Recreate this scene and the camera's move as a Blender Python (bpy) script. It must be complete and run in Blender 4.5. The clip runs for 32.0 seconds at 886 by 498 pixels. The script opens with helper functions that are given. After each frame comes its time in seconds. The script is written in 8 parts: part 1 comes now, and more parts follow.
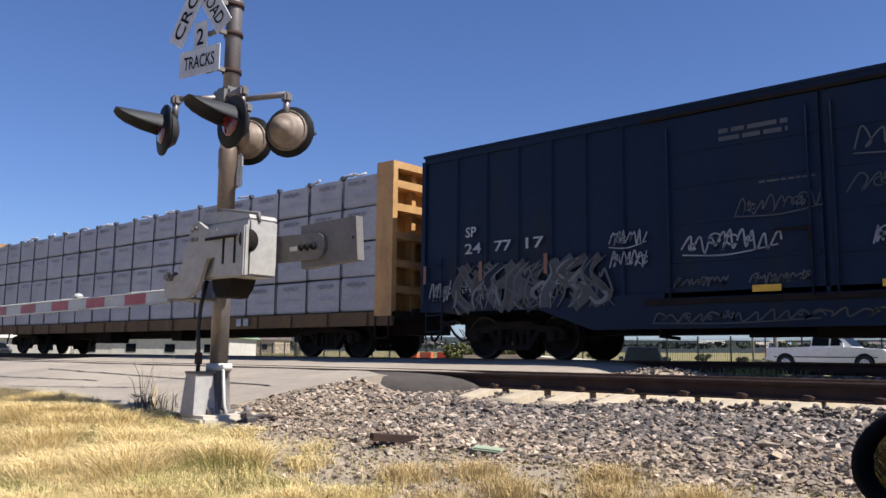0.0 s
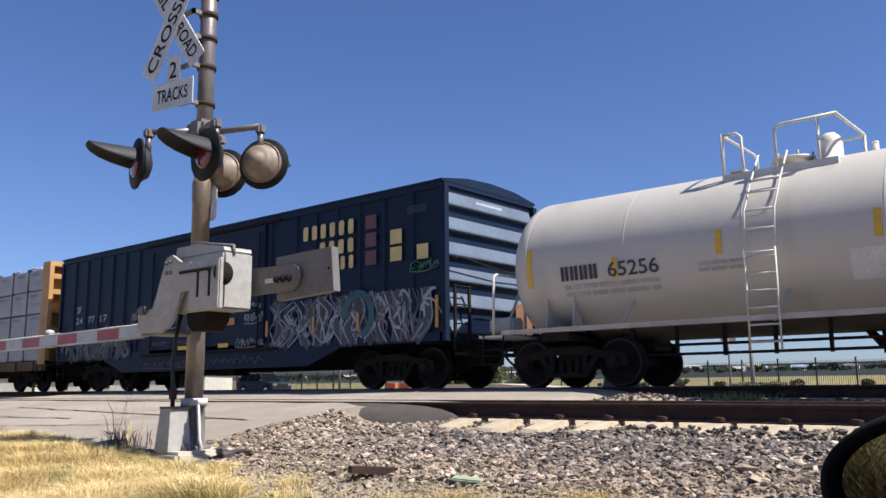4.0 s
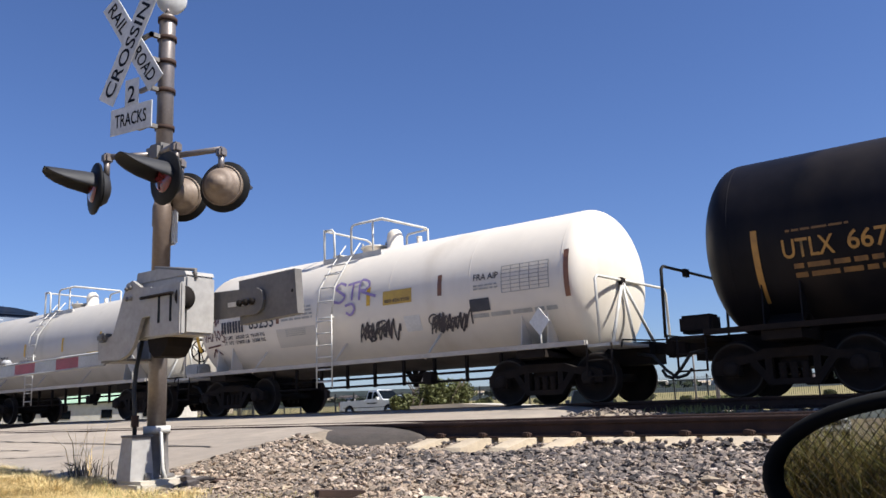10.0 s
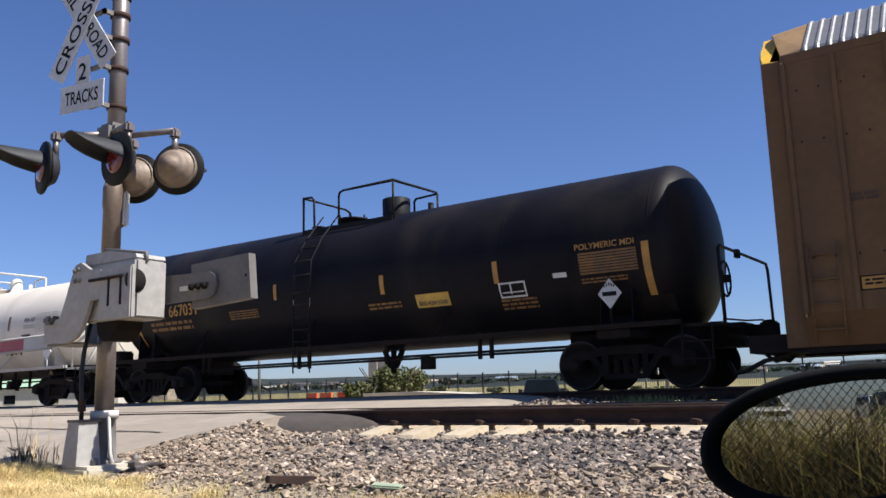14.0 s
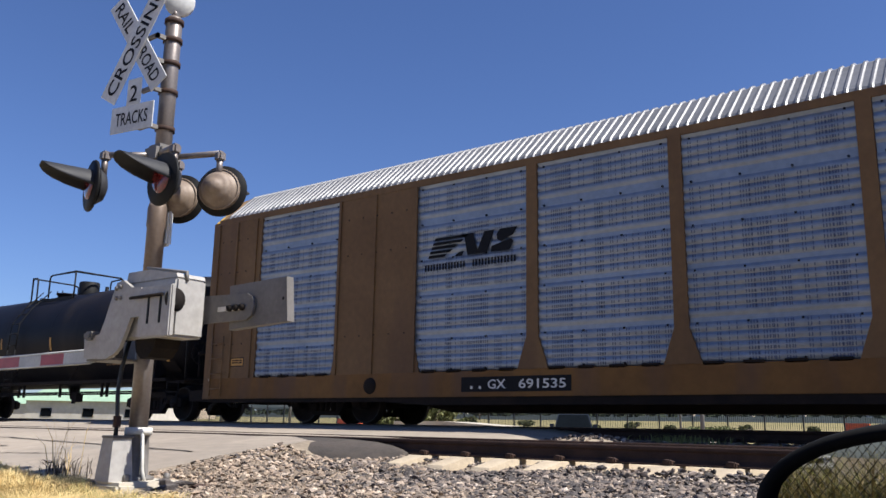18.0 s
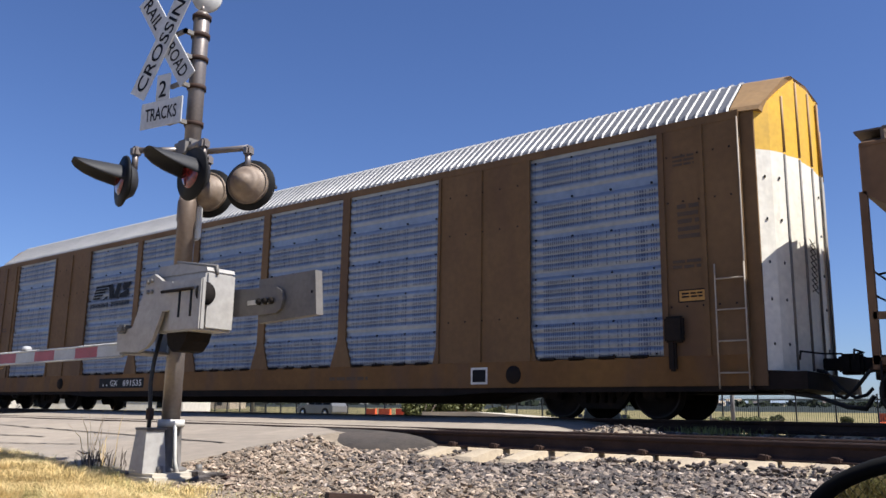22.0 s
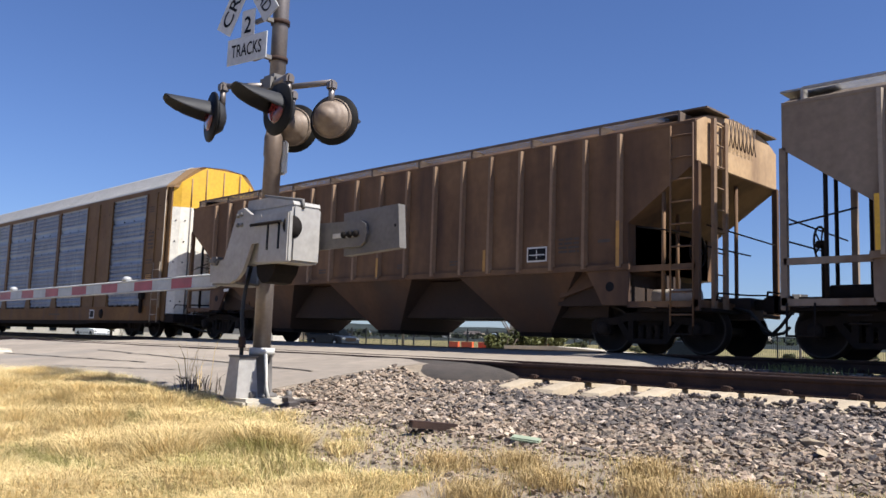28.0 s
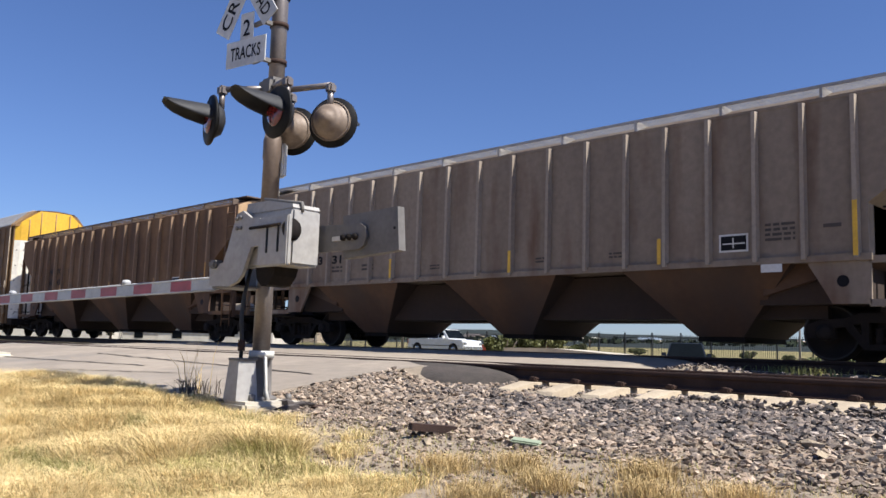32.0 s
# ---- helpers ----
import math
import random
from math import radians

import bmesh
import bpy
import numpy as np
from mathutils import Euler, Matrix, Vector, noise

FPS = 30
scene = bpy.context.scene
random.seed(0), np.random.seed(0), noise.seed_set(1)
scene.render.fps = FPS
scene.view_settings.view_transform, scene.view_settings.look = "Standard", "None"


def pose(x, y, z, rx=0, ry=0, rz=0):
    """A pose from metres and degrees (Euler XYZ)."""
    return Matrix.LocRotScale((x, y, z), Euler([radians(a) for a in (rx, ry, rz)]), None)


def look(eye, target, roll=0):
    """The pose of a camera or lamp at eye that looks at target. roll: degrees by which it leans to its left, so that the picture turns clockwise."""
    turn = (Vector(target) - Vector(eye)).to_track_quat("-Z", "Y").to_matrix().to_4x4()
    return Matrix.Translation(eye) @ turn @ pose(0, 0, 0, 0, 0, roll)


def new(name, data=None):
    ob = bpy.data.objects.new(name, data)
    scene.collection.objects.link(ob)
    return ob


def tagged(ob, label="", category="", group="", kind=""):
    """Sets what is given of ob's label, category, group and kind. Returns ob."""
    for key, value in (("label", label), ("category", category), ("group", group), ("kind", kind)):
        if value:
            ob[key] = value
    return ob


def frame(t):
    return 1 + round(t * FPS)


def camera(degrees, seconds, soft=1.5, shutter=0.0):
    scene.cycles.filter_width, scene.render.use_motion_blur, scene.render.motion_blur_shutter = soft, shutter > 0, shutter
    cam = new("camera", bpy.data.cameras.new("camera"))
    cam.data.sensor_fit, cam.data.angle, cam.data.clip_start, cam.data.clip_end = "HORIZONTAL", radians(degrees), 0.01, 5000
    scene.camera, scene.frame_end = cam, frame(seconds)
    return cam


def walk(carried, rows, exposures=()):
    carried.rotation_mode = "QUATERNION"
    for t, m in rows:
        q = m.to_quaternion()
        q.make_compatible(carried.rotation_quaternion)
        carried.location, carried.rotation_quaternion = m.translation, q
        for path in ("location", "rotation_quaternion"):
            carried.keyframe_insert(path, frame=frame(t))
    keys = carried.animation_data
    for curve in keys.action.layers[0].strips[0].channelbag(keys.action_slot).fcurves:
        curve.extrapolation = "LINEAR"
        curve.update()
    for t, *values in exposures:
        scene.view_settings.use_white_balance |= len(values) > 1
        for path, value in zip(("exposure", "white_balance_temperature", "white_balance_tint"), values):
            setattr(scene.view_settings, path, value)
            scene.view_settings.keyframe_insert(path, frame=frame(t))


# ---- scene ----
# Seconds, the eye's small sway in x, y and z, yaw to the left of +y, pitch up, lean; the eye is about a metre above the ground.
PATH = [
    (0, -0.0108, -0.0096, 1.0099, 41.75, 7.39, 0.66),
    (0.5, -0.0105, -0.0087, 1.0099, 39.52, 5.70, 0.48),
    (1, -0.0050, -0.0079, 1.0099, 38.02, 7.99, -0.54),
    (1.5, -0.0095, -0.0075, 1.0099, 38.19, 8.83, -1.20),
    (2, -0.0089, -0.0072, 1.0099, 38.89, 9.64, 0.30),
    (2.5, -0.0079, -0.0070, 1.0094, 41.23, 10.86, 0.42),
    (3, -0.0072, -0.0065, 1.0089, 42.02, 10.52, -0.35),
    (3.5, -0.0067, -0.0057, 1.0085, 40.58, 9.64, -0.74),
    (5.5, -0.0042, -0.0035, 1.0066, 39.68, 9.18, -0.27),
    (6, -0.0036, -0.0029, 1.0062, 38.79, 8.87, -0.53),
    (6.5, -0.0023, -0.0019, 1.0052, 38.60, 8.71, -0.37),
    (7, -0.0011, -0.0009, 1.0042, 38.26, 8.55, -0.67),
    (7.5, -0.0006, -0.0005, 1.0030, 38.22, 8.62, -0.74),
    (8, -0.0001, -0.0000, 1.0018, 38.77, 8.87, -1.25),
    (8.5, 0.0016, 0.0012, 1.0001, 38.00, 9.87, -0.87),
    (9, 0.0032, 0.0025, 0.9984, 37.78, 10.80, -1.11),
    (9.5, 0.0045, 0.0035, 0.9978, 37.80, 10.68, -1.50),
    (10, 0.0058, 0.0045, 0.9971, 37.74, 10.77, -2.06),
    (10.5, 0.0053, 0.0040, 0.9972, 37.39, 10.68, -2.62),
    (11, 0.0047, 0.0036, 0.9973, 37.36, 10.88, -2.22),
    (11.5, 0.0063, 0.0047, 0.9939, 37.37, 11.03, -2.19),
    (12, 0.0078, 0.0058, 0.9906, 37.02, 10.95, -2.29),
    (12.5, 0.0082, 0.0061, 0.9904, 36.48, 10.75, -1.83),
    (13, 0.0086, 0.0061, 0.9901, 35.64, 10.41, -1.25),
    (13.5, 0.0092, 0.0064, 0.9889, 35.23, 10.22, -1.34),
    (14, 0.0098, 0.0068, 0.9876, 34.74, 9.90, -1.54),
    (14.5, 0.0095, 0.0065, 0.9876, 34.30, 10.11, -0.78),
    (16.5, 0.0084, 0.0057, 0.9874, 34.66, 10.54, -0.78),
    (17, 0.0081, 0.0055, 0.9873, 34.57, 10.64, -0.44),
    (17.5, 0.0032, 0.0022, 0.9899, 34.85, 10.80, -0.03),
    (18, -0.0016, -0.0012, 0.9925, 37.22, 11.91, 0.96),
    (18.5, -0.0046, -0.0035, 1.0044, 37.31, 10.24, 2.63),
    (19, -0.0075, -0.0058, 1.0163, 37.91, 10.41, 0.04),
    (19.5, -0.0082, -0.0065, 1.0178, 38.67, 10.97, 1.41),
    (20, -0.0090, -0.0073, 1.0193, 38.99, 10.91, 1.59),
    (20.5, -0.0091, -0.0075, 1.0178, 39.41, 11.07, 2.02),
    (21, -0.0093, -0.0075, 1.0162, 38.82, 10.49, 0.86),
    (21.5, -0.0077, -0.0063, 1.0148, 39.18, 11.32, 1.57),
    (22, -0.0062, -0.0051, 1.0134, 39.09, 11.21, 0.96),
    (22.5, -0.0051, -0.0043, 1.0112, 39.65, 11.77, 0.66),
    (23, -0.0041, -0.0033, 1.0091, 39.57, 11.66, -0.48),
    (23.5, -0.0007, -0.0006, 1.0064, 40.30, 10.95, -1.20),
    (24, 0.0025, 0.0021, 1.0037, 39.84, 10.48, -1.57),
    (24.5, 0.0015, 0.0013, 1.0036, 41.89, 12.24, 0.39),
    (26.5, -0.0027, -0.0026, 1.0031, 44.48, 11.96, 2.10),
    (27, -0.0036, -0.0036, 1.0030, 44.69, 10.80, 1.72),
    (27.5, -0.0038, -0.0037, 1.0030, 44.50, 6.87, 1.31),
    (28, -0.0038, -0.0038, 1.0030, 44.68, 6.63, 1.93),
    (28.5, -0.0039, -0.0038, 1.0030, 44.55, 7.49, 2.74),
    (29, -0.0039, -0.0039, 1.0030, 44.56, 7.58, 2.27),
    (29.5, -0.0039, -0.0038, 1.0030, 44.25, 7.97, 1.95),
    (30, -0.0039, -0.0039, 1.0030, 44.28, 7.18, 1.02),
    (30.5, -0.0039, -0.0039, 1.0030, 44.35, 7.55, 1.66),
    (31, -0.0040, -0.0040, 1.0030, 44.74, 7.59, 1.45),
    (31.5, -0.0040, -0.0040, 1.0030, 44.42, 7.00, 1.75),
    (32, -0.0041, -0.0040, 1.0030, 44.64, 6.80, 1.78),
]


def gaze(t, x, y, z, yaw, pitch, lean):
    a, b = radians(yaw), radians(pitch)
    eye = Vector((x, y, z))
    return t, look(eye, eye + Vector((-math.sin(a) * math.cos(b), math.cos(a) * math.cos(b), math.sin(b))) * 10, lean)


cam = camera(55.75, 32.0, soft=1.55)
walk(cam, [gaze(*row) for row in PATH], exposures=[(0.0, 0.82, 6250, 11), (32.0, 0.82, 6250, 11)])

# The train's advance to the left, in metres, by seconds; it rolls at walking to jogging pace.
ADVANCE = [
    (0, -66.15), (1, -62.51), (2, -58.84), (3, -55.26), (3.5, -53.48), (5.5, -46.285), (6, -44.6), (7, -41.21), (8, -37.82),
    (9, -34.21), (10, -30.66), (11, -27.125), (12, -23.62), (13, -20.17), (14, -16.757), (14.5, -15.053), (16.5, -8.308),
    (17, -6.633), (18, -3.31), (19, 0.0), (20, 3.301), (21, 6.603), (22, 9.9), (23, 13.193), (24, 16.476), (24.5, 18.166),
    (26.5, 24.889), (27, 26.558), (28, 29.907), (29, 33.296), (30, 36.689), (31, 40.125), (32, 43.564),
]
# ---- light ----
SUN = Vector((0.75, 0.17, 1.0)).normalized()
world = bpy.data.worlds.new("world")
scene.world = world
world.use_nodes = True
wn = world.node_tree.nodes
sky = wn.new("ShaderNodeTexSky")
sky.sky_type, sky.sun_disc = "NISHITA", False
sky.sun_elevation = math.asin(SUN.z)
sky.sun_rotation = math.atan2(SUN.x, SUN.y)
sky.air_density, sky.dust_density, sky.ozone_density = 1.0, 0.4, 3.0
wn["Background"].inputs["Strength"].default_value = 0.054
deep = wn.new("ShaderNodeMix")
deep.data_type, deep.blend_type = "RGBA", "MULTIPLY"
deep.inputs[0].default_value, deep.inputs[7].default_value = 1.0, (0.825, 0.935, 1.275, 1)
world.node_tree.links.new(sky.outputs[0], deep.inputs[6])
world.node_tree.links.new(deep.outputs[2], wn["Background"].inputs["Color"])
sun_data = bpy.data.lights.new("sun", "SUN")
sun_data.energy, sun_data.angle, sun_data.color = 5.0, radians(0.53), (1.0, 0.95, 0.86)
sun = new("sun", sun_data)
sun.matrix_world = look((0, 0, 60), Vector((0, 0, 60)) - SUN)
# ---- materials ----
def material(name, col, col2=None, scale=3.0, rough=0.6, metal=0.0, bump=0.0, bscale=40.0, streak=False, islands=None, objects=0.0, coat=0.0, stains=None, grain=0.7):
    """A principled surface whose colour wanders between col and col2 at two scales, with fine relief."""
    m = bpy.data.materials.new(name)
    m.use_nodes = True
    t = m.node_tree
    n, l = t.nodes, t.links
    b = n["Principled BSDF"]
    b.inputs["Roughness"].default_value, b.inputs["Metallic"].default_value = rough, metal
    if coat:
        b.inputs["Coat Weight"].default_value = coat
    tc, mp = n.new("ShaderNodeTexCoord"), n.new("ShaderNodeMapping")
    l.new(tc.outputs["Object"], mp.inputs["Vector"])
    if streak:
        mp.inputs["Scale"].default_value = (1, 1, 0.12)
    col2 = col2 or tuple(c * 0.78 for c in col)
    big, fine = n.new("ShaderNodeTexNoise"), n.new("ShaderNodeTexNoise")
    big.inputs["Scale"].default_value, big.inputs["Detail"].default_value = scale, 5
    fine.inputs["Scale"].default_value, fine.inputs["Detail"].default_value = scale * 9, 4
    l.new(mp.outputs[0], big.inputs["Vector"])
    l.new(tc.outputs["Object"], fine.inputs["Vector"])
    ramp = n.new("ShaderNodeValToRGB")
    ramp.color_ramp.elements[0].position, ramp.color_ramp.elements[1].position = 0.35, 0.65
    ramp.color_ramp.elements[0].color, ramp.color_ramp.elements[1].color = (*col, 1), (*col2, 1)
    l.new(big.outputs["Fac"], ramp.inputs["Fac"])
    out = ramp.outputs["Color"]

    def blend(a, kind, fac_socket, fac, colour):
        mix = n.new("ShaderNodeMix")
        mix.data_type, mix.blend_type = "RGBA", kind
        l.new(a, mix.inputs[6])
        if fac_socket:
            l.new(fac_socket, mix.inputs[0])
        else:
            mix.inputs[0].default_value = fac
        if isinstance(colour, tuple):
            mix.inputs[7].default_value = (*colour, 1)
        else:
            l.new(colour, mix.inputs[7])
        return mix.outputs[2]

    if islands or objects:
        pick = n.new("ShaderNodeNewGeometry").outputs["Random Per Island"] if islands else n.new("ShaderNodeObjectInfo").outputs["Random"]
        r2 = n.new("ShaderNodeValToRGB")
        stops = islands or [(0.0, (1 - objects,) * 3), (1.0, (1.0,) * 3)]
        while len(r2.color_ramp.elements) < len(stops):
            r2.color_ramp.elements.new(0.5)
        for e, (p, c) in zip(r2.color_ramp.elements, stops):
            e.position, e.color = p, (*c, 1)
        l.new(pick, r2.inputs["Fac"])
        out = blend(out, "MULTIPLY", None, 1.0, r2.outputs["Color"])
    fr = n.new("ShaderNodeValToRGB")
    fr.color_ramp.elements[0].position, fr.color_ramp.elements[1].position = 0.3, 0.7
    fr.color_ramp.elements[0].color, fr.color_ramp.elements[1].color = (0.74, 0.74, 0.74, 1), (1, 1, 1, 1)
    l.new(fine.outputs["Fac"], fr.inputs["Fac"])
    out = blend(out, "MULTIPLY", None, grain, fr.outputs["Color"])
    if stains:
        colour, sscale, lo, hi = stains
        sm, st = n.new("ShaderNodeMapping"), n.new("ShaderNodeTexNoise")
        sm.inputs["Scale"].default_value, sm.inputs["Location"].default_value = (1, 1, 0.22), (7.3, 1.1, 0)
        st.inputs["Scale"].default_value, st.inputs["Detail"].default_value = sscale, 6
        l.new(tc.outputs["Object"], sm.inputs["Vector"])
        l.new(sm.outputs[0], st.inputs["Vector"])
        sr = n.new("ShaderNodeMapRange")
        sr.inputs[1].default_value, sr.inputs[2].default_value = lo, hi
        l.new(st.outputs["Fac"], sr.inputs[0])
        out = blend(out, "MIX", sr.outputs[0], 0, colour)
    l.new(out, b.inputs["Base Color"])
    rr = n.new("ShaderNodeMapRange")
    rr.inputs[3].default_value, rr.inputs[4].default_value = max(0.02, rough - 0.1), min(1, rough + 0.12)
    l.new(big.outputs["Fac"], rr.inputs[0])
    l.new(rr.outputs[0], b.inputs["Roughness"])
    if bump:
        bp, bn = n.new("ShaderNodeBump"), n.new("ShaderNodeTexNoise")
        bn.inputs["Scale"].default_value, bn.inputs["Detail"].default_value = bscale, 6
        l.new(tc.outputs["Object"], bn.inputs["Vector"])
        bp.inputs["Strength"].default_value, bp.inputs["Distance"].default_value = min(1, bump * 4), 0.02
        l.new(bn.outputs["Fac"], bp.inputs["Height"])
        l.new(bp.outputs[0], b.inputs["Normal"])
    return m


GREYS = [(0.0, (0.16, 0.155, 0.16)), (0.30, (0.42, 0.40, 0.40)), (0.6, (0.82, 0.74, 0.68)), (0.78, (1.05, 0.92, 0.8)), (0.92, (1.45, 1.3, 1.12)), (1.0, (2.4, 2.25, 2.05))]
TANS = [(0.0, (0.4, 0.37, 0.34)), (0.3, (0.75, 0.68, 0.6)), (0.6, (1.1, 0.95, 0.78)), (0.85, (1.35, 1.16, 0.98)), (1.0, (2.0, 1.85, 1.65))]
STRAW = [(0.0, (0.55, 0.5, 0.36)), (0.3, (0.8, 0.75, 0.6)), (0.6, (1.0, 0.95, 0.85)), (0.85, (1.15, 1.1, 1.0)), (1.0, (1.3, 1.2, 1.05))]
M = dict(
    dirt=material("dirt", (0.36, 0.295, 0.22), (0.25, 0.205, 0.155), 1.5, 0.95, bump=0.2, bscale=30),
    field=material("field_grass", (0.27, 0.228, 0.125), (0.19, 0.172, 0.085), 0.05, 0.95, bump=0.2, bscale=3),
    stone=material("ballast_stone", (0.245, 0.215, 0.195), (0.19, 0.17, 0.157), 6, 0.85, bump=0.12, bscale=60, islands=GREYS),
    tan_gravel=material("tan_gravel", (0.29, 0.252, 0.218), (0.235, 0.203, 0.175), 6, 0.9, bump=0.12, bscale=60, islands=TANS),
    tan_stone=material("tan_stone", (0.42, 0.33, 0.22), (0.30, 0.24, 0.17), 9, 0.9, bump=0.15, bscale=40),
    straw=material("dry_grass", (0.83, 0.69, 0.395), (0.73, 0.59, 0.31), 0.6, 0.75, islands=STRAW),
    green_grass=material("green_grass", (0.27, 0.29, 0.095), (0.46, 0.42, 0.16), 0.9, 0.75, islands=STRAW),
    rust_weed=material("reddish_weed", (0.64, 0.49, 0.26), (0.52, 0.40, 0.21), 2, 0.85, islands=STRAW),
    rail=material("rusty_rail", (0.060, 0.033, 0.024), (0.040, 0.024, 0.019), 5, 0.75, 0.2, bump=0.05, bscale=80),
    rail_head=material("worn_rail_head", (0.20, 0.15, 0.12), (0.13, 0.09, 0.07), 8, 0.38, 0.8),
    tie=material("concrete_tie", (0.54, 0.44, 0.31), (0.43, 0.35, 0.25), 5, 0.9, bump=0.08, bscale=60, objects=0.18),
    asphalt=material("old_asphalt", (0.36, 0.305, 0.245), (0.285, 0.242, 0.198), 0.55, 0.9, bump=0.10, bscale=120, stains=((0.21, 0.19, 0.168), 0.5, 0.55, 0.75)),
    black_asphalt=material("fresh_asphalt", (0.075, 0.06, 0.05), (0.05, 0.042, 0.036), 3, 0.92, bump=0.12, bscale=150),
    tar=material("crack_tar", (0.03, 0.028, 0.026), None, 4, 0.6),
    concrete=material("pale_concrete", (0.58, 0.52, 0.42), (0.47, 0.42, 0.34), 1.2, 0.9, bump=0.06, bscale=60),
    galv=material("galvanised_steel", (0.175, 0.160, 0.148), (0.135, 0.125, 0.115), 3, 0.6, 0.1, bump=0.02, bscale=60),
    pole=material("weathered_aluminium", (0.25, 0.22, 0.205), (0.17, 0.142, 0.125), 4, 0.42, 0.45, bump=0.02, bscale=50, streak=True),
    brown_pole=material("brown_weathered_mast", (0.21, 0.16, 0.125), (0.14, 0.10, 0.075), 3, 0.5, 0.3, bump=0.02, bscale=50, streak=True),
    lamp_back=material("lamp_housing", (0.26, 0.20, 0.15), (0.19, 0.14, 0.105), 9, 0.6, 0.1, bump=0.02, bscale=50),
    silver=material("silver_paint", (0.38, 0.36, 0.335), (0.31, 0.295, 0.275), 2.2, 0.55, 0.0, bump=0.02, bscale=90, stains=((0.22, 0.20, 0.17), 3.5, 0.62, 0.78)),
    black=material("black_paint", (0.010, 0.010, 0.011), (0.016, 0.016, 0.016), 5, 0.55),
    hood=material("faded_black_hood", (0.020, 0.021, 0.025), (0.032, 0.032, 0.036), 6, 0.6, bump=0.02, bscale=40),
    lens=material("red_lens", (0.17, 0.018, 0.02), (0.09, 0.012, 0.014), 30, 0.15, coat=0.5),
    sign=material("sign_white", (0.62, 0.62, 0.60), (0.50, 0.50, 0.49), 2.5, 0.45),
    ink=material("sign_black", (0.012, 0.012, 0.014), None, 5, 0.5),
    red_stripe=material("red_reflective", (0.33, 0.022, 0.03), (0.25, 0.018, 0.024), 6, 0.35),
    white_stripe=material("white_reflective", (0.43, 0.43, 0.43), (0.36, 0.36, 0.36), 6, 0.35),
    mirror_rim=material("mirror_housing_plastic", (0.006, 0.006, 0.0065), (0.009, 0.009, 0.009), 30, 0.95),
    conduit=material("rubber_cable", (0.02, 0.02, 0.02), None, 6, 0.6),
    # rolling stock
    under=material("grimy_underframe", (0.014, 0.0115, 0.0105), (0.024, 0.018, 0.015), 3, 0.9, 0.0, bump=0.05, bscale=40),
    wheel=material("wheel_steel", (0.014, 0.0115, 0.0105), (0.024, 0.018, 0.015), 4, 0.85, 0.0),
    tread=material("wheel_tread", (0.035, 0.03, 0.027), (0.022, 0.02, 0.018), 9, 0.5, 0.5),
    blue=material("navy_car_paint", (0.0033, 0.0118, 0.034), (0.0052, 0.0155, 0.041), 0.8, 0.55, bump=0.02, bscale=20, stains=((0.014, 0.016, 0.024), 1.3, 0.52, 0.72)),
    blue_sunlit=material("sunlit_blue_paint", (0.105, 0.14, 0.195), (0.078, 0.105, 0.155), 1.2, 0.6, stains=((0.06, 0.08, 0.13), 2, 0.6, 0.8)),
    cream_letter=material("cream_lettering", (0.62, 0.50, 0.20), (0.50, 0.40, 0.17), 4, 0.6),
    pale_letter=material("pale_lettering", (0.42, 0.44, 0.48), (0.30, 0.32, 0.36), 6, 0.6),
    maroon=material("faded_red_square", (0.14, 0.05, 0.065), (0.10, 0.04, 0.055), 5, 0.6),
    graffiti=material("white_spray", (0.31, 0.33, 0.36), (0.18, 0.195, 0.23), 2.5, 0.6),
    graffiti_fill=material("grey_spray", (0.085, 0.09, 0.097), (0.055, 0.06, 0.07), 1.6, 0.6),
    graffiti_pale=material("pale_spray", (0.15, 0.155, 0.165), (0.095, 0.10, 0.11), 1.8, 0.6),
    graffiti_slate=material("slate_spray", (0.03, 0.04, 0.055), (0.05, 0.058, 0.07), 2, 0.6),
    graffiti_khaki=material("khaki_spray", (0.06, 0.062, 0.05), (0.04, 0.042, 0.038), 2, 0.6),
    graffiti_teal=material("teal_spray", (0.024, 0.085, 0.11), (0.018, 0.06, 0.09), 2, 0.6),
    graffiti_green=material("green_spray", (0.03, 0.12, 0.08), None, 2, 0.6),
    graffiti_purple=material("purple_spray", (0.28, 0.20, 0.42), (0.36, 0.28, 0.48), 3, 0.6),
    graffiti_dark=material("dark_spray", (0.025, 0.022, 0.028), (0.05, 0.04, 0.045), 3, 0.6),
    graffiti_maroon=material("maroon_spray", (0.075, 0.016, 0.022), (0.11, 0.03, 0.034), 3, 0.6),
    yellow_strip=material("yellow_reflector", (0.75, 0.44, 0.03), (0.62, 0.36, 0.03), 5, 0.4),
    brown_strip=material("dirty_reflector", (0.24, 0.10, 0.05), (0.18, 0.08, 0.05), 6, 0.5),
    tank_white=material("dirty_white_tank", (0.71, 0.645, 0.545), (0.64, 0.58, 0.49), 0.5, 0.45, bump=0.003, bscale=5, grain=0.12, stains=((0.50, 0.43, 0.34), 0.9, 0.56, 0.80)),
    tank_grey=material("greyish_white_tank", (0.52, 0.48, 0.415), (0.46, 0.425, 0.37), 0.5, 0.45, bump=0.003, bscale=5, grain=0.12, stains=((0.33, 0.30, 0.25), 1.2, 0.60, 0.86)),
    tank_belly=material("dark_tank_belly", (0.10, 0.082, 0.065), (0.065, 0.053, 0.043), 1.4, 0.85, stains=((0.04, 0.033, 0.028), 1.2, 0.5, 0.75)),
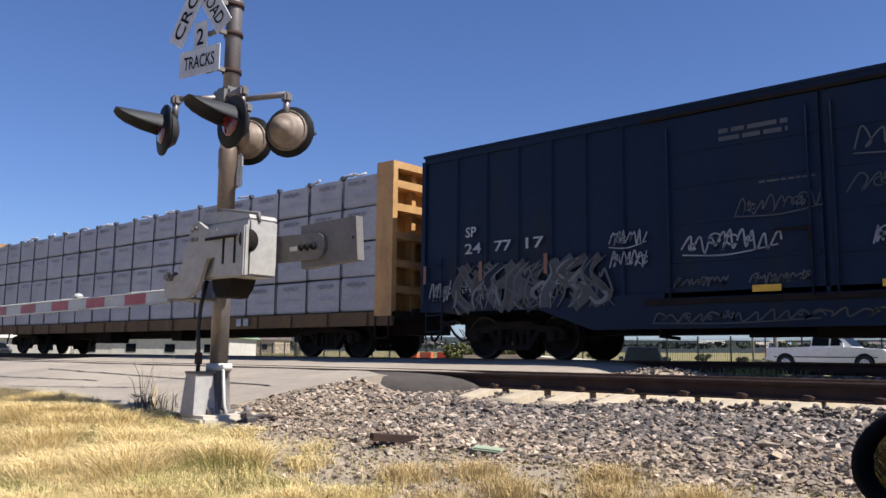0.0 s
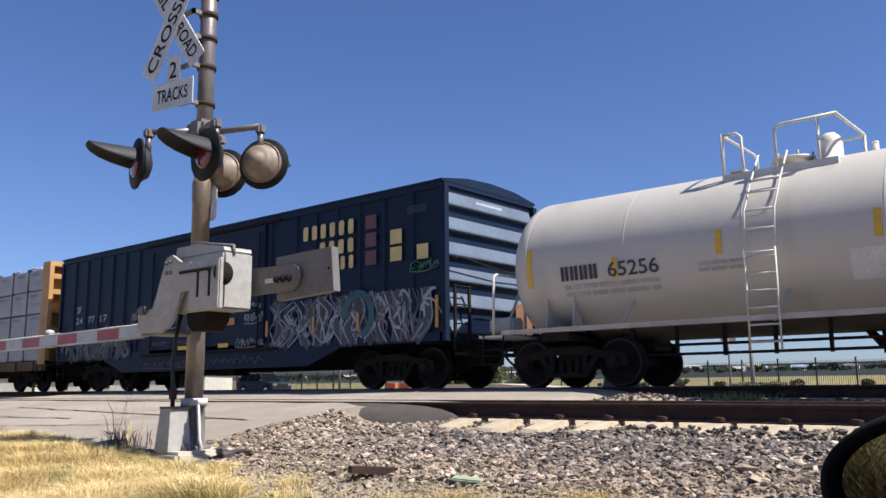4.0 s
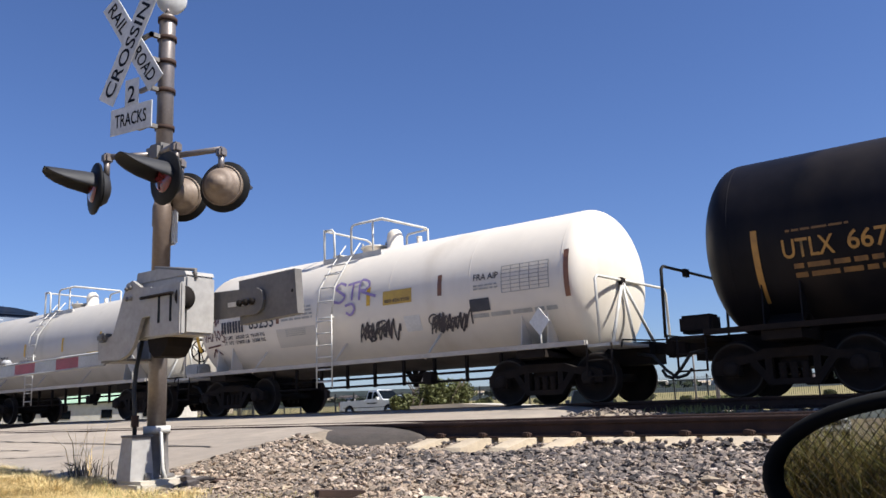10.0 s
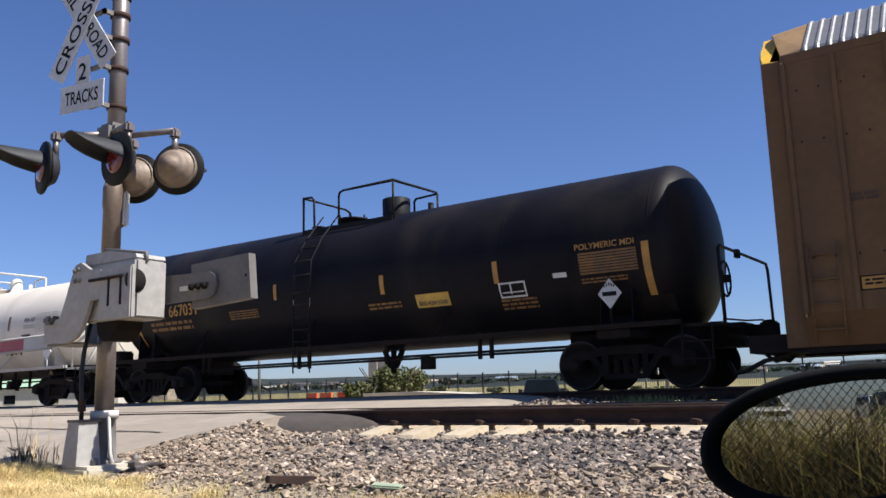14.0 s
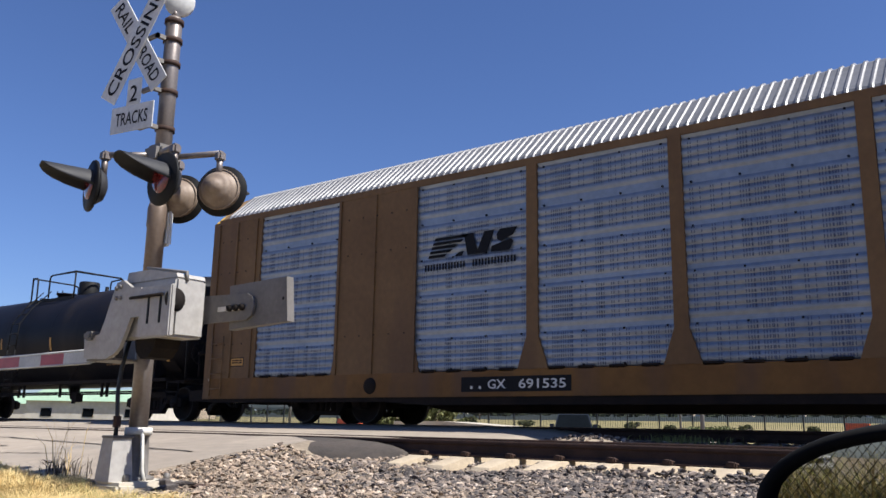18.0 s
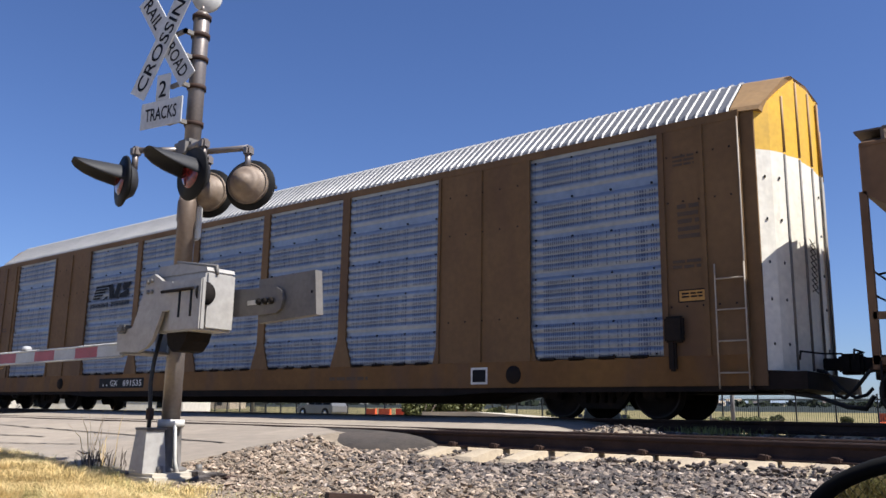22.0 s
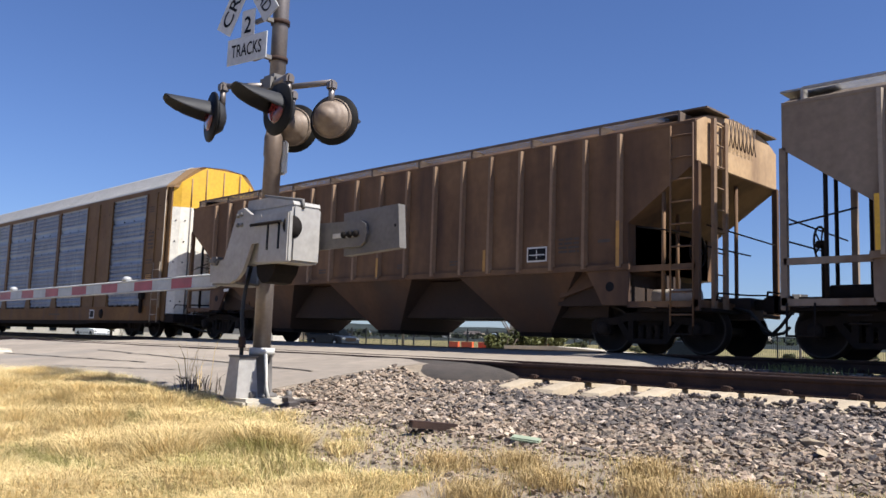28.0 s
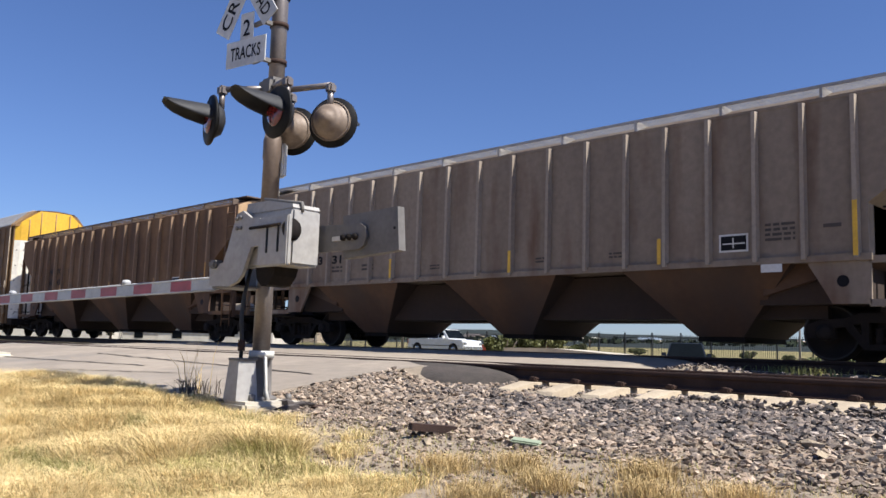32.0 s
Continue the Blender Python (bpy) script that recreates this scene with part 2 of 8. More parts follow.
    tank_black=material("black_tank", (0.0065, 0.0065, 0.009), (0.011, 0.010, 0.013), 1.0, 0.48, bump=0.006, bscale=15, stains=((0.026, 0.021, 0.018), 0.9, 0.5, 0.8)),
    white_patch=material("white_patch", (0.66, 0.65, 0.62), (0.58, 0.57, 0.54), 3, 0.55),
    grey_patch=material("grey_patch", (0.40, 0.39, 0.36), (0.34, 0.33, 0.30), 3, 0.6),
    placard=material("placard_yellow", (0.58, 0.38, 0.06), (0.48, 0.30, 0.06), 4, 0.5),
    orange_text=material("orange_lettering", (0.50, 0.26, 0.05), (0.38, 0.20, 0.05), 5, 0.6),
    faded_orange=material("faded_orange_lettering", (0.24, 0.12, 0.03), (0.15, 0.08, 0.03), 5, 0.6),
    dark_text=material("dark_lettering", (0.03, 0.032, 0.045), (0.05, 0.05, 0.06), 5, 0.6),
    handrail=material("white_handrail", (0.62, 0.60, 0.55), (0.5, 0.48, 0.43), 4, 0.5),
    pale_rail=material("dusty_pale_rail", (0.50, 0.46, 0.40), (0.40, 0.36, 0.31), 3, 0.6),
    rack_brown=material("autorack_brown", (0.172, 0.098, 0.040), (0.138, 0.078, 0.033), 0.9, 0.65, bump=0.015, bscale=25, stains=((0.085, 0.046, 0.026), 1.1, 0.5, 0.78)),
    rack_stencil=material("worn_dark_stencil", (0.062, 0.040, 0.026), (0.09, 0.055, 0.03), 5, 0.7),
    rack_pale=material("worn_pale_paint", (0.42, 0.36, 0.28), (0.30, 0.24, 0.18), 4, 0.6),
    rack_cap=material("autorack_tan_cap", (0.33, 0.20, 0.085), (0.26, 0.155, 0.07), 1.2, 0.65),
    rack_sill=material("autorack_yellow_brown", (0.19, 0.096, 0.027), (0.145, 0.073, 0.024), 0.8, 0.65, stains=((0.10, 0.06, 0.04), 1.6, 0.5, 0.75)),
    rack_panel=material("galvanised_panel", (0.285, 0.325, 0.385), (0.24, 0.28, 0.34), 1.0, 0.44, 0.5, stains=((0.24, 0.28, 0.35), 1.5, 0.55, 0.85), objects=0.1),
    rack_roof=material("galvanised_roof", (0.235, 0.233, 0.238), (0.19, 0.19, 0.195), 1.5, 0.45, 0.3),
    rack_dark=material("dark_blue_shade", (0.068, 0.088, 0.155), (0.085, 0.11, 0.18), 9, 0.7),
    rack_yellow=material("autorack_yellow", (0.72, 0.42, 0.03), (0.62, 0.36, 0.03), 1.2, 0.5, stains=((0.40, 0.25, 0.06), 2, 0.62, 0.8)),
    rack_white=material("autorack_white", (0.80, 0.76, 0.66), (0.72, 0.68, 0.585), 1.0, 0.5, stains=((0.38, 0.33, 0.26), 1.5, 0.58, 0.8)),
    hop_brown=material("hopper_brown", (0.198, 0.114, 0.059), (0.13, 0.074, 0.041), 0.7, 0.75, bump=0.015, bscale=20, stains=((0.060, 0.036, 0.027), 1.3, 0.44, 0.70)),
    hop_grey=material("hopper_grey", (0.272, 0.217, 0.167), (0.213, 0.167, 0.128), 1.1, 0.75, bump=0.012, bscale=20, stains=((0.12, 0.066, 0.04), 1.5, 0.53, 0.74), streak=True),
    # Rib colours are lightened for wear and for sun on the rib sides.
    rib_brown=material("pale_brown_rib", (0.29, 0.19, 0.115), (0.175, 0.108, 0.064), 1.6, 0.75, streak=True),
    rib_grey=material("pale_grey_rib", (0.36, 0.30, 0.24), (0.26, 0.21, 0.165), 1.6, 0.75, streak=True),
    hop_stencil=material("faded_stencil", (0.05, 0.04, 0.034), (0.08, 0.06, 0.05), 6, 0.7),
    hop_end=material("sunlit_brown_end", (0.50, 0.335, 0.185), (0.40, 0.26, 0.14), 1.4, 0.7, stains=((0.14, 0.08, 0.05), 1.6, 0.52, 0.75)),
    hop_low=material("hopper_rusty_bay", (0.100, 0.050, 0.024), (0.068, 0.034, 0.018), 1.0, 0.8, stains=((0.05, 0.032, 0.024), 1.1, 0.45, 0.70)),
    hop_shade=material("shade_brown_steel", (0.030, 0.018, 0.013), (0.045, 0.026, 0.017), 1.2, 0.9),
    hop_edge=material("hopper_bare_edge", (0.62, 0.55, 0.46), (0.5, 0.4, 0.32), 3, 0.6),
    walkway=material("roof_walkway", (0.10, 0.07, 0.05), (0.15, 0.11, 0.085), 3, 0.8, 0.1),
    walk_grey=material("grey_roof_walkway", (0.42, 0.40, 0.38), (0.34, 0.32, 0.3), 3, 0.6, 0.4),
    wrap=material("lumber_wrap", (0.40, 0.39, 0.405), (0.34, 0.33, 0.35), 1.4, 0.5, bump=0.03, bscale=8, objects=0.12),
    print_grey=material("grey_print", (0.085, 0.085, 0.10), (0.14, 0.14, 0.155), 9, 0.6),
    flat_yellow=material("flatcar_yellow", (0.50, 0.28, 0.10), (0.40, 0.22, 0.08), 1.2, 0.6, stains=((0.2, 0.11, 0.05), 1.8, 0.55, 0.8)),
    flat_sill=material("grimy_flatcar_sill", (0.10, 0.062, 0.030), (0.14, 0.085, 0.036), 2.0, 0.85, stains=((0.22, 0.13, 0.045), 2.4, 0.60, 0.75)),
    # distance
    hill=material("wooded_hill", (0.050, 0.056, 0.056), (0.028, 0.038, 0.040), 0.02, 0.95),
    verge=material("verge_weed", (0.34, 0.34, 0.13), (0.24, 0.26, 0.09), 2, 0.8, islands=STRAW),
    verge_dry=material("dry_verge_weed", (0.55, 0.45, 0.24), (0.44, 0.36, 0.19), 2, 0.8, islands=STRAW),
    leaf=material("shrub_leaf", (0.115, 0.13, 0.04), (0.075, 0.092, 0.026), 2, 0.7, islands=STRAW),
    leaf_far=material("tree_leaf", (0.036, 0.048, 0.030), (0.025, 0.036, 0.024), 0.4, 0.8, islands=STRAW),
    bark=material("bark", (0.10, 0.075, 0.055), None, 6, 0.9),
    iron=material("black_iron", (0.012, 0.012, 0.013), None, 5, 0.5),
    car_white=material("white_car_paint", (0.72, 0.72, 0.72), (0.66, 0.66, 0.66), 1, 0.28, coat=0.4),
    car_dark=material("dark_car_paint", (0.018, 0.024, 0.036), (0.024, 0.030, 0.042), 1, 0.35),
    car_silver=material("silver_car_paint", (0.22, 0.22, 0.225), (0.19, 0.19, 0.195), 1, 0.3, 0.4),
    car_glass=material("tinted_glass", (0.006, 0.008, 0.010), None, 2, 0.25),
    chrome=material("bright_trim", (0.6, 0.6, 0.6), None, 5, 0.25, 0.9),
    tyre=material("tyre", (0.02, 0.02, 0.02), None, 8, 0.85),
    tail=material("tail_lamp", (0.35, 0.02, 0.02), None, 8, 0.3),
    orange=material("orange_plastic", (0.70, 0.13, 0.04), (0.6, 0.10, 0.04), 2, 0.5),
    roof_metal=material("pale_metal_roof", (0.42, 0.50, 0.58), (0.36, 0.43, 0.51), 0.3, 0.45, 0.3),
    roof_green=material("green_roof", (0.34, 0.48, 0.33), (0.29, 0.42, 0.29), 0.3, 0.6),
    wall_white=material("white_building_wall", (0.60, 0.56, 0.48), (0.52, 0.48, 0.42), 0.2, 0.7),
    wall_tan=material("tan_building_wall", (0.50, 0.40, 0.28), (0.42, 0.34, 0.25), 0.2, 0.8),
    roof_dark=material("dark_roof", (0.16, 0.13, 0.12), None, 0.4, 0.8),
    tent=material("white_tent", (0.76, 0.74, 0.70), None, 0.5, 0.6),
    wood=material("weathered_wood", (0.20, 0.12, 0.07), (0.14, 0.09, 0.055), 5, 0.85, bump=0.1, bscale=30, streak=True),
    wire=material("fence_wire", (0.05, 0.05, 0.048), None, 8, 0.6, 0.3),
    green_paint=material("pale_green_plastic", (0.33, 0.38, 0.26), None, 4, 0.5),
)
for _n, _s in (("mirror_rim", 0.15), ("tank_black", 0.10), ("under", 0.15), ("wheel", 0.2), ("blue", 0.2), ("car_dark", 0.1), ("car_glass", 0.03), ("hill", 0.0), ("field", 0.0), ("asphalt", 0.2), ("dirt", 0.1), ("leaf_far", 0.1), ("wall_white", 0.2), ("rack_brown", 0.3), ("rack_sill", 0.2), ("hop_brown", 0.25), ("hop_grey", 0.25), ("rail", 0.3), ("hood", 0.3), ("ink", 0.1), ("black", 0.12)):
    M[_n].node_tree.nodes["Principled BSDF"].inputs["Specular IOR Level"].default_value = _s
mirror_mat = bpy.data.materials.new("mirror_glass")
mirror_mat.use_nodes = True
_b = mirror_mat.node_tree.nodes["Principled BSDF"]
_b.inputs["Base Color"].default_value, _b.inputs["Metallic"].default_value, _b.inputs["Roughness"].default_value = (0.35, 0.345, 0.31, 1), 1.0, 0.01
M["mirror"] = mirror_mat


# ---- building blocks ----
def box(bm, x0, x1, y0, y1, z0, z1):
    v = [bm.verts.new((x, y, z)) for x in (x0, x1) for y in (y0, y1) for z in (z0, z1)]
    for f in ((0, 1, 3, 2), (4, 6, 7, 5), (0, 4, 5, 1), (2, 3, 7, 6), (0, 2, 6, 4), (1, 5, 7, 3)):
        bm.faces.new([v[i] for i in f])
    return v


def bevelled(bm, x0, x1, y0, y1, z0, z1, r=0.01, seg=2):
    t = bmesh.new()
    box(t, x0, x1, y0, y1, z0, z1)
    bmesh.ops.recalc_face_normals(t, faces=t.faces)
    bmesh.ops.bevel(t, geom=t.edges[:], offset=r, segments=seg, affect="EDGES")
    absorb(bm, t)


def absorb(bm, t, m=None):
    """Moves the pieces of t into bm, through the matrix m."""
    made = {v: bm.verts.new(m @ v.co if m else v.co) for v in t.verts}
    for f in t.faces:
        nf = bm.faces.new([made[v] for v in f.verts])
        nf.smooth = f.smooth
    t.free()


def tube(bm, pts, r, seg=8, caps=True, r_end=None):
    """A round rod along the points, with mitred corners."""
    pts = [Vector(p) for p in pts]
    rings = []
    side = None
    for i, p in enumerate(pts):
        a = (p - pts[i - 1]).normalized() if i else None
        b = (pts[i + 1] - p).normalized() if i + 1 < len(pts) else None
        d = ((a or b) + (b or a)).normalized()
        if side is None:
            side = d.cross(Vector((0.12, 0.3, 1)) if abs(d.z) < 0.9 else Vector((1, 0.2, 0))).normalized()
        side = (side - d * side.dot(d)).normalized()
        up = d.cross(side)
        k = 1 / max(0.45, math.sqrt((1 + a.dot(b)) / 2)) if a and b else 1
        rr = r if r_end is None else r + (r_end - r) * i / (len(pts) - 1)
        rings.append([bm.verts.new(p + (side * math.cos(2 * math.pi * j / seg) + up * math.sin(2 * math.pi * j / seg)) * rr * k) for j in range(seg)])
    for a, b in zip(rings, rings[1:]):
        for j in range(seg):
            f = bm.faces.new((a[j], a[(j + 1) % seg], b[(j + 1) % seg], b[j]))
            f.smooth = True
    if caps:
        bm.faces.new(rings[0][::-1])
        bm.faces.new(rings[-1])


def lathe(bm, profile, centre=(0, 0, 0), axis="x", seg=32, turn=None):
    """Turns a profile of (along, radius) round the axis; a radius of 0 closes it."""
    c = Vector(centre)
    rings = []
    for a, r in profile:
        ring = []
        for j in range(seg if r > 1e-6 else 1):
            w = 2 * math.pi * j / seg
            p, q = r * math.cos(w), r * math.sin(w)
            co = {"x": Vector((a, p, q)), "y": Vector((q, a, p)), "z": Vector((p, q, a))}[axis]
            ring.append(bm.verts.new((turn @ co if turn else co) + c))
        rings.append(ring)
    for a, b in zip(rings, rings[1:]):
        for j in range(seg):
            q = [a[j % len(a)], a[(j + 1) % len(a)], b[(j + 1) % len(b)], b[j % len(b)]]
            q = list(dict.fromkeys(q))
            if len(q) > 2:
                f = bm.faces.new(q)
                f.smooth = True


def prism(bm, poly, a0, a1, axis="y"):
    """A flat outline, thick from a0 to a1 along the axis. For y the outline is (x, z), for x it is (y, z), for z it is (x, y)."""
    def at(p, a):
        return {"y": (p[0], a, p[1]), "x": (a, p[0], p[1]), "z": (p[0], p[1], a)}[axis]
    lo, hi = [bm.verts.new(at(p, a0)) for p in poly], [bm.verts.new(at(p, a1)) for p in poly]
    bm.faces.new(lo)
    bm.faces.new(hi[::-1])
    for i in range(len(poly)):
        j = (i + 1) % len(poly)
        bm.faces.new((lo[i], hi[i], hi[j], lo[j]))


def part(name, bm, mat, parent=None, label="", smooth=None):
    if isinstance(bm, bmesh.types.BMesh):
        if len(bm.faces) < 60000:
            bmesh.ops.recalc_face_normals(bm, faces=bm.faces)
        me = bpy.data.meshes.new(name)
        bm.to_mesh(me)
        bm.free()
    else:
        me = bm
    me.materials.clear()
    me.materials.append(M[mat])
    ob = new(name, me)
    ob.parent = parent
    if label:
        tagged(ob, label)
    return ob


def split(name, bm, mat, parent=None, label=""):
    """Each loose piece of bm as a part of its own."""
    bm.verts.ensure_lookup_table()
    left, made = set(bm.verts), None
    while left:
        seen, todo = set(), [min(left, key=lambda q: q.index)]
        while todo:
            v = todo.pop()
            if v not in seen:
                seen.add(v)
                todo += [e.other_vert(v) for e in v.link_edges]
        left -= seen
        t, at = bmesh.new(), {}
        for f in sorted({f for v in seen for f in v.link_faces}, key=lambda q: q.index):
            for v in f.verts:
                if v not in at:
                    at[v] = t.verts.new(v.co)
            nf = t.faces.new([at[v] for v in f.verts])
            nf.smooth = f.smooth
        made = part(name, t, mat, parent, label)
    bm.free()
    return made


def thing(name, label, category, at=(0, 0, 0), group="", kind="", turn=0):
    ob = new(name)
    ob.empty_display_size = 0.1
    ob.matrix_basis = pose(*at, 0, 0, turn)
    return tagged(ob, label, category, group, kind)


def boxes(*specs):
    bm = bmesh.new()
    for s in specs:
        box(bm, *s)
    return bm


def rods(r, *paths, seg=6):
    bm = bmesh.new()
    for p in paths:
        tube(bm, p, r, seg)
    return bm


def lettering(text, x0, x1, z0, z1, wrap, weight=0.012):
    """The words, fitted into x0..x1 and z0..z1, laid on the surface y = wrap(x, z)."""
    cu = bpy.data.curves.new("text", "FONT")
    cu.body, cu.resolution_u, cu.offset = text, 3, weight
    ob = new("text", cu)
    dg = bpy.context.evaluated_depsgraph_get()
    dg.update()
    me = bpy.data.meshes.new_from_object(ob.evaluated_get(dg))
    bpy.data.objects.remove(ob)
    co = np.empty(len(me.vertices) * 3)
    me.vertices.foreach_get("co", co)
    co = co.reshape(-1, 3)
    lo, hi = co.min(0), co.max(0)
    x = x0 + (co[:, 0] - lo[0]) / (hi[0] - lo[0]) * (x1 - x0)
    z = z0 + (co[:, 1] - lo[1]) / (hi[1] - lo[1]) * (z1 - z0)
    out = np.stack([x, [wrap(a, b) for a, b in zip(x, z)], z], 1)
    me.vertices.foreach_set("co", out.ravel())
    me.update()
    return me


def sheet(bm, x0, x1, z0, z1, wrap, nx=1, nz=1):
    """A thin skin on the surface y = wrap(x, z)."""
    g = [[bm.verts.new((x, wrap(x, z), z)) for z in np.linspace(z0, z1, nz + 1)] for x in np.linspace(x0, x1, nx + 1)]
    for a, b in zip(g, g[1:]):
        for j in range(nz):
            bm.faces.new((a[j], b[j], b[j + 1], a[j + 1]))


def stroke(bm, pts, w, wrap):
    """A sprayed or painted line of width w on the surface y = wrap(x, z)."""
    pts = [Vector(p) for p in pts]
    rows = []
    for i, p in enumerate(pts):
        d = (pts[min(i + 1, len(pts) - 1)] - pts[max(i - 1, 0)])
        d = Vector((-d.y, d.x)).normalized() * w / 2 if d.length > 1e-6 else Vector((0, w / 2))
        rows.append([bm.verts.new((q.x, wrap(q.x, q.y), q.y)) for q in (p - d, p + d)])
    for a, b in zip(rows, rows[1:]):
        bm.faces.new((a[0], b[0], b[1], a[1]))


def bars(bm, x0, x1, z0, z1, wrap, rows, rnd, gap=0.45, words=True):
    """Rows of short bars, in place of writing too small to read."""
    h = (z1 - z0) / rows
    for r in range(rows):
        x = x0
        while x < x1 - 0.02:
            w = min(x1 - x, (rnd.uniform(1.0, 3.5) if words else 0.62) * h)
            sheet(bm, x, x + w, z1 - (r + 1) * h + h * gap, z1 - r * h, wrap)
            x += w + h * 0.4


def smoothed(pts, k=6):
    """A curve through the points, with k steps between two of them."""
    out = []
    for i in range(len(pts) - 1):
        p0, p1, p2, p3 = (Vector(pts[min(max(i + j, 0), len(pts) - 1)]) for j in (-1, 0, 1, 2))
        for q in range(k):
            t = q / k
            out.append(0.5 * (2 * p1 + (p2 - p0) * t + (2 * p0 - 5 * p1 + 4 * p2 - p3) * t * t + (3 * p1 - p0 - 3 * p2 + p3) * t ** 3))
    return out + [Vector(pts[-1])]


def tag(bm, x0, x1, z0, z1, wrap, rnd, n, w, slant=0.25):
    """A quick hand-sprayed tag: leaning zigzags with loops, and a stroke below."""
    h, step = z1 - z0, (x1 - x0) / n
    pts = []
    for i in range(n):
        a = x0 + i * step
        pts += [(a + rnd.uniform(-0.1, 0.3) * step, z0 + h * rnd.uniform(0.05, 0.3)), (a + step * rnd.uniform(0.5, 0.9) + slant * h, z0 + h * rnd.uniform(0.7, 1.0))]
        if rnd.random() < 0.5:
            pts.append((a + step * 1.3, z0 + h * rnd.uniform(0.35, 0.6)))
    stroke(bm, smoothed(pts), w, wrap)
    for _ in range(max(2, n // 2)):
        cx, cz, r = rnd.uniform(x0 + step, x1 - step * 0.5), z0 + h * rnd.uniform(0.3, 0.75), h * rnd.uniform(0.12, 0.24)
        stroke(bm, [(cx + r * 1.2 * math.cos(a) + slant * r * math.sin(a), cz + r * math.sin(a)) for a in np.linspace(0.3, 6.0, 14)], w * 0.9, wrap)
    if rnd.random() < 0.35:
        stroke(bm, smoothed([(x0 + 0.1 * step, z0 + 0.05 * h), ((x0 + x1) / 2, z0 - 0.06 * h), (x1, z0 + 0.22 * h)]), w * 0.8, wrap)


def flat(y):
    return lambda x, z: y
# ---- ground, tracks, road ----
PROFILE = [(-400, 0.0), (-60, -0.1), (-3, -0.12), (0, -0.06), (2, 0.08), (3.5, 0.27), (4.5, 0.40), (5.5, 0.44), (6.4, 0.465), (7.0, 0.515), (7.42, 0.525), (7.9, 0.575), (9.9, 0.59), (10.6, 0.60), (11.4, 0.64), (12.1, 0.76), (15.4, 0.78), (17, 0.55), (24, 0.50), (48, 0.55), (62, 0.8), (150, 2.1), (215, 3.0), (400, 6.5), (1000, 18), (2400, 46)]
PY, PZ = [a for a, _ in PROFILE], [b for _, b in PROFILE]


def ground_z(x, y):
    z = float(np.interp(y, PY, PZ))
    z += 0.20 * math.exp(-((x + 9.6) / 2.4) ** 2 - ((y - 3.2) / 1.3) ** 2)
    z += 0.22 * math.exp(-((x + 6.0) / 1.1) ** 2 - ((y - 11.4) / 0.55) ** 2)
    z -= 0.60 * math.exp(-((x + 19.5) / 5) ** 2 - ((y - 36.1) / 5) ** 2)
    z -= 0.075 * math.exp(-((x + 5.7) / 0.75) ** 2 - ((y - 7.45) / 0.4) ** 2)
    z += 0.09 * math.exp(-((x + 6.3) / 0.9) ** 2 - ((y - 6.3) / 0.9) ** 2)
    if 4.7 < y < 8.0 and -8.4 < x < -4.5:
        # gravel banked up against the side of the road
        edge = float(np.interp(y, [4.4, 5.2, 6.2, 7.4, 8.1], [-7.35, -7.42, -7.75, -8.05, -7.9]))
        if x > edge - 0.12:
            top = float(np.interp(y, [4.5, 6.5, 8.05], [0.44, 0.655, 0.79]))
            z += max(0.0, top - z) * math.exp(-max(0.0, x - edge) / 0.55) * min(1, (y - 4.7) / 0.4)
    if -14 < x < 6 and -6 < y < 16:
        z += 0.035 * noise.noise((x * 1.3, y * 1.3, 0))
    return z


def ground():
    xs = [-4000, -1500, -600, -250, -120, -60, -35, -22] + [-16 + 0.25 * i for i in range(97)] + [12, 20, 40, 90, 200, 600, 1500, 4000]
    ys = [-400, -120, -60, -30, -15, -9] + [-6 + 0.25 * i for i in range(97)] + [19, 21, 24, 28, 33, 40, 48, 55, 62, 80, 110, 150, 220, 300, 400, 650, 1000, 1600, 2400]
    for name, sel, mat in (("ground", lambda x, y: True, None),):
        bm = bmesh.new()
        g = [[bm.verts.new((x, y, ground_z(x, y))) for y in ys] for x in xs]
        for i in range(len(xs) - 1):
            for j in range(len(ys) - 1):
                f = bm.faces.new((g[i][j], g[i + 1][j], g[i + 1][j + 1], g[i][j + 1]))
                f.smooth = True
                f.material_index = 2 if ys[j] > 215 else 1 if ys[j] > 15.5 else 0
        me = bpy.data.meshes.new(name)
        bm.to_mesh(me)
        bm.free()
        me.materials.append(M["dirt"])
        me.materials.append(M["field"])
        me.materials.append(M["hill"])
        tagged(new(name, me), "bare dirt verge running out into a dry grass field", "ground", kind="structure")


ground()


def rail_mesh(x0, x1):
    sec = [(-0.07, 0.0), (0.07, 0.0), (0.07, 0.014), (0.02, 0.032), (0.011, 0.06), (0.011, 0.125), (0.036, 0.145), (0.037, 0.172), (0.030, 0.184), (-0.030, 0.184), (-0.037, 0.172), (-0.036, 0.145), (-0.011, 0.125), (-0.011, 0.06), (-0.02, 0.032), (-0.07, 0.014)]
    bm = bmesh.new()
    prism(bm, sec, x0, x1, "x")
    return bm


